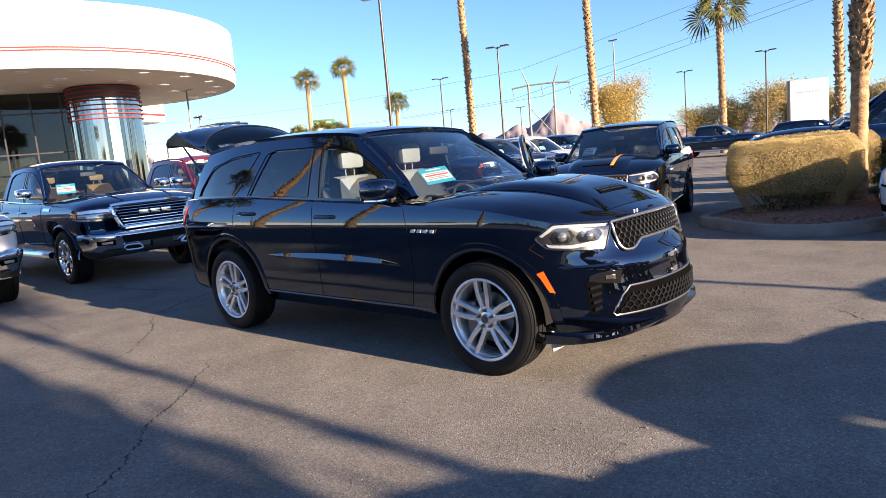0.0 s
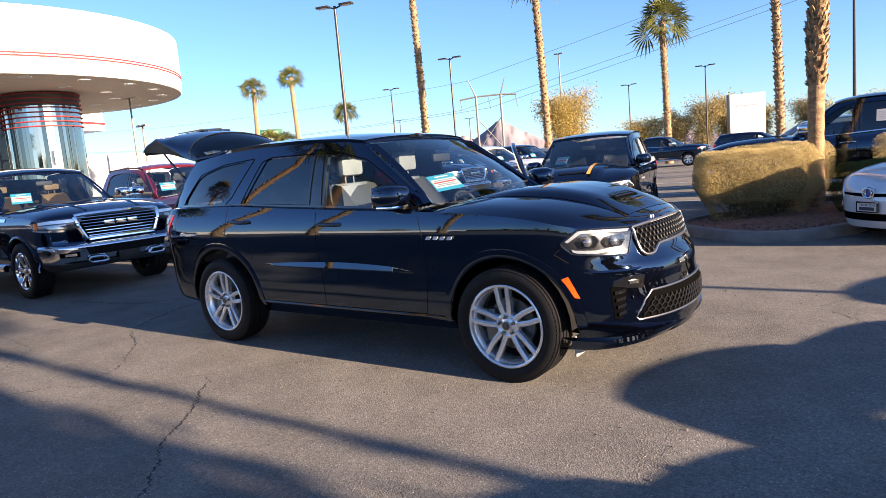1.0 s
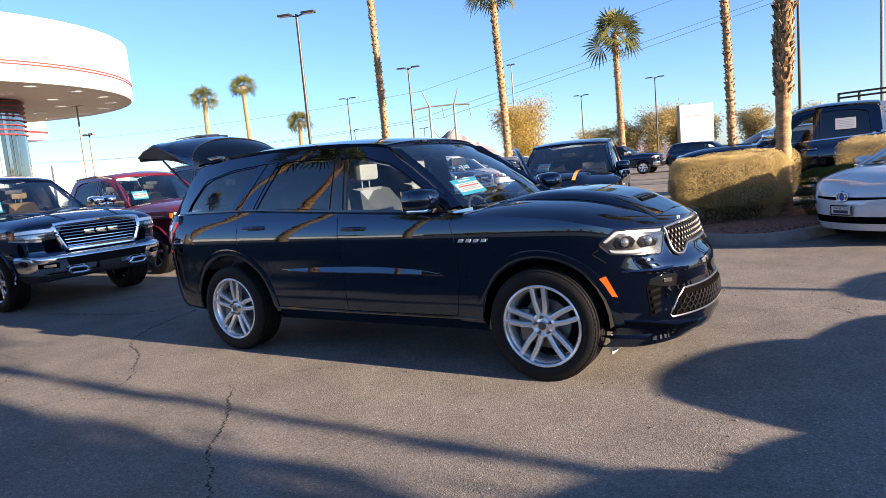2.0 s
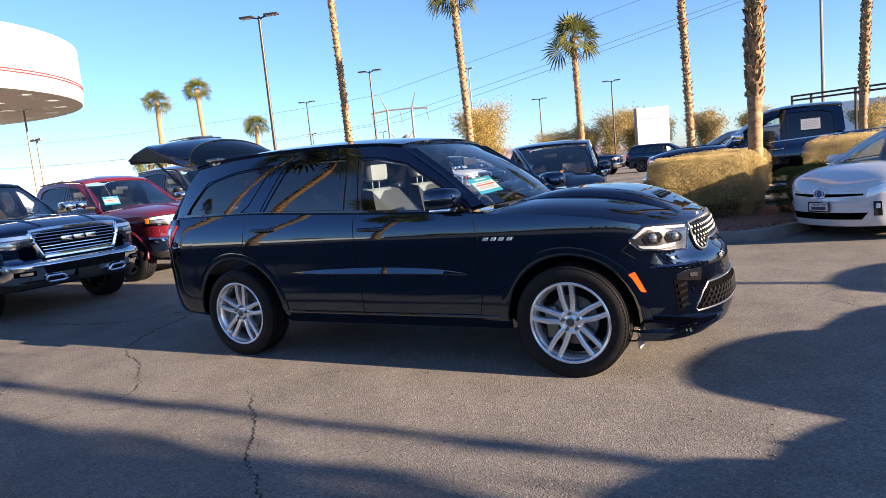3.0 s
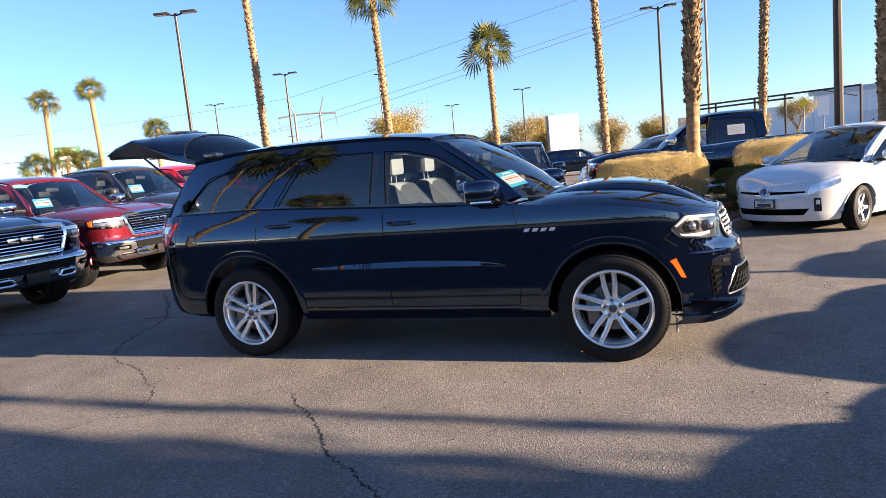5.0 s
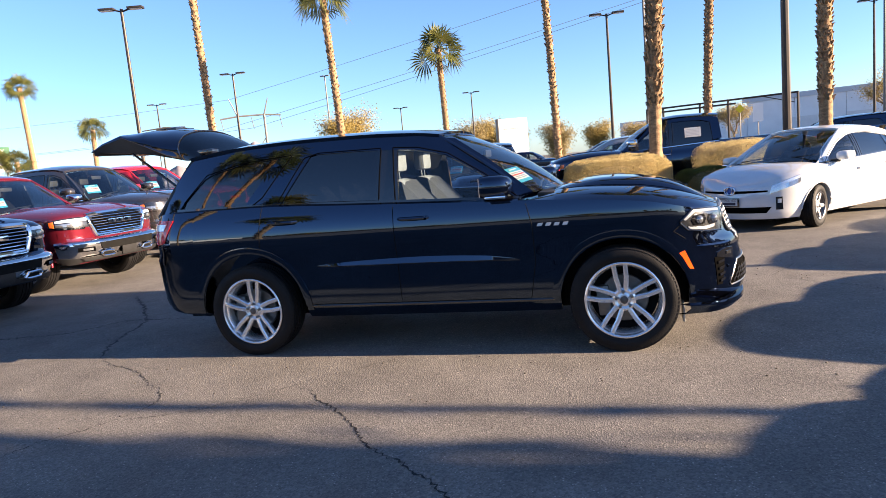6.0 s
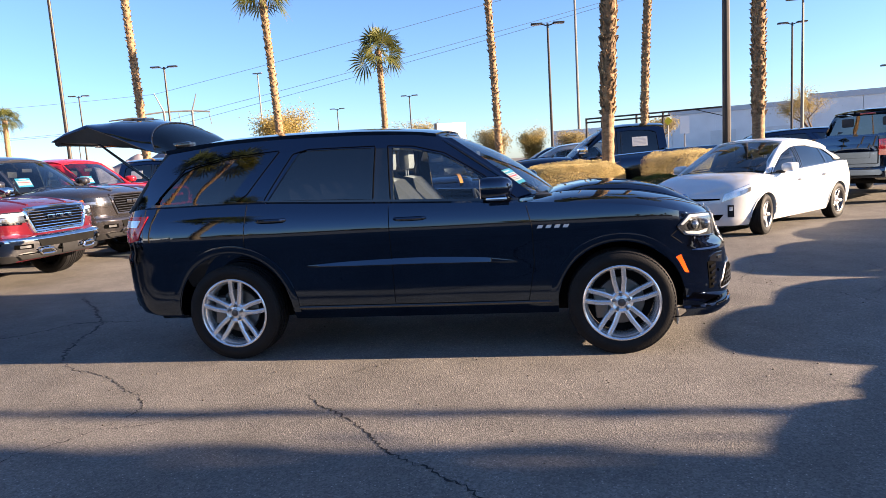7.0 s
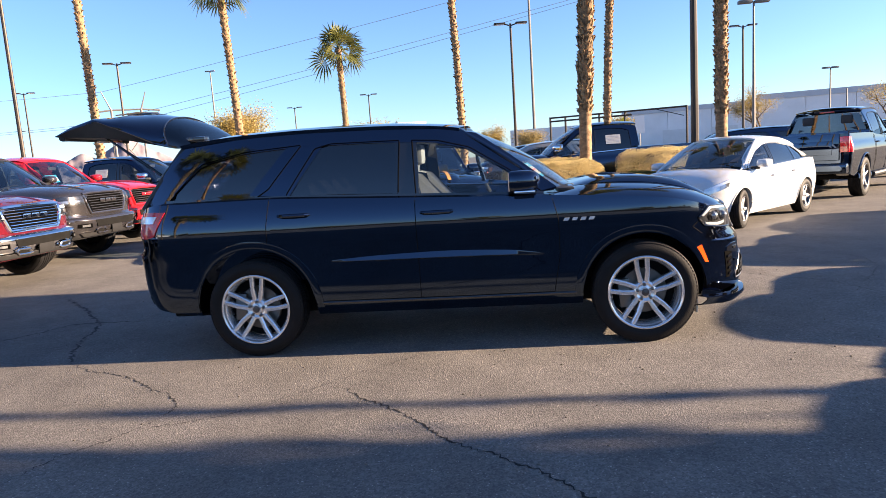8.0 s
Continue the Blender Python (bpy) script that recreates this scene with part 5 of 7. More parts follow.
    part("aerial", abox(-1.55, -1.40, -0.025, 0.025, 1.782, 1.815, bevel=0.012), GLOSSBLACK, root)
    part("rear_lower_trim", drape(bvh, [(-5, y, 0.50) for y in np.linspace(-0.8, 0.8, 9)], [(-5, y, 0.43) for y in np.linspace(-0.8, 0.8, 9)], (1, 0, 0), 0.008, 0.012), PLASTIC, root)
    return root, bvh, doors


def raised_tailgate(root, col):
    """The tailgate stands open, hinged at the rear edge of the roof; its corners wrap far down."""
    mid = [(-2.05, 1.775), (-2.11, 1.86), (-2.22, 1.945), (-2.38, 2.012), (-2.54, 2.045), (-2.78, 2.062), (-3.02, 2.035), (-3.22, 1.975), (-3.37, 1.905)]
    edge = [(-2.11, 0.60, 1.715), (-2.16, 0.61, 1.712), (-2.21, 0.61, 1.715), (-2.27, 0.605, 1.728), (-2.36, 0.60, 1.752), (-2.62, 0.60, 1.868), (-2.89, 0.59, 1.980), (-3.13, 0.57, 1.935), (-3.34, 0.50, 1.888)]
    under = [1.700, 1.702, 1.708, 1.720, 1.738, 1.790, 1.832, 1.855, 1.870]

    def skin(sl, lift=0.0, shrink=1.0):
        rows = []
        for (x, z), (xe, w, ze) in zip(mid[sl], edge[sl]):
            row = []
            for k in range(25):
                a = (k / 24 - 0.5) * math.pi
                v, f = math.sin(a), 1 - math.cos(a) ** 0.8
                row.append((x + (xe - x) * f, w * v * shrink, z + lift + (ze - z) * f))
            rows.append(row)
        return rows
    gate = part("tailgate", grid(skin(slice(3, 9)), thick=0.012), col, root, "raised black tailgate", angle=60)
    part("tailgate_window", grid(skin(slice(0, 4), -0.004), thick=0.006), GLASS_TINT, gate, "dark tinted rear window", angle=80)
    part("window_seal", tube(bmesh.new(), skin(slice(3, 4))[0], 0.007, 6), GLOSSBLACK, gate)
    rows = [[(xe * 0.99, w * 0.97 * v, z + 0.012 * abs(v) ** 3) for v in [2 * k / 14 - 1 for k in range(15)]] for (xe, w, _), z in zip(edge, under)]
    part("tailgate_lining", grid(rows, thick=-0.01), PLASTIC, gate, "black plastic inner lining")
    for s in (-1, 1):
        part("tailgate_edge", grid([[(xe, s * w, ze), (xe * 0.99, s * w * 0.97, zi + 0.01)] for (xe, w, ze), zi in zip(edge, under)], thick=0.006), PLASTIC, gate)
        part("gas_strut", tube(bmesh.new(), [(-2.36, s * 0.62, 1.50), (-2.58, s * 0.60, 1.66), (-2.92, s * 0.55, 1.90)], [0.012, 0.013, 0.008], 8), GLOSSBLACK, root)
        part("rear_spoiler_fin", abox(-2.14, -1.98, s * 0.50 - 0.05, s * 0.50 + 0.05, 1.755, 1.80, bevel=0.012), GLOSSBLACK, root)
    cover = part("wiper_cover", abox(-2.90, -2.66, -0.10, 0.20, 2.030, 2.075, bevel=0.018), GLOSSBLACK, gate)
    part("rear_wiper", tube(bmesh.new(), [(-2.72, 0.12, 2.080), (-2.80, -0.10, 2.078), (-2.86, -0.34, 2.045)], [0.014, 0.010, 0.006], 6), PLASTIC, cover)
    part("tailgate_tip", tube(bmesh.new(), [(-3.28, -0.50, 1.868), (-3.35, -0.32, 1.878), (-3.375, 0, 1.882), (-3.35, 0.32, 1.878), (-3.28, 0.50, 1.868)], 0.026, 8), PLASTIC, gate)
    part("latch", abox(-3.26, -3.18, -0.05, 0.05, 1.835, 1.862, bevel=0.006), ALLOY, gate)
    part("cargo_lamp", abox(-2.98, -2.90, -0.30, -0.22, 1.818, 1.832, bevel=0.004), AMBER, gate)
    part("gate_frame", tube(bmesh.new(), [(-2.47, -0.74, 1.22), (-2.30, -0.70, 1.45), (-2.13, -0.64, 1.68), (-2.13, 0.64, 1.68), (-2.30, 0.70, 1.45), (-2.47, 0.74, 1.22)], 0.03, 8), PLASTIC, root)


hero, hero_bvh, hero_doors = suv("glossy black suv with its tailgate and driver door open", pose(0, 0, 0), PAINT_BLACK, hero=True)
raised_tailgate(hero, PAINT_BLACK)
# frame of the open driver door
_d = hero_doors[(1, 1)]
bm = bmesh.new()
tube(bm, [(SUVx, SUV.side(SUVx, SUVz) - 0.02, SUVz) for SUVx, SUVz in [(-0.17, 1.20), (-0.185, 1.45), (-0.17, 1.615), (0.0, 1.61), (0.22, 1.55), (0.52, 1.37), (0.76, 1.19)]], 0.024, 8)
part("window_frame", bm, GLOSSBLACK, _d)
part("window_seal", seal(SUV, SUV_WINDOWS[2][1], SUV_WINDOWS[2][2], -1), SEAL, hero)
part("side_window", strip(SUV, SUV_WINDOWS[2][1], SUV_WINDOWS[2][2], 1, 0.020, 0.004), GLASS, _d)
window_card(hero, (0.735, -0.41, 1.335), Matrix.Rotation(radians(68), 4, "Z") @ Matrix.Rotation(radians(-50), 4, "X") @ Matrix.Rotation(radians(-6), 4, "Y"), 0.26, 0.18)
part("mud_flap", abox(1.93, 1.945, -0.80, -0.66, 0.175, 0.31, bevel=0.004), mat("pale_sheet", (0.38, 0.37, 0.35), 0.6), hero, "pale loose sheet hanging under the bumper", at=pose(0, 0, 0))

# ---- pickup trucks ----
RAM = Shape(
    xr=-3.02, xf=2.86, lr=0.25, lf=0.62, pr=5, pf=3.4, W=1.03, n=34, sill=0.48, hub=0.415, ra=(0.49, 0.49), axles=(1.835, -1.835),
    zb=[(-3.02, 0.55), (-2.6, 0.48), (2.3, 0.48), (2.6, 0.40), (2.86, 0.42)],
    zs=[(-3.02, 1.36), (-1.2, 1.35), (-0.8, 1.31), (0.0, 1.27), (0.95, 1.25), (1.4, 1.22), (2.0, 1.19), (2.5, 1.15), (2.86, 1.12)],
    zt=[(-3.02, 1.37), (0.95, 1.27), (1.2, 1.33), (1.7, 1.345), (2.2, 1.32), (2.5, 1.275), (2.7, 1.23), (2.86, 1.19)],
    wf=[(0.40, 0.93), (0.52, 0.955), (0.66, 0.975), (0.85, 0.995), (1.0, 1.0), (1.12, 0.985), (1.22, 0.955), (1.38, 0.935)],
    nose=[(0.40, -0.06), (0.50, 0.0), (0.74, 0.0), (0.80, -0.07), (1.0, -0.07), (1.2, -0.12), (1.35, -0.2)],
    tail=[(0.4, 0.05), (0.6, 0.0), (1.4, 0.0)],
    hollow=[(-2.94, -1.02, 0.85), (-0.92, 0.90, 0.60)], doors=[(-0.93, 0.02), (0.02, 1.06)],
    zr=[(-1.0, 1.855), (-0.8, 1.875), (-0.2, 1.885), (0.2, 1.868), (0.45, 1.81), (0.7, 1.62), (1.05, 1.32), (1.2, 1.27)],
    zc=[(-1.0, 1.92), (-0.8, 1.94), (-0.2, 1.955), (0.2, 1.925), (0.45, 1.865), (0.7, 1.7)],
    yb=[(-1.0, 0.93), (0.5, 0.945), (0.9, 0.93), (1.2, 0.90)],
    yr=[(-1.0, 0.70), (0.0, 0.735), (0.3, 0.72), (0.5, 0.69), (1.1, 0.84)])


def pickup(label, at, col, style="chrome", trim=None, leather=DASH, card=True, hood_badge=False, rich=True, rim=0.27, wheel="chrome", sheet=False, tall=1.015):
    """A crew-cab pickup with a wide slatted grille and a three-part bumper."""
    trim = trim or CHROME
    root = thing("pickup_truck", label, "pickup truck", at @ Matrix.Diagonal((1.02, 1.02, tall, 1)), "parked pickup trucks")
    sh = RAM
    bvh, doors = lower_body(root, sh, col, flare=(col, 0.022, 0.0))
    top = [(-1.04, 1.40), (-1.0, 1.83), (-0.9, 1.868), (-0.6, 1.88), (-0.2, 1.887), (0.2, 1.862), (0.42, 1.815), (0.72, 1.60), (1.10, 1.275)]
    inner = [(-0.86, 1.36), (-0.82, 1.74), (-0.72, 1.79), (-0.5, 1.80), (-0.2, 1.805), (0.15, 1.785), (0.33, 1.735), (0.60, 1.54), (0.94, 1.27)]
    wins = [(True, [(-0.82, 1.74), (-0.66, 1.795), (-0.3, 1.815), (-0.02, 1.808)], [(-0.86, 1.335), (-0.6, 1.325), (-0.3, 1.31), (-0.02, 1.30)]),
            (False, [(0.06, 1.81), (0.20, 1.79), (0.36, 1.735), (0.62, 1.54), (0.97, 1.27)], [(0.06, 1.295), (0.30, 1.285), (0.5, 1.275), (0.75, 1.265), (0.97, 1.255)])]
    pil = [("window_frame", col, 0.0, top, inner), ("centre_pillar", GLOSSBLACK, 0.002, [(-0.06, 1.82), (0.10, 1.82)], [(-0.06, 1.29), (0.10, 1.28)]),
           ("belt_trim", trim, -0.008, [(-0.98, 1.345), (-0.3, 1.315), (0.4, 1.283), (0.98, 1.262)], [(-0.98, 1.325), (-0.3, 1.297), (0.4, 1.267), (0.98, 1.248)])]
    cabin(root, sh, col, wins, pil, (-1.0, 0.43), ((0.44, 1.862, 0.06), (1.22, 1.295, 0.20, 0.88)), rear=((-1.0, 1.82, 0.66), (-1.02, 1.40, 0.84)))
    part("cab_back", abox(-1.02, -0.98, -0.90, 0.90, 0.62, 1.42, bevel=0.01), col, root)
    for side in (-1, 1):
        seams(root, bvh, [[(0.02, 1.28), (0.02, 0.62)], [(1.04, 1.25), (1.06, 0.9), (1.03, 0.62)], [(-0.93, 1.33), (-0.95, 0.62)], [(-1.02, 1.34), (-1.02, 0.5)]], side, 0.005)
        handle(doors[(1, side)], 0.17, 1.02, 1.13, side, trim, 0.26)
        handle(doors[(0, side)], -0.76, 1.02, 1.14, side, trim, 0.26)
        mirror(root, 0.86, 1.14, 1.445, side, col, 0.9, cap=trim)
        part("running_board", tube(bmesh.new(), [(-1.1, side * 1.0, 0.43), (1.2, side * 1.0, 0.43)], 0.055, 8), trim if style == "chrome" else PLASTIC, root)
        hl = part("headlamp", drape(bvh, [(2.28, side * 0.9, 1.105), (2.50, side * 0.9, 1.135), (2.72, side * 0.9, 1.145), (3.03, side * 0.9, 1.140)], [(2.30, side * 0.9, 1.015), (2.50, side * 0.9, 0.995), (2.70, side * 0.9, 0.985), (2.98, side * 0.9, 0.975)], (-0.7, -side, 0), 0.006, 0.02, 24, 6), LAMP_SILVER, root, "headlamp with an amber corner")
        part("corner_lamp", drape(bvh, [(2.32, side * 0.9, 1.10), (2.40, side * 0.9, 1.105)], [(2.33, side * 0.9, 1.02), (2.41, side * 0.9, 1.01)], (-0.7, -side, 0), 0.016, 0.01), AMBER, hl, "amber corner lamp")
        part("lamp_unit", drape(bvh, [(2.44, side * 0.9, 1.112), (2.66, side * 0.9, 1.125), (2.96, side * 0.9, 1.125)], [(2.44, side * 0.9, 1.075), (2.66, side * 0.9, 1.080), (2.94, side * 0.9, 1.080)], (-0.7, -side, 0), 0.016, 0.012), LAMP_WHITE if style == "chrome" else LAMP_SILVER, hl)
        part("lamp_unit", drape(bvh, [(2.44, side * 0.9, 1.060), (2.66, side * 0.9, 1.062), (2.86, side * 0.9, 1.060)], [(2.44, side * 0.9, 1.018), (2.66, side * 0.9, 1.010), (2.86, side * 0.9, 1.005)], (-0.7, -side, 0), 0.016, 0.012), BULB, hl)
        part("wing_pocket", drape(bvh, [(2.44, side * 0.9, 0.93), (2.86, side * 0.9, 0.93)], [(2.46, side * 0.9, 0.83), (2.78, side * 0.9, 0.83)], (-0.7, -side, 0), 0.004, 0.008), col, root)
        part("lamp_trim", drape(bvh, [(2.30, side * 0.9, 1.012), (2.60, side * 0.9, 0.992), (2.92, side * 0.9, 0.978)], [(2.30, side * 0.9, 0.994), (2.60, side * 0.9, 0.968), (2.90, side * 0.9, 0.950)], (-0.7, -side, 0), 0.018, 0.01), trim, hl)
        if hood_badge:
            e = part("bonnet_badge", drape(bvh, [(1.15, 0, 1.19), (1.45, 0, 1.185)], [(1.15, 0, 1.145), (1.43, 0, 1.14)], (0, -side, 0), 0.008, 0.008, 8, 2), trim, root)
        part("tail_lamp", drape(bvh, [(-2.985, side * 0.95, 1.30), (-2.86, side * 0.95, 1.30)], [(-2.985, side * 0.95, 0.98), (-2.88, side * 0.95, 0.98)], (0, -side, 0), 0.01, 0.02), TAILRED, root, "red tail lamp")
        part("tail_lamp", abox(-3.055, -2.985, side * 0.81, side * 0.985, 0.98, 1.30, bevel=0.012), TAILRED, root, "red tail lamp")
    # grille: sheet painted black for the shade inside, slats, bright surround and centre mark
    gt = [(0, y, 1.165 - 0.03 * (y / 0.7) ** 4) for y in np.linspace(-0.60, 0.60, 11)]
    gb = [(0, y, 0.835) for y in np.linspace(-0.49, 0.49, 11)]
    part("grille_field", drape(bvh, gt, gb, (-1, 0, 0), 0.004, 0.01, 24, 6), RECESS_SHADE, root)
    for k in range(7):
        z = 1.125 - 0.043 * k
        w = 0.58 - 0.017 * k
        part("grille_slat", draped_tube(bvh, [(0, y, z) for y in np.linspace(-w, w, 9)], (-1, 0, 0), 0.0070, 0.018, 24, 6), trim if style == "chrome" else ALLOY_DARK, root)
    loop = [(0, y, 1.172 - 0.03 * (y / 0.7) ** 4) for y in np.linspace(-0.62, 0.62, 15)] + [(0, 0.59, 1.0), (0, 0.51, 0.83)] + [(0, y, 0.825) for y in np.linspace(0.48, -0.48, 9)] + [(0, -0.51, 0.83), (0, -0.59, 1.0), (0, -0.62, 1.14)]
    part("grille_surround", draped_tube(bvh, loop, (-1, 0, 0), 0.034 if style == "chrome" else 0.024, 0.006, 80, 8), trim, root)
    mk = bmesh.new()
    for y0, y1 in ((-0.25, -0.10), (-0.075, 0.075), (0.10, 0.25)):
        hit, _, _, _ = bvh.ray_cast(Vector((5, (y0 + y1) / 2, 1.03)), Vector((-1, 0, 0)))
        box(mk, hit.x + 0.03, hit.x + 0.045, y0, y1, 1.00, 1.06, 0.008)
    part("grille_mark", mk, trim, root)
    # bumper
    bumper = part("bumper", drape(bvh, [(0, y, 0.775 - 0.0 * abs(y)) for y in np.linspace(-1.0, 1.0, 17)], [(0, y, 0.46 + 0.06 * abs(y) ** 3) for y in np.linspace(-1.0, 1.0, 17)], (-1, 0, 0), [(0, 0.015), (0.08, 0.075), (0.2, 0.092), (0.4, 0.085), (0.6, 0.062), (0.8, 0.035), (1.0, 0.005)], 0.03, 34, 14), trim if style == "chrome" else col, root, "bright chrome bumper" if style == "chrome" else "painted bumper")
    part("bumper_opening", drape(bvh, [(0, y, 0.715) for y in np.linspace(-0.60, 0.60, 11)], [(0, y, 0.60) for y in np.linspace(-0.56, 0.56, 11)], (-1, 0, 0), 0.096, 0.012, 20, 3), UNDER, bumper)
    part("lower_valance", drape(bvh, [(0, y, 0.50) for y in np.linspace(-0.85, 0.85, 11)], [(0, y, 0.44) for y in np.linspace(-0.80, 0.80, 11)], (-1, 0, 0), 0.062, 0.02, 24, 3), PLASTIC, bumper)
    part("plate_blank", drape(bvh, [(0, -0.16, 0.60), (0, 0.16, 0.60)], [(0, -0.16, 0.46), (0, 0.16, 0.46)], (-1, 0, 0), 0.085, 0.015, 6, 2), PLASTIC, bumper, "blank black plate holder")
    for side in (-1, 1):
        way = (-0.7, -side, 0)
        part("bumper_corner", drape(bvh, [(2.36, side * 0.9, 0.770), (2.86, side * 0.9, 0.772)], [(2.40, side * 0.9, 0.520), (2.86, side * 0.9, 0.480)], way, [(0, 0.01), (0.1, 0.05), (0.25, 0.062), (0.6, 0.045), (1.0, 0.01)], 0.03, 14, 10), trim if style == "chrome" else col, bumper)
        part("corner_valance", drape(bvh, [(2.34, side * 0.9, 0.520), (2.90, side * 0.9, 0.485)], [(2.36, side * 0.9, 0.405), (2.90, side * 0.9, 0.405)], way, 0.020, 0.03, 14, 4), PLASTIC, bumper)
        part("fog_lamp", drape(bvh, [(0, side * 0.68, 0.66), (0, side * 0.90, 0.66)], [(0, side * 0.68, 0.59), (0, side * 0.90, 0.60)], (-1, 0, 0), 0.092, 0.012, 8, 3), RECESS_SHADE, bumper)
        part("fog_lamp", drape(bvh, [(0, side * 0.72, 0.645), (0, side * 0.85, 0.645)], [(0, side * 0.72, 0.61), (0, side * 0.85, 0.61)], (-1, 0, 0), 0.098, 0.01, 6, 2), BULB, bumper)
        lp = [(0, side * y, z) for y, z in ((0.30, 0.50), (0.36, 0.56), (0.54, 0.565), (0.58, 0.53), (0.54, 0.49), (0.36, 0.485), (0.30, 0.50))]
        part("tow_hook_ring", draped_tube(bvh, lp, (-1, 0, 0), 0.016, 0.075, 24, 6), trim, bumper)
        part("tow_hook_recess", drape(bvh, [(0, side * 0.37, 0.548), (0, side * 0.53, 0.548)], [(0, side * 0.37, 0.502), (0, side * 0.53, 0.502)], (-1, 0, 0), 0.064, 0.012, 6, 2), UNDER, bumper)
    # rear: tailgate, bumper
    part("tailgate", abox(-3.05, -3.01, -0.80, 0.80, 0.82, 1.37, bevel=0.012), col, root)
    part("tailgate_panel", abox(-3.062, -3.045, -0.66, 0.66, 0.94, 1.22, bevel=0.006), col, root)
    part("rear_bumper", abox(-3.20, -2.98, -0.98, 0.98, 0.55, 0.76, bevel=0.035), trim, root)
    part("high_brake_lamp", abox(-1.035, -1.01, -0.16, 0.16, 1.845, 1.875, bevel=0.005), TAILRED, root)
    # bonnet ridges
    for side in (-1, 1):
        pts = []
        for x in np.linspace(1.25, 2.62, 12):
            hit, _, _, _ = bvh.ray_cast(Vector((x, side * (0.50 - 0.08 * (x - 1.25)), 3)), Vector((0, 0, -1)))
            pts.append(hit + Vector((0, 0, -0.012)))
        part("bonnet_ridge", tube(bmesh.new(), pts, 0.028, 8), col, root)
    part("cowl_panel", abox(1.02, 1.20, -0.78, 0.78, 1.265, 1.295, bevel=0.01), PLASTIC, root)
    for y0 in (-0.6, 0.05):
        part("wiper", tube(bmesh.new(), [(1.10, y0, 1.32), (1.03, y0 + 0.34, 1.365), (1.0, y0 + 0.62, 1.38)], 0.010, 6), PLASTIC, root)
    part("dashboard", abox(0.55, 1.0, -0.80, 0.80, 0.95, 1.22, bevel=0.06), DASH, root)
    for y in (-0.42, 0.42):
        add_seat(root, 0.10, y, 0.80, leather)
        if rich:
            add_seat(root, -0.62, y, 0.80, leather)
    steering_wheel(root, 0.50, 0.42, 1.18)
    part("rear_view_mirror", abox(0.50, 0.53, -0.13, 0.13, 1.66, 1.73, bevel=0.012), DASH, root)
    if card:
        window_card(root, (0.88, -0.52, 1.47), Matrix.Rotation(radians(72), 4, "Z") @ Matrix.Rotation(radians(-38), 4, "X"), 0.28, 0.20)
    if sheet:
        for side in (-1, 1):
            y = side * (sh.side(-0.45, 1.56) + 0.006)
            window_card(root, (-0.45, y, 1.56), Matrix.Rotation(0 if side < 0 else math.pi, 4, "Z") @ Matrix.Rotation(radians(-22), 4, "X"), 0.34, 0.22, blue=False)
    for i, xa in enumerate(sh.axles):
        for side in (-1, 1):
            add_wheel(root, xa, 0.895, 0.415, side, wheel, 0.415, rim, 0.28, 0.2 + i, rich=False)
    return root


pickup("dark navy pickup truck with chrome grille and bumper", pose(-8.90, 0.53, 0), PAINT_NAVY, leather=LEATHER_TAN, hood_badge=True)
pickup("maroon pickup truck with chrome grille and bumper", pose(-9.60, 3.52, 0), PAINT_MAROON, hood_badge=True, wheel="dark")
pickup("dark grey pickup truck with painted bumper", pose(-10.1, 6.2, 0), PAINT_GREY, style="plain", trim=PAINT_GREY, wheel="dark", tall=1.10)
pickup("bright red pickup truck with a price card", pose(-10.9, 9.05, 0), PAINT_RED, style="plain", trim=PAINT_RED, wheel="dark", rich=False, tall=1.10)
pickup("dark blue pickup truck with a sheet in its rear window", pose(-10.0, 12.0, 0), PAINT_NAVY, card=False, sheet=True, rich=False, wheel="dark", tall=1.08)
pickup("white pickup truck with chrome bumper", pose(-8.35, -2.50, 0), PAINT_WHITE, wheel="dark")
pickup("black heavy pickup truck with white sheet in side window", pose(2.70, 11.55, 0, 0, 0, 180) @ Matrix.Diagonal((1.02, 1.0, 1.0, 1)), PAINT_BLACK, card=False, sheet=True, tall=1.08)
pickup("black pickup truck with red tail lamps and closed tailgate", pose(9.15, 12.2, 0, 0, 0, 50), PAINT_BLACK, trim=PAINT_BLACK, style="plain", card=False, wheel="plain", tall=1.07)
for lab, x, y, col in (("dark grey pickup truck in the far row", -10.5, 15.4, PAINT_GREY), ("white pickup truck in the far row", -10.7, 18.5, PAINT_WHITE), ("black pickup truck in the far row", -10.9, 21.6, PAINT_BLACK)):
    pickup(lab, pose(x, y, 0), col, rich=False, wheel="dark")
pickup("dark blue pickup truck standing far across the lot", pose(-10.2, 39.5, 0), PAINT_NAVY, rich=False)

# ---- second SUV, small cars ----
striped, s_bvh, _ = suv("black suv with an orange bonnet stripe", pose(-1.16, 6.85, 0, 0, 0, -76), PAINT_BLACK)


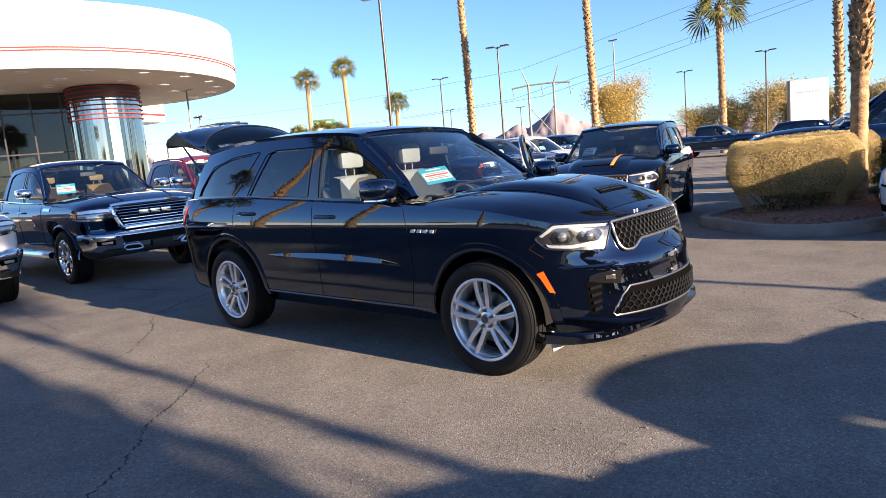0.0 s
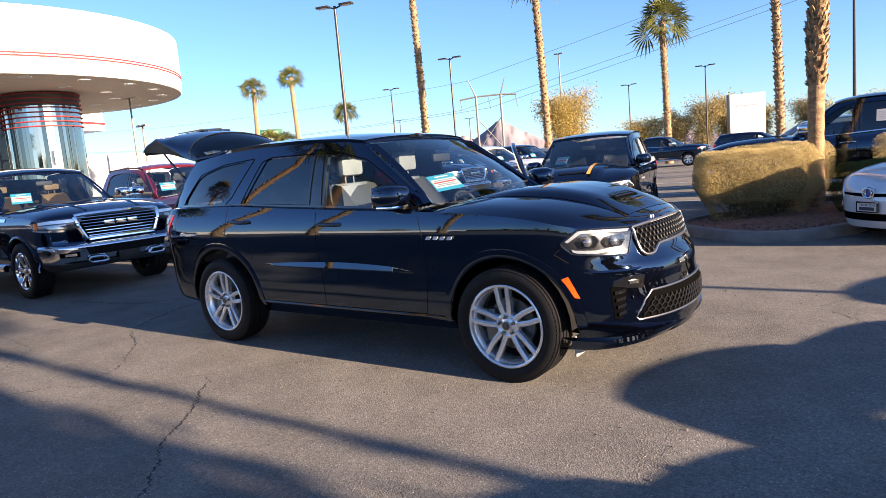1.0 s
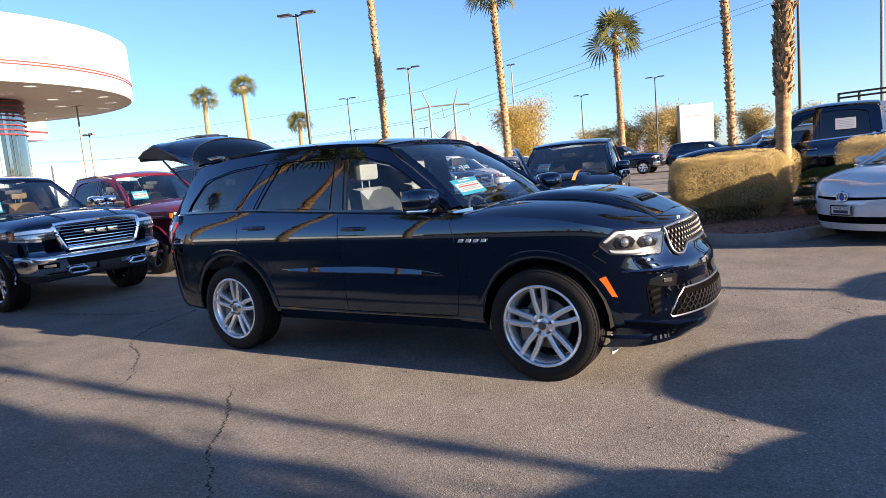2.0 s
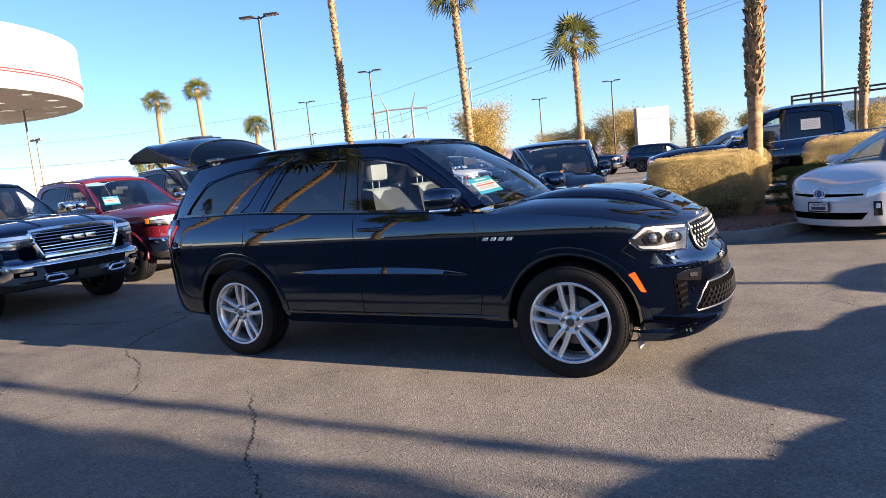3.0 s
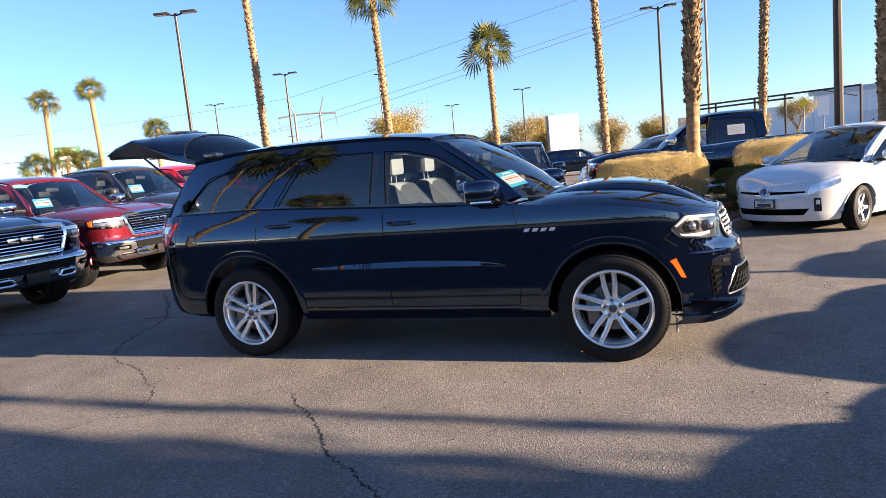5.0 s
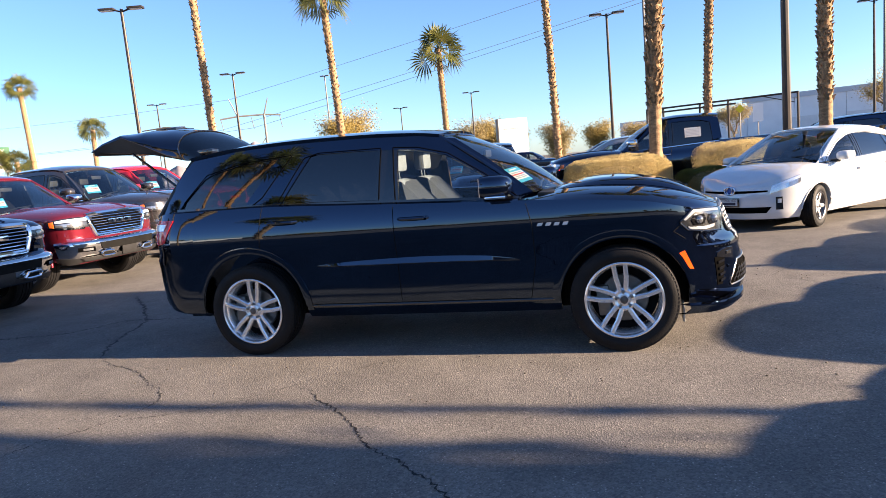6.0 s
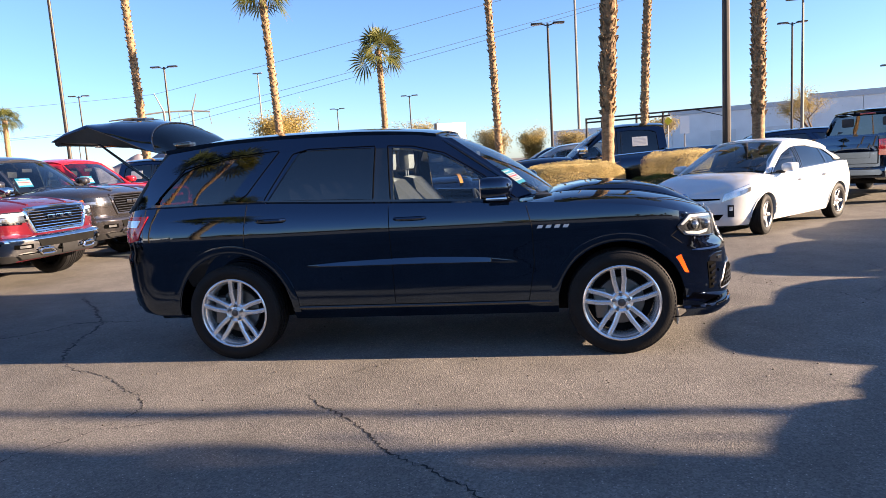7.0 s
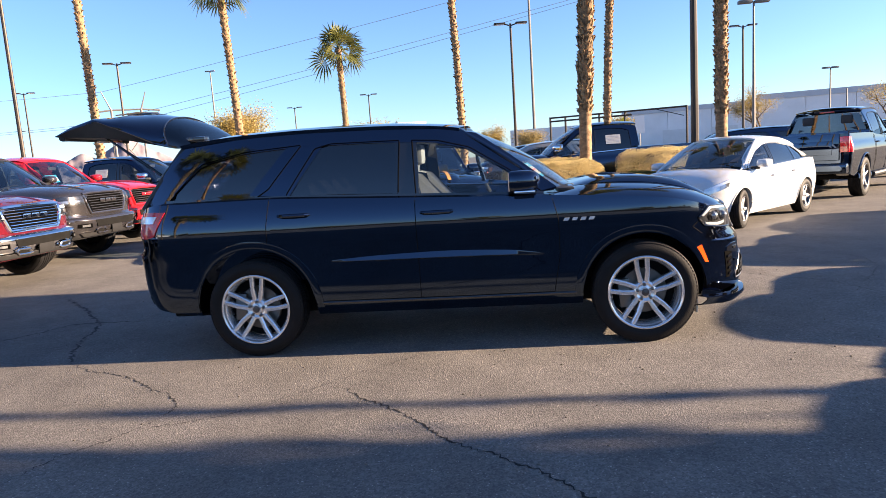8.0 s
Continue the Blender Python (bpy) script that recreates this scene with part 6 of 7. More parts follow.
# ---- lamps ----
def lot_lamp(label, base, height, arm=0.55, r=0.085, turn=0.0, heads=2):
    root = thing("lot_lamp", label, "street lamp", Matrix.Translation((*base, 0)) @ Matrix.Rotation(turn, 4, "Z"), "lot lamps")
    bm = bmesh.new()
    tube(bm, [(0, 0, 0.5), (0, 0, height)], [r, r * 0.72], 10)
    part("pole", bm, POLE, root)
    f = bmesh.new()
    lathe(f, [(0.02, 0.0), (0.26, 0.0), (0.26, 0.55), (0.22, 0.60), (0.02, 0.60)], 18)
    part("footing", f, CONCRETE, root)
    for s in ((-1, 1) if heads == 2 else (1,)):
        part("lamp_arm", tube(bmesh.new(), [(0, 0, height - 0.12), (s * arm * 0.6, 0, height - 0.02)], 0.035, 6), POLE, root)
        h = abox(s * arm * 0.5, s * (arm * 0.5 + 0.62), -0.16, 0.16, height - 0.04, height + 0.05, bevel=0.02)
        part("lamp_head", h, POLE, root)
        part("lamp_lens", abox(s * arm * 0.5 + s * 0.08, s * (arm * 0.5 + 0.56), -0.12, 0.12, height - 0.052, height - 0.042), LAMP_WHITE, root)
    return root


for base, h, t in (((-17.9, 17.9), 8.95, 0.3), ((-24.9, 36.8), 9.2, 0.2), ((-13.45, 63.5), 8.7, 0.1), ((-24.5, 72.8), 8.8, 0.1), ((1.16, 31.1), 8.5, 0.1), ((-41.3, 49.3), 9.6, 0.3), ((16.9, 41.6), 9.05, 0.0)):
    lot_lamp("tall dark bronze lamp post with two flat heads", base, h, turn=t)
lot_lamp("tall thick bronze lamp post behind the island", (5.33, 11.45), 9.5, r=0.10)

# ---- palms ----
palm("tall palm on the island with a smooth lower trunk", (2.22, 8.45), 8.6, 0.120, 0.138, (0.30, -0.4), 2.2, 1.15, 11, boots=760, near=True)
palm("slender tall palm in the lot", (-22.5, 30.0), 14.6, 0.24, 0.20, (-0.4, 0.2), 0.8, 1.3, 12)
palm("tall palm in the lot", (-15.6, 33.7), 12.7, 0.25, 0.21, (-0.5, 0.3), 0.5, 1.5, 13)
palm("shorter palm with a full head", (-12.0, 46.5), 10.6, 0.27, 0.22, (-0.2, 0.2), 0.5, 1.6, 14)
palm("tall palm beyond the black truck", (-1.66, 29.7), 12.5, 0.185, 0.17, (-0.3, 0.3), 0.5, 1.5, 15)
palm("tall palm behind the white car", (7.05, 14.85), 12.5, 0.165, 0.175, (0.05, 0.1), 2.2, 1.5, 16, boots=800, near=True)
palm("tall palm behind the black truck", (5.15, 24.7), 13.0, 0.15, 0.155, (0.6, 0.1), 2.6, 1.2, 17, near=True)
palm("far tall palm beside the lot", (-82.2, 64.0), 15.6, 0.42, 0.32, (0.2, 0.2), 0.5, 1.75, 18)
palm("far tall palm beside the lot", (-78.0, 68.9), 17.2, 0.42, 0.32, (-0.6, 0.2), 0.5, 1.75, 19)
palm("far palm beside the lot", (-72.7, 74.5), 11.0, 0.4, 0.32, (0.1, 0.2), 0.5, 1.65, 20)
for k, (x, y, h) in enumerate(((-83.4, 62.5, 6.8), (-81.0, 65.5, 7.4), (-79.5, 67.5, 7.0))):
    palm("low far palm beside the lot", (x, y), h, 0.35, 0.28, (0, 0), 0.5, 1.7, 30 + k)
# palms along the drive behind and beside the viewer
# next three palms are unseen, added sunward to throw shade streaks
palm("slender palm along the drive", (28.0, -1.75), 8.95, 0.055, 0.05, (0, 0), 1.0, 0.9, 41, boots=60)
palm("tall palm along the drive", (30.0, -6.1), 7.6, 0.2, 0.18, (0, 0.0), 1.0, 1.5, 42)
palm("tall palm along the drive", (26.0, -5.65), 4.5, 0.2, 0.18, (0, 0.0), 1.0, 1.5, 43)
palm("tall palm near the drive with a bushy head", (-13.0, -8.9), 11.2, 0.17, 0.14, (0.9, -0.5), 0.6, 1.5, 47)
palm("tall palm near the drive with a bushy head", (-11.0, -10.8), 11.6, 0.17, 0.14, (1.0, -0.3), 0.6, 1.5, 48)
# unseen tree rows, added to lay dappled shade over the near asphalt
for k, (x, y, h) in enumerate(((24.0, -4.5, 8.9), (27.5, -4.75, 9.7), (31.0, -4.5, 10.6), (25.5, -7.2, 9.0), (30.0, -7.4, 10.2), (26.5, -9.8, 9.2), (31.0, -10.2, 10.4))):
    tree("leafy tree along the drive", (x, y), h, 2.3, LEAF_OLIVE, 70 + k, 14000, 0.32)
palm("palm across the drive", (-24.0, -12.0), 8.6, 0.2, 0.17, (0.3, 0.1), 0.6, 1.4, 49)
palm("tall palm on the verge", (-13.0, -20.0), 9.0, 0.2, 0.18, (0.2, 0.0), 1.0, 1.4, 46)

# ---- canopy building ----
CX, CY, CR, Z0, Z1 = 4.14 - 60 * math.cos(radians(20.3)), -4.28 + 60 * math.sin(radians(20.3)), 13.0, 8.9, 12.9
b = thing("showroom", "white round canopy showroom with red bands and a mirrored column", "building", Matrix.Translation((CX, CY, 0)), kind="structure")
bm = bmesh.new()
lathe(bm, [(CR - 0.3, Z1 - 0.15), (CR, Z1), (CR + 0.02, Z1 - 0.12), (CR + 0.02, Z0 + 1.02), (CR - 0.05, Z0 + 0.10), (CR - 0.12, Z0)], 96)
part("fascia", bm, STUCCO, b)
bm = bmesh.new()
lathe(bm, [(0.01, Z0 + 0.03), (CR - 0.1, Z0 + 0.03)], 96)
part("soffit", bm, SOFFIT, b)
bm = bmesh.new()
lathe(bm, [(0.01, Z1 - 0.1), (CR - 0.25, Z1 - 0.16)], 96)
part("roof", bm, STUCCO, b)
for k in range(2):
    bm = bmesh.new()
    z = Z0 + 0.98 + 0.17 * k
    lathe(bm, [(CR + 0.02, z), (CR + 0.055, z + 0.01), (CR + 0.055, z + 0.10), (CR + 0.02, z + 0.11)], 96)
    part("red_band", bm, REDSTRIPE, b)
for rr, n0 in ((11.4, 20), (8.0, 12), (4.6, 8)):
    for k in range(n0):
        a = 2 * math.pi * (k + 0.3) / n0
        bm = bmesh.new()
        lathe(bm, [(0.01, 0), (0.36, 0), (0.40, -0.03), (0.44, 0.02)], 16)
        part("downlight", bm, LAMP_WHITE, b, at=Matrix.Translation((rr * math.cos(a), rr * math.sin(a), Z0 + 0.02)))
c0 = Vector((4.14 - 57.5 * math.cos(radians(22.9)), -4.28 + 57.5 * math.sin(radians(22.9)), 0)) - Vector((CX, CY, 0))
pm = bmesh.new()
box(pm, -0.125, 0.125, -0.03, 0.03, 0.0, 8.9)
panel = finish(pm, "mirror_panel", MIRRORGLASS, 30)
core = bmesh.new()
lathe(core, [(2.40, 0), (2.40, 8.9)], 48)
part("column_core", core, SIGNDARK, b, at=Matrix.Translation(c0))
for k in range(60):
    a = 2 * math.pi * k / 60
    part("mirror_panel", panel, None, b, at=Matrix.Translation(c0 + Vector((2.46 * math.cos(a), 2.46 * math.sin(a), 0))) @ Matrix.Rotation(a + math.pi / 2 + R0.uniform(-0.34, 0.34), 4, "Z"))
for k in range(8):
    bm = bmesh.new()
    lathe(bm, [(2.54, 0), (2.66, 0.02), (2.66, 0.07), (2.54, 0.09)], 48)
    part("red_ring", bm, REDSTRIPE, b, at=Matrix.Translation(c0 + Vector((0, 0, 8.75 - 0.33 * k))))
bm = bmesh.new()
lathe(bm, [(2.53, 7.95), (2.56, 7.97), (2.56, 8.88), (2.53, 8.9)], 48)
part("column_collar", bm, SIGNDARK, b, at=Matrix.Translation(c0))
# glazed wall behind the column
gw = bmesh.new()
for k in range(9):
    x = -16 + 2.0 * k
    box(gw, x - 0.05, x + 0.05, -0.08, 0.08, 0, 8.9)
for z in (1.2, 4.4, 7.4):
    box(gw, -16, 0, -0.07, 0.07, z - 0.05, z + 0.05)
wall_at = Matrix.Translation(c0 + Vector((-1.5, -0.5, 0))) @ Matrix.Rotation(radians(62), 4, "Z")
part("window_mullions", gw, SIGNDARK, b, at=wall_at)
gp = part("showroom_glass", abox(-16, 0, -0.015, 0.015, 0, 8.9), glass("showroom_glass", (0.25, 0.3, 0.32)), b, at=wall_at)
gp.visible_shadow = False
part("inner_wall", abox(-16, 0, 5, 5.3, 0, 8.9), mat("interior_wall", (0.18, 0.16, 0.14), 0.8), b, at=wall_at)
# a second, lower canopy farther back
sc = thing("rear_canopy", "white canopy edge with a red band behind the showroom", "building", Matrix.Translation((-71.1, 28.6, 0)) @ Matrix.Rotation(radians(25), 4, "Z"), kind="structure")
part("fascia", abox(-14, 0, -8, 8, 8.6, 11.6, bevel=0.1), STUCCO, sc)
part("red_band", abox(-14.05, 0.05, -8.05, 8.05, 9.35, 9.6), REDSTRIPE, sc)
part("post", abox(-5, -4, -0.5, 0.5, 0, 8.6), STUCCO, sc)

# ---- monument sign ----
ms = thing("monument_sign", "white upright sign slab with a dark edge", "sign", Matrix.Translation((-7.5, 51.9, 0)) @ Matrix.Rotation(radians(22), 4, "Z"))
part("sign_face", abox(-1.28, 1.28, -0.22, 0.22, 0.3, 4.85, bevel=0.03), SIGNWHITE, ms)
part("sign_edge", abox(-1.45, -1.285, -0.24, 0.24, 0.2, 4.88, bevel=0.02), SIGNDARK, ms)
part("sign_base", abox(-1.5, 1.4, -0.3, 0.3, 0, 0.3), CONCRETE, ms)
for k in range(8):
    part("sign_mark", abox(-0.85 + 0.2 * k, -0.72 + 0.2 * k, -0.235, -0.222, 3.9, 4.02), INK_GREY, ms)

# orange stripe on the second SUV's bonnet
part("bonnet_stripe", drape(s_bvh, [(1.02, 0.25, 5), (2.1, 0.23, 5)], [(1.02, 0.315, 5), (2.1, 0.285, 5)], (0, 0, -1), 0.056, 0.0, 16, 3, start=0), ORANGE, striped, "orange stripe")
window_card(striped, (0.70, -0.42, 1.345), Matrix.Rotation(radians(68), 4, "Z") @ Matrix.Rotation(radians(-42), 4, "X"), 0.24, 0.17)


def plain_suv(label, at, col, wheel="dark"):
    """An SUV of the same class without the fine detail, for the far rows."""
    root = thing("suv", label, "car", at, "parked suvs")
    bvh, doors = lower_body(root, SUV, col)
    cabin(root, SUV, col, SUV_WINDOWS, SUV_PILLARS(col), (-2.14, 0.22), ((0.235, 1.712, 0.06), (1.06, 1.195, 0.20, 0.80)), rear=((-2.14, 1.70, 0.60), (-2.46, 1.24, 0.74)))
    for side in (-1, 1):
        part("headlamp", drape(bvh, [(1.93, side * 0.74, 1.0), (2.36, side * 0.74, 0.985)], [(1.93, side * 0.74, 0.89), (2.36, side * 0.74, 0.872)], (-0.25, -side, 0), 0.008, 0.01), LAMP_WHITE, root, "clear headlamp")
        part("tail_lamp", drape(bvh, [(-2.60, side * 0.9, 1.20), (-2.27, side * 0.9, 1.195)], [(-2.60, side * 0.9, 1.0), (-2.35, side * 0.9, 1.005)], (0.35, -side, 0), 0.008, 0.012), TAILRED, root, "red tail lamp")
        mirror(root, 0.66, 1.03, 1.285, side, col)
        handle(doors[(1, side)], -0.02, 0.955, 1.082, side, col, 0.25)
        handle(doors[(0, side)], -1.145, 0.955, 1.118, side, col, 0.25)
    part("grille_field", drape(bvh, [(0, y, 0.99) for y in np.linspace(-0.55, 0.55, 9)], [(0, y, 0.88) for y in np.linspace(-0.55, 0.55, 9)], (-1, 0, 0), 0.008, 0.008, 20, 3), PLASTIC, root)
    part("dashboard", abox(0.48, 0.90, -0.74, 0.74, 0.86, 1.10, bevel=0.06), DASH, root)
    for y in (-0.38, 0.38):
        add_seat(root, 0.05, y, 0.66, DASH)
    for i, xa in enumerate(SUV.axles):
        for side in (-1, 1):
            add_wheel(root, xa, 0.845, 0.385, side, wheel, 0.388, 0.262, 0.255, 0.35 + i, rich=False)
    return root


plain_suv("dark grey suv parked behind the hedges", pose(7.4, 15.6, 0, 0, 0, 180), PAINT_NAVY, "plain")
plain_suv("silver suv parked beyond the black truck", pose(1.4, 14.9, 0, 0, 0, 182), PAINT_SILVER)
plain_suv("black suv parked beyond the black truck", pose(1.1, 17.9, 0, 0, 0, 181), PAINT_BLACK)
plain_suv("dark suv far across the lot", pose(-4.6, 40.5, 0, 0, 0, 0), PAINT_NAVY)
plain_suv("silver suv in the far row", pose(-10.6, 24.7, 0), PAINT_SILVER)
# four unseen pickups, added sunward to cast the shadow lobes on the right
pickup("grey pickup truck standing along the drive", pose(10.85, -0.25, 0, 0, 0, 158), PAINT_GREY, rich=False, tall=1.07)
pickup("white pickup truck standing along the drive", pose(10.6, -2.62, 0, 0, 0, 166), PAINT_WHITE, rich=False, tall=1.07)
pickup("maroon pickup truck standing along the drive", pose(11.8, 2.75, 0, 0, 0, 160), PAINT_MAROON, rich=False, tall=1.07)
pickup("black pickup truck standing along the drive", pose(13.4, 5.3, 0, 0, 0, 165), PAINT_BLACK, rich=False, tall=1.07)
plain_suv("black suv standing beyond the tailgate of a pickup", pose(13.6, 18.0, 0, 0, 0, 50), PAINT_BLACK)

# unseen board on a pole, added so its long shade crosses the lot behind the suv
pylon = thing("shade_board", "tall narrow white sign board on a grey steel pole", "sign", pose(26.0, 2.0, 0))
part("pole", tube(bmesh.new(), [(0, 0.60, 0), (0, 0.60, 9.2)], 0.06, 12), GALV, pylon)
part("sign_board", abox(-0.12, 0.12, -1.10, 0.68, 6.6, 9.2, bevel=0.02), mat("board_white", (0.55, 0.55, 0.54), 0.5, vary=0.06, scale=2), pylon)
part("base_plate", abox(-0.22, 0.22, 0.38, 0.82, 0, 0.03, bevel=0.005), GALV, pylon)

# ---- white hatchback ----
HATCH = Shape(
    xr=-2.18, xf=2.26, lr=0.45, lf=0.85, pr=2.8, pf=2.2, W=0.872, n=34, sill=0.22, hub=0.315, ra=(0.352, 0.352), axles=(1.35, -1.35),
    zb=[(-2.18, 0.32), (-1.8, 0.25), (-1.0, 0.20), (1.0, 0.20), (1.75, 0.19), (2.26, 0.19)],
    zs=[(-2.18, 0.98), (-1.8, 1.02), (-1.0, 1.00), (0.0, 0.965), (0.8, 0.935), (1.2, 0.905), (1.6, 0.85), (1.9, 0.78), (2.1, 0.70), (2.26, 0.64)],
    zt=[(-2.18, 1.0), (-1.7, 1.03), (0.95, 0.96), (1.15, 0.995), (1.4, 0.985), (1.7, 0.925), (1.95, 0.845), (2.12, 0.765), (2.26, 0.68)],
    wf=[(0.18, 0.90), (0.26, 0.94), (0.36, 0.96), (0.50, 0.985), (0.64, 1.0), (0.76, 0.99), (0.88, 0.965), (1.0, 0.935), (1.1, 0.92)],
    nose=[(0.18, -0.05), (0.30, 0.0), (0.50, 0.0), (0.62, -0.02), (0.80, -0.10), (1.0, -0.2)],
    tail=[(0.3, 0.06), (0.5, 0.0), (0.9, 0.0), (1.0, 0.04)],
    hollow=[(-1.75, 0.98, 0.42)], doors=[(-0.98, -0.02), (-0.02, 0.98)],
    zr=[(-2.1, 1.02), (-1.7, 1.22), (-1.2, 1.345), (-0.5, 1.425), (-0.1, 1.435), (0.2, 1.41), (0.5, 1.305), (0.9, 1.10), (1.25, 0.95)],
    zc=[(-2.1, 1.07), (-1.7, 1.27), (-1.2, 1.40), (-0.5, 1.48), (-0.1, 1.49), (0.2, 1.465), (0.5, 1.36)],
    yb=[(-2.1, 0.66), (-1.6, 0.76), (-1.0, 0.80), (0.6, 0.80), (1.0, 0.79), (1.3, 0.75)],
    yr=[(-2.1, 0.50), (-1.4, 0.56), (-0.5, 0.60), (0.1, 0.59), (0.3, 0.56), (1.25, 0.70)])
hb = thing("hatchback", "white hatchback with dark tinted glass and a framed front plate", "car", pose(4.70, 7.05, 0, 0, 0, -133) @ Matrix.Diagonal((1.0, 1.05, 1.02, 1)))
h_bvh, h_doors = lower_body(hb, HATCH, PAINT_WHITE)
top = [(-1.95, 1.06), (-1.6, 1.25), (-1.2, 1.348), (-0.5, 1.427), (-0.1, 1.437), (0.18, 1.415), (0.5, 1.305), (1.20, 0.955)]
inner = [(-1.45, 1.08), (-1.35, 1.20), (-1.1, 1.275), (-0.5, 1.345), (-0.15, 1.355), (0.10, 1.335), (0.42, 1.225), (0.95, 0.965)]
wins = [(True, [(-1.42, 1.12), (-1.12, 1.28), (-0.6, 1.345), (-0.06, 1.365)], [(-1.40, 1.03), (-1.0, 1.022), (-0.5, 1.0), (-0.06, 0.985)]),
        (False, [(0.0, 1.365), (0.12, 1.345), (0.44, 1.235), (0.80, 1.06), (1.0, 0.965)], [(0.0, 0.985), (0.25, 0.975), (0.5, 0.962), (0.8, 0.955), (1.0, 0.95)])]
pil = [("window_frame", PAINT_WHITE, 0.0, top, inner), ("centre_pillar", GLOSSBLACK, 0.002, [(-0.08, 1.365), (0.04, 1.365)], [(-0.09, 0.98), (0.05, 0.97)]),
       ("rear_pillar", GLOSSBLACK, 0.003, [(-1.02, 1.30), (-0.96, 1.31)], [(-1.06, 1.02), (-0.98, 1.02)]),
       ("belt_trim", GLOSSBLACK, -0.004, [(-1.5, 1.04), (-0.5, 1.008), (1.0, 0.958)], [(-1.5, 1.022), (-0.5, 0.99), (1.0, 0.944)])]
cabin(hb, HATCH, PAINT_WHITE, wins, pil, (-1.6, 0.22), ((0.22, 1.465, 0.07), (1.30, 0.985, 0.25, 0.74)), rear=((-1.6, 1.28, 0.54), (-2.05, 1.05, 0.60)), trim_r=0.034)
for side in (-1, 1):
    seams(hb, h_bvh, [[(-0.02, 0.97), (-0.02, 0.30)], [(0.98, 0.93), (0.99, 0.6), (0.95, 0.30)], [(-0.98, 1.0), (-1.02, 0.75)]], side)
    handle(h_doors[(1, side)], 0.14, 0.862, 0.80, side, PAINT_WHITE, 0.2)
    handle(h_doors[(0, side)], -0.80, 0.862, 0.83, side, PAINT_WHITE, 0.2)
    mirror(hb, 0.78, 0.95, 1.03, side, PAINT_WHITE, 0.85)
    hl = part("headlamp", drape(h_bvh, [(1.40, side * 0.74, 0.835), (1.70, side * 0.74, 0.815), (2.16, side * 0.74, 0.725)], [(1.44, side * 0.74, 0.80), (1.74, side * 0.74, 0.685), (2.20, side * 0.74, 0.610)], (-0.45, -side, -0.2), 0.016, 0.012, 26, 8), ALLOY, hb, "long clear headlamp")
    part("lamp_unit", drape(h_bvh, [(1.72, side * 0.74, 0.765), (1.92, side * 0.74, 0.725)], [(1.74, side * 0.74, 0.70), (1.92, side * 0.74, 0.66)], (-0.45, -side, -0.2), 0.024, 0.01, 12, 5), BULB, hl)
    fl = part("fog_lamp_housing", drape(h_bvh, [(2.04, side * 0.74, 0.52), (2.15, side * 0.74, 0.52)], [(2.02, side * 0.74, 0.33), (2.14, side * 0.74, 0.33)], (-0.7, -side, 0), 0.006, 0.012), GLOSSBLACK, hb)
    part("fog_lamp", drape(h_bvh, [(2.06, side * 0.74, 0.49), (2.12, side * 0.74, 0.49)], [(2.06, side * 0.74, 0.43), (2.12, side * 0.74, 0.43)], (-0.7, -side, 0), 0.014, 0.008), LAMP_WHITE, fl)
    for x in (1.35, -1.35):
        add_wheel(hb, x, 0.775, 0.315, side, "plain", 0.316, 0.205, 0.20, 0.4, steer=radians(9) if x > 0 else 0, rich=False)
# both intakes are surface sheets with their shade painted in
part("upper_intake", drape(h_bvh, [(0, y, 0.625) for y in np.linspace(-0.52, 0.52, 9)], [(0, y, 0.60 - 0.022 * (1 - abs(y) / 0.52)) for y in np.linspace(-0.52, 0.52, 9)], (-1, 0, 0), 0.005, 0.01, 20, 2), RECESS_SHADE, hb)
part("lower_intake", drape(h_bvh, [(0, y, 0.375) for y in np.linspace(-0.56, 0.56, 9)], [(0, y, 0.285) for y in np.linspace(-0.50, 0.50, 9)], (-1, 0, 0), 0.005, 0.01, 20, 3), RECESS_SHADE, hb)
hit, _, _, _ = h_bvh.ray_cast(Vector((5, 0, 0.62)), Vector((-1, 0, 0)))
bm = bmesh.new()
for sx, sz in ((0.085, 0.06), (0.045, 0.058)):
    tube(bm, [(hit.x + 0.02, math.cos(a) * sx, 0.63 + math.sin(a) * sz) for a in [2 * math.pi * k / 24 for k in range(25)]], 0.010, 6, cap=False)
part("front_mark", bm, CHROME, hb)
bm = bmesh.new()
lathe(bm, [(0.002, 0.0), (0.075, -0.004)], 24, "x")
part("mark_backing", bm, mat("blue_enamel", (0.03, 0.10, 0.35), 0.25), hb, at=Matrix.Translation((hit.x + 0.012, 0, 0.63)))
hit, _, _, _ = h_bvh.ray_cast(Vector((5, 0, 0.44)), Vector((-1, 0, 0)))
pl = part("front_plate", abox(hit.x + 0.01, hit.x + 0.022, -0.165, 0.165, 0.385, 0.525, bevel=0.004), GLOSSBLACK, hb, "white plate in a black frame")
part("plate_face", abox(hit.x + 0.0225, hit.x + 0.025, -0.14, 0.14, 0.405, 0.505), PAPER_WHITE, pl)
cu = bpy.data.curves.new("plate_words", "FONT")
cu.body, cu.size, cu.extrude, cu.align_x = "THANK YOU", 0.042, 0.0006, "CENTER"
pw_ = new("plate_word", bpy.data.meshes.new_from_object(bpy.data.objects.new("plate_words", cu)))
pw_.data.materials.clear()
pw_.data.materials.append(INK)
pw_.parent, pw_.matrix_basis = pl, Matrix.Translation((hit.x + 0.027, 0, 0.470)) @ Matrix.Rotation(radians(90), 4, "Z") @ Matrix.Rotation(radians(90), 4, "X")
part("plate_bar", abox(hit.x + 0.0255, hit.x + 0.027, -0.11, 0.11, 0.415, 0.457), INK, pl)
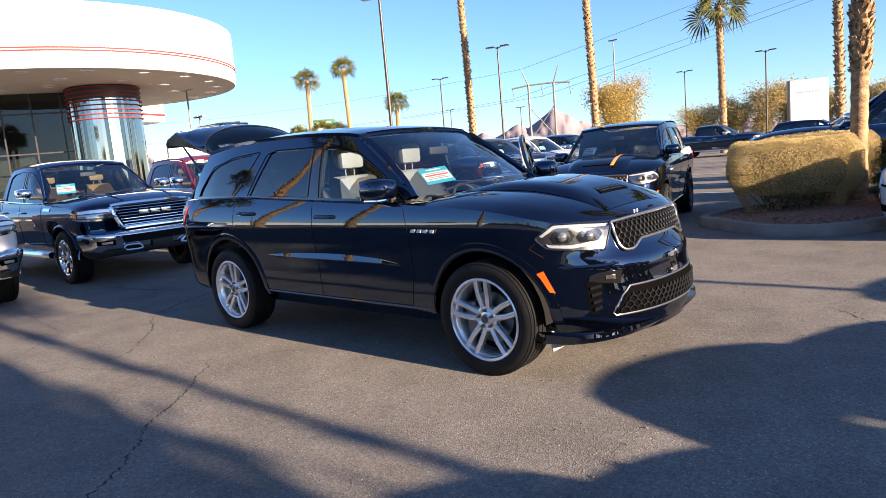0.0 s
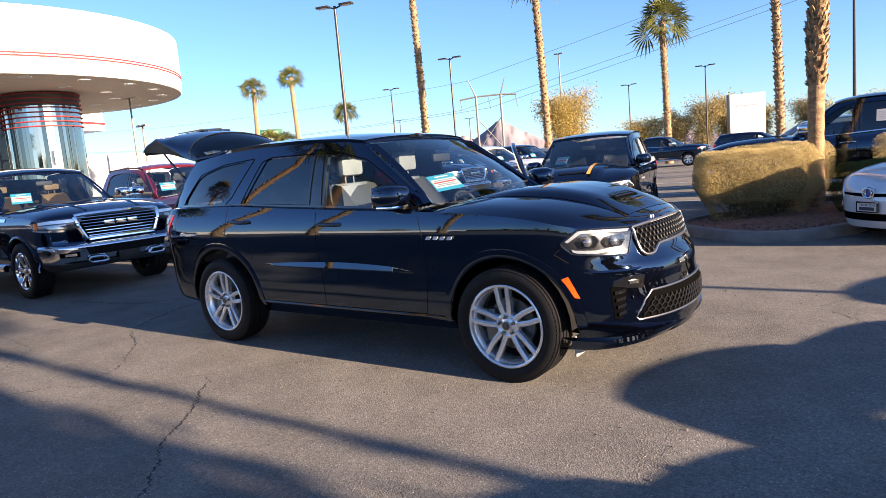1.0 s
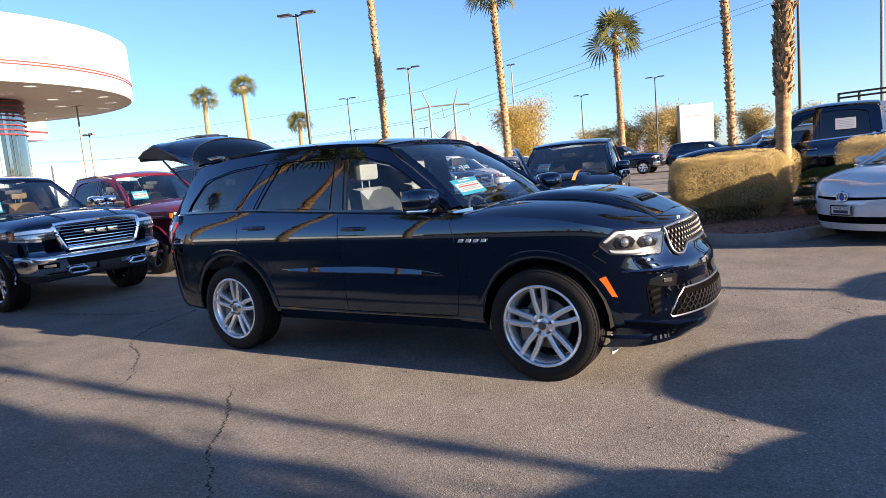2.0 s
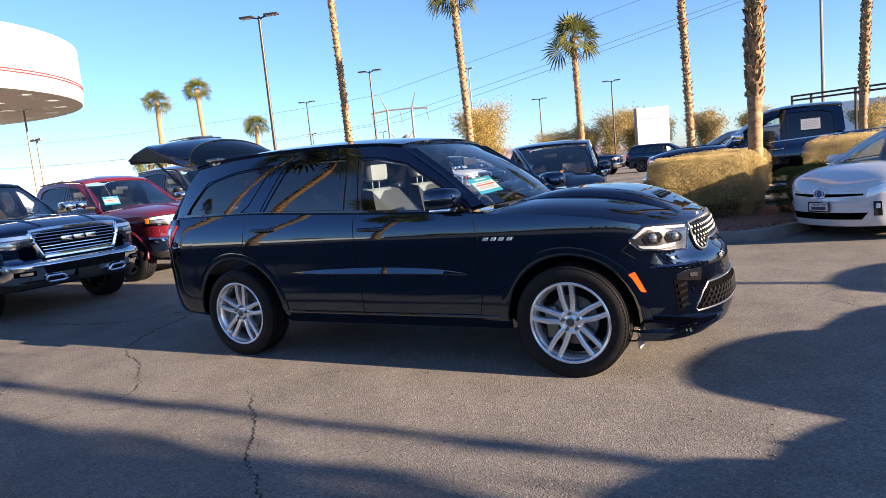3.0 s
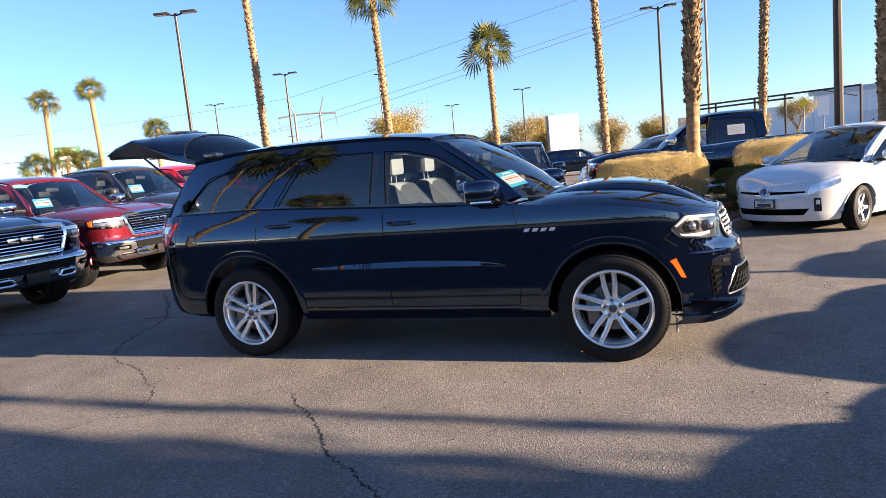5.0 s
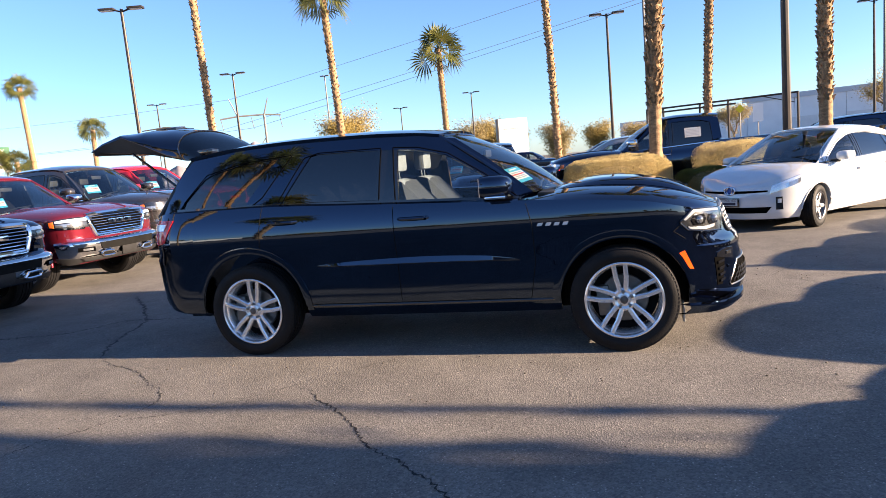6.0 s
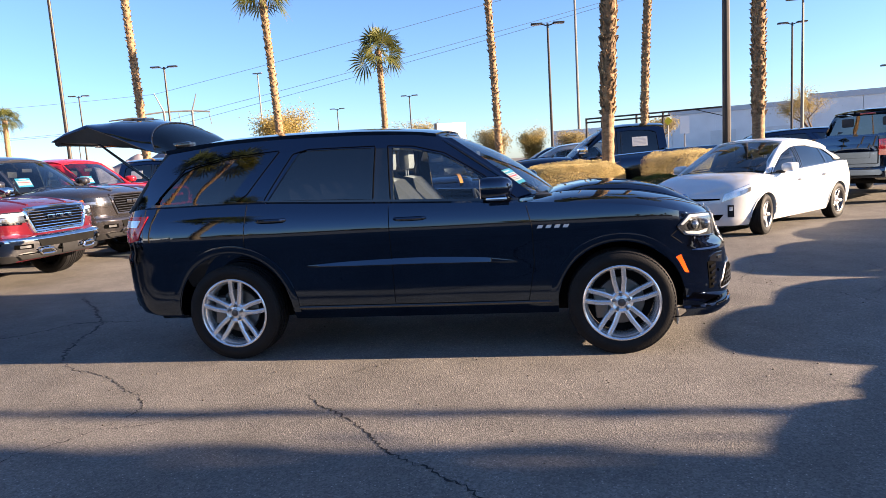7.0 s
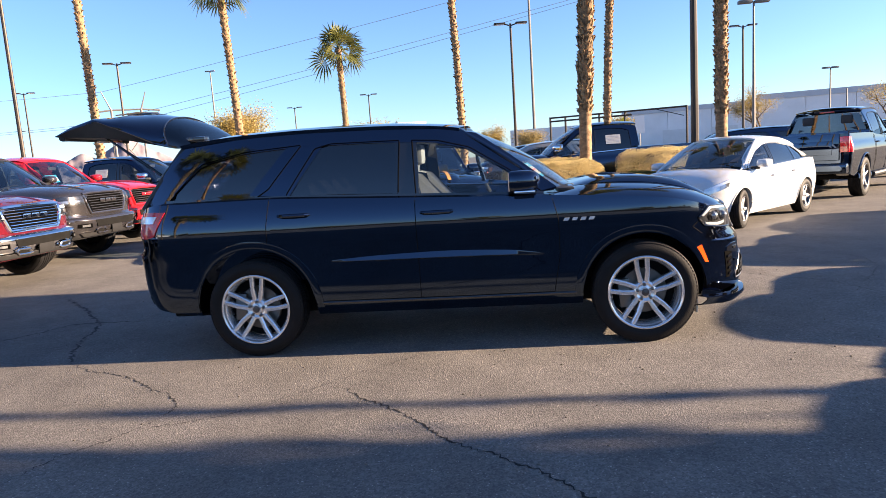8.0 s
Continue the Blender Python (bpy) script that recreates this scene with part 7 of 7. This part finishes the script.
part("dashboard", abox(0.55, 1.05, -0.66, 0.66, 0.72, 0.93, bevel=0.05), DASH, hb)
for y in (-0.35, 0.35):
    add_seat(hb, 0.05, y, 0.42, DASH)
    add_seat(hb, -0.85, y, 0.42, DASH)
steering_wheel(hb, 0.42, 0.35, 0.86)
for y0 in (-0.45, 0.1):
    part("wiper", tube(bmesh.new(), [(1.22, y0, 1.02), (1.13, y0 + 0.3, 1.055), (1.08, y0 + 0.55, 1.075)], 0.009, 6), PLASTIC, hb)

# ---- far planting ----
tree("tall yellowing tree beyond the lot", (-22.1, 52.0), 7.8, 3.4, LEAF_TREE, 51, 30000, 0.13, full=0.8)
for k, (x, y, h, s) in enumerate(((-22.0, 71.5, 5.0, 3.0), (-19.3, 72.3, 5.6, 2.6), (-16.6, 73.0, 6.8, 3.0), (-13.5, 73.8, 6.9, 2.8), (-10.4, 74.2, 5.6, 2.6), (-6.0, 76.0, 5.6, 3.2), (-1.0, 79.1, 5.4, 2.6), (3.5, 79.0, 4.7, 3.0), (9.5, 70, 4.2, 2.6))):
    tree("bushy brown-green tree beyond the lot", (x, y), h, s, LEAF_OLIVE if k % 3 else LEAF_TREE, 60 + k, 12000, 0.15, full=0.75)
tree("airy yellow-green tree beside the road", (21.5, 50.3), 5.9, 2.6, LEAF_TREE, 80, 6000, 0.08)
tree("airy yellow-green tree beside the road", (36.5, 60.0), 6.2, 3.0, LEAF_TREE, 81, 4500, 0.11)
tree("round olive tree before the warehouse", (12.0, 62.0), 4.6, 1.9, LEAF_OLIVE, 82, 5000, 0.11)
# unseen trees behind the viewer, added to block horizon glow in the paint
for k in range(9):
    tree("roadside tree behind the verge", (-70 + 17 * k, -66 + 3 * math.sin(k * 2.1)), 4.2 + 1.2 * math.sin(k * 1.7), 3.4, LEAF_OLIVE if k % 2 else LEAF_TREE, 90 + k, 700, 0.5)

# ---- warehouse and low buildings ----
w = thing("warehouse", "long pale grey warehouse with a stepped parapet", "building", Matrix.Translation((5.4, 104.0, 0)) @ Matrix.Rotation(radians(-15.5), 4, "Z"), kind="structure")
for k in range(9):
    part("wall_panel", abox(-4 + 6.2 * k, 2.15 + 6.2 * k, 0, 20, 0, 5.4 if k < 3 else (6.9 if k < 6 else 7.6)), WAREHOUSE, w)
    part("wall_panel", abox(-4 + 6.2 * k + 6.17, -4 + 6.2 * k + 6.2, 0.05, 20, 0, 5.2), WAREHOUSE_TOP, w)
part("parapet", abox(14, 33, -0.15, 0.05, 6.3, 7.0), WAREHOUSE_TOP, w)
part("parapet", abox(33, 54, -0.15, 0.05, 6.9, 7.7), WAREHOUSE_TOP, w)
part("roll_door", abox(20, 23.5, -0.06, 0.02, 0, 3.6), STUCCO, w)
part("roll_door", abox(27, 30.5, -0.06, 0.02, 0, 3.6), STUCCO, w)
lowb = thing("low_building", "low pale building at the edge of the lot", "building", Matrix.Translation((-68.5, 30.5, 0)) @ Matrix.Rotation(radians(60), 4, "Z"), kind="structure")
part("wall", abox(-2, 9, 0, 8, 0, 5.4, bevel=0.05), STUCCO, lowb)
part("wall", abox(-14, -2.05, 0.4, 8, 0, 4.6, bevel=0.05), WAREHOUSE, lowb)
# two unseen walls, added to shape what the car flanks reflect
sw = thing("reflected_side_wall", "tan stucco wall along the west road", "wall", Matrix.Translation((-46, 0, 0)), kind="structure")
part("wall_face", abox(-0.2, 0.2, -70, -9, 0, 2.6), SOFFIT, sw)
part("wall_cap", abox(-0.25, 0.25, -70, -9, 2.6, 2.72), CONCRETE, sw)
pw = thing("reflected_rear_wall", "tan perimeter wall along the road", "wall", Matrix.Translation((0, -72, 0)), kind="structure")
for k in range(20):
    part("wall_panel", abox(-100 + 10 * k, -90.06 + 10 * k, -0.2, 0.2, 0, 2.4), mat("tan_block", (0.34, 0.24, 0.16), 0.9, vary=0.15, scale=1.0, bump=0.3, bscale=25), pw)

# ---- pipe fence, small signs ----
fn = thing("pipe_fence", "tall steel pipe frame along the back of the lot", "fence", pose(0, 0, 0))
FL, FR = Vector((2.8, 27.0, 0)), Vector((8.66, 24.7, 0))
for dz, f1 in ((3.10, 1.0), (2.93, 0.62), (1.2, 1.0)):
    part("rail", tube(bmesh.new(), [FL + Vector((0, 0, dz)), FL.lerp(FR, f1) + Vector((0, 0, dz))], 0.04, 8), POLE, fn)
for f0 in (0.0, 0.12, 0.38, 0.57, 1.0):
    p = FL.lerp(FR, f0)
    part("post", tube(bmesh.new(), [p, p + Vector((0, 0, 3.14))], 0.05, 8), POLE, fn)
part("brace", tube(bmesh.new(), [FL.lerp(FR, 0.78) + Vector((0, 0, 3.1)), FL.lerp(FR, 0.98) + Vector((0, 0, 2.7))], 0.02, 6), POLE, fn)
rs = thing("road_sign", "small white road sign seen from its face", "sign", pose(13.4, 58.9, 0))
part("post", tube(bmesh.new(), [(0, 0, 0), (0, 0, 4.0)], 0.05, 6), GALV, rs)
part("sign_plate", abox(-0.42, 0.42, -0.05, -0.02, 2.7, 4.3), SIGNWHITE, rs)
ws = thing("road_sign", "small yellow diamond road sign", "sign", pose(11.7, 57.5, 0))
part("post", tube(bmesh.new(), [(0, 0, 0), (0, 0, 3.9)], 0.05, 6), GALV, ws)
part("sign_plate", abox(-0.27, 0.27, -0.05, -0.02, -0.27, 0.27), mat("yellow_sign", (0.75, 0.55, 0.02), 0.5), ws, at=Matrix.Translation((0, 0, 3.9)) @ Matrix.Rotation(radians(45), 4, "Y"))
bb = thing("billboard", "green and white roadside billboard", "sign", Matrix.Translation((-88.5, 72.2, 0)) @ Matrix.Rotation(radians(49), 4, "Z"))
part("sign_face", abox(-1.9, 1.9, -0.15, 0.15, 7.6, 9.9, bevel=0.03), SIGNGREEN, bb)
part("lower_face", abox(-1.4, 1.9, -0.12, 0.12, 6.2, 7.5, bevel=0.03), SIGNWHITE, bb)
for x in (-1.2, 1.2):
    part("post", tube(bmesh.new(), [(x, 0.1, 0), (x, 0.1, 7.6)], 0.12, 8), POLE, bb)
cu = bpy.data.curves.new("word", "FONT")
cu.body, cu.size, cu.extrude, cu.align_x = "VALLEY", 0.85, 0.01, "CENTER"
tw = new("sign_word", bpy.data.meshes.new_from_object(bpy.data.objects.new("t2", cu)))
tw.data.materials.clear()
tw.data.materials.append(SIGNWHITE)
tw.parent, tw.matrix_basis = bb, Matrix.Translation((-0.2, -0.17, 8.95)) @ Matrix.Rotation(radians(90), 4, "X")
part("sign_bar", abox(-1.2, 1.5, -0.175, -0.155, 8.0, 8.55), SIGNWHITE, bb)
part("sign_bar", abox(-0.9, 1.2, -0.14, -0.122, 6.6, 7.1), INK_GREY, bb)

# ---- power line, tall poles ----
tw_ = thing("pylon", "steel two-legged power pylon", "pylon", pose(0, 0, 0))
A, B = Vector((-88.2, 138.5, 0)), Vector((-82.9, 141.8, 0))
for p in (A, B):
    part("leg", tube(bmesh.new(), [p, p + Vector((0, 0, 17.6))], 0.28, 8), GALV, tw_)
ax = (B - A).normalized()
part("cross_arm", tube(bmesh.new(), [A - ax * 4.2 + Vector((0, 0, 16.9)), A + Vector((0, 0, 17.4)), B + Vector((0, 0, 17.5)), B + ax * 4.0 + Vector((0, 0, 17.2))], 0.22, 6), GALV, tw_)
part("cross_brace", tube(bmesh.new(), [A + Vector((0, 0, 12)), B + Vector((0, 0, 4))], 0.13, 6), GALV, tw_)
part("cross_brace", tube(bmesh.new(), [B + Vector((0, 0, 12)), A + Vector((0, 0, 4))], 0.13, 6), GALV, tw_)
part("horn", tube(bmesh.new(), [A + Vector((0, 0, 17.4)), A - ax * 1.7 + Vector((0, 0, 21.7))], [0.2, 0.1], 6), GALV, tw_)
part("horn", tube(bmesh.new(), [B + Vector((0, 0, 17.4)), B + ax * 1.3 + Vector((0, 0, 21.5))], [0.2, 0.1], 6), GALV, tw_)
for o in (-4.0, 3.2, 10.0):
    part("insulator", tube(bmesh.new(), [A + ax * o + Vector((0, 0, 17.0)), A + ax * o + Vector((0.4, 0, 14.2))], 0.08, 6), GALV, tw_)
for o, z, e in ((-1.6, 21.5, (12.0, 143.6, 40.5)), (-4.0, 14.4, (12.0, 143.6, 34.2)), (3.2, 14.4, (14.0, 142.0, 33.4))):
    a = A + ax * o + Vector((0, 0, z))
    e = Vector(e)
    far = a + (e - a) * 1.9
    pts = [a + (far - a) * t - Vector((0, 0, 5.0 * t * (1 - t))) for t in [k / 24 for k in range(25)]]
    back = a + Vector((-160, -28, 2))
    pts = [a + (back - a) * t - Vector((0, 0, 9.0 * t * (1 - t))) for t in [1 - k / 12 for k in range(12)]] + pts
    tagged(part("power_cable", tube(bmesh.new(), pts, 0.045, 5), WIRE, None), "thin dark power cable from the pylon", "cable", "power cables")


def mast(label, base, height, r=0.07, head=True):
    root = thing("mast", label, "street lamp", Matrix.Translation((*base, 0)), "tall masts")
    part("pole", tube(bmesh.new(), [(0, 0, 0), (0, 0, height)], [r * 1.3, r * 0.7], 8), GALV, root)
    if head:
        for s in (-1, 1):
            part("lamp_head", abox(s * 0.1, s * 0.9, -0.2, 0.2, height - 0.1, height + 0.1, bevel=0.05), GALV, root)
    return root


mast("tall thin grey mast far beyond the lot", (-52.5, 113), 20.2, 0.16)
mast("tall thin grey mast beyond the fence", (9.0, 181.0), 70, 0.32, False)
mast("tall grey lamp mast beside the road", (15.8, 36.6), 9.6, 0.09)
mast("grey street lamp beside the road", (38.4, 75.8), 9.0, 0.10)
mast("grey post beside the road", (39.9, 75.1), 6.5, 0.10, False)
mast("lamp post by the showroom", (-48.9, 25.0), 9.0, 0.09)
mast("lamp post by the showroom", (-60.0, 32.2), 7.8, 0.12)
lot_lamp("far bronze lamp post with two flat heads", (-69, 84), 9.4)
lot_lamp("far bronze lamp post with two flat heads", (-60, 92), 8.8)
lot_lamp("far bronze lamp post with two flat heads", (-33.0, 78.0), 8.6)

# ---- hills ----
def hills(name, spans, dist, base_h, seed, label):
    """A ridge of bare rock: rows of faceted slopes from foot to crest."""
    rows = [[] for _ in range(12)]
    n = 420
    a0, a1 = spans
    for i in range(n + 1):
        a = radians(a0 + (a1 - a0) * i / n)
        h = base_h(a0 + (a1 - a0) * i / n) + 9 * noise.noise(Vector((i * 0.045, seed, 0))) + 4 * noise.noise(Vector((i * 0.16, seed, 3))) + 2 * noise.noise(Vector((i * 0.5, seed, 7)))
        h = max(h, 4)
        for k, f in enumerate(np.linspace(0, 1, 12)):
            d = dist + 320 * f + 46 * noise.noise(Vector((i * 0.09, k * 0.35, seed))) + 16 * noise.noise(Vector((i * 0.3, k * 0.9, seed)))
            rows[k].append((-math.sin(a) * d, math.cos(a) * d, -5 + (h + 5) * (f ** 1.2)))
    return tagged(part(name, grid(rows), ROCK, None, angle=70), label, "mountain", kind="structure")


def ridge(peaks):
    return lambda a: max(h * max(0.0, 1 - (abs(a - c) ** 1.4 / (abs(a - c) ** 0.4 + 0.25)) / w) ** 1.25 for c, w, h in peaks)


hills("backdrop_hills", (10, 62), 2450, ridge([(30.8, 5.2, 160), (28.6, 3.4, 100), (34.0, 4.4, 108), (37.0, 4.0, 86), (23, 8, 62), (45, 10, 60), (16, 6, 55), (55, 7, 66)]), 3, "bare pinkish hills far beyond the lot")
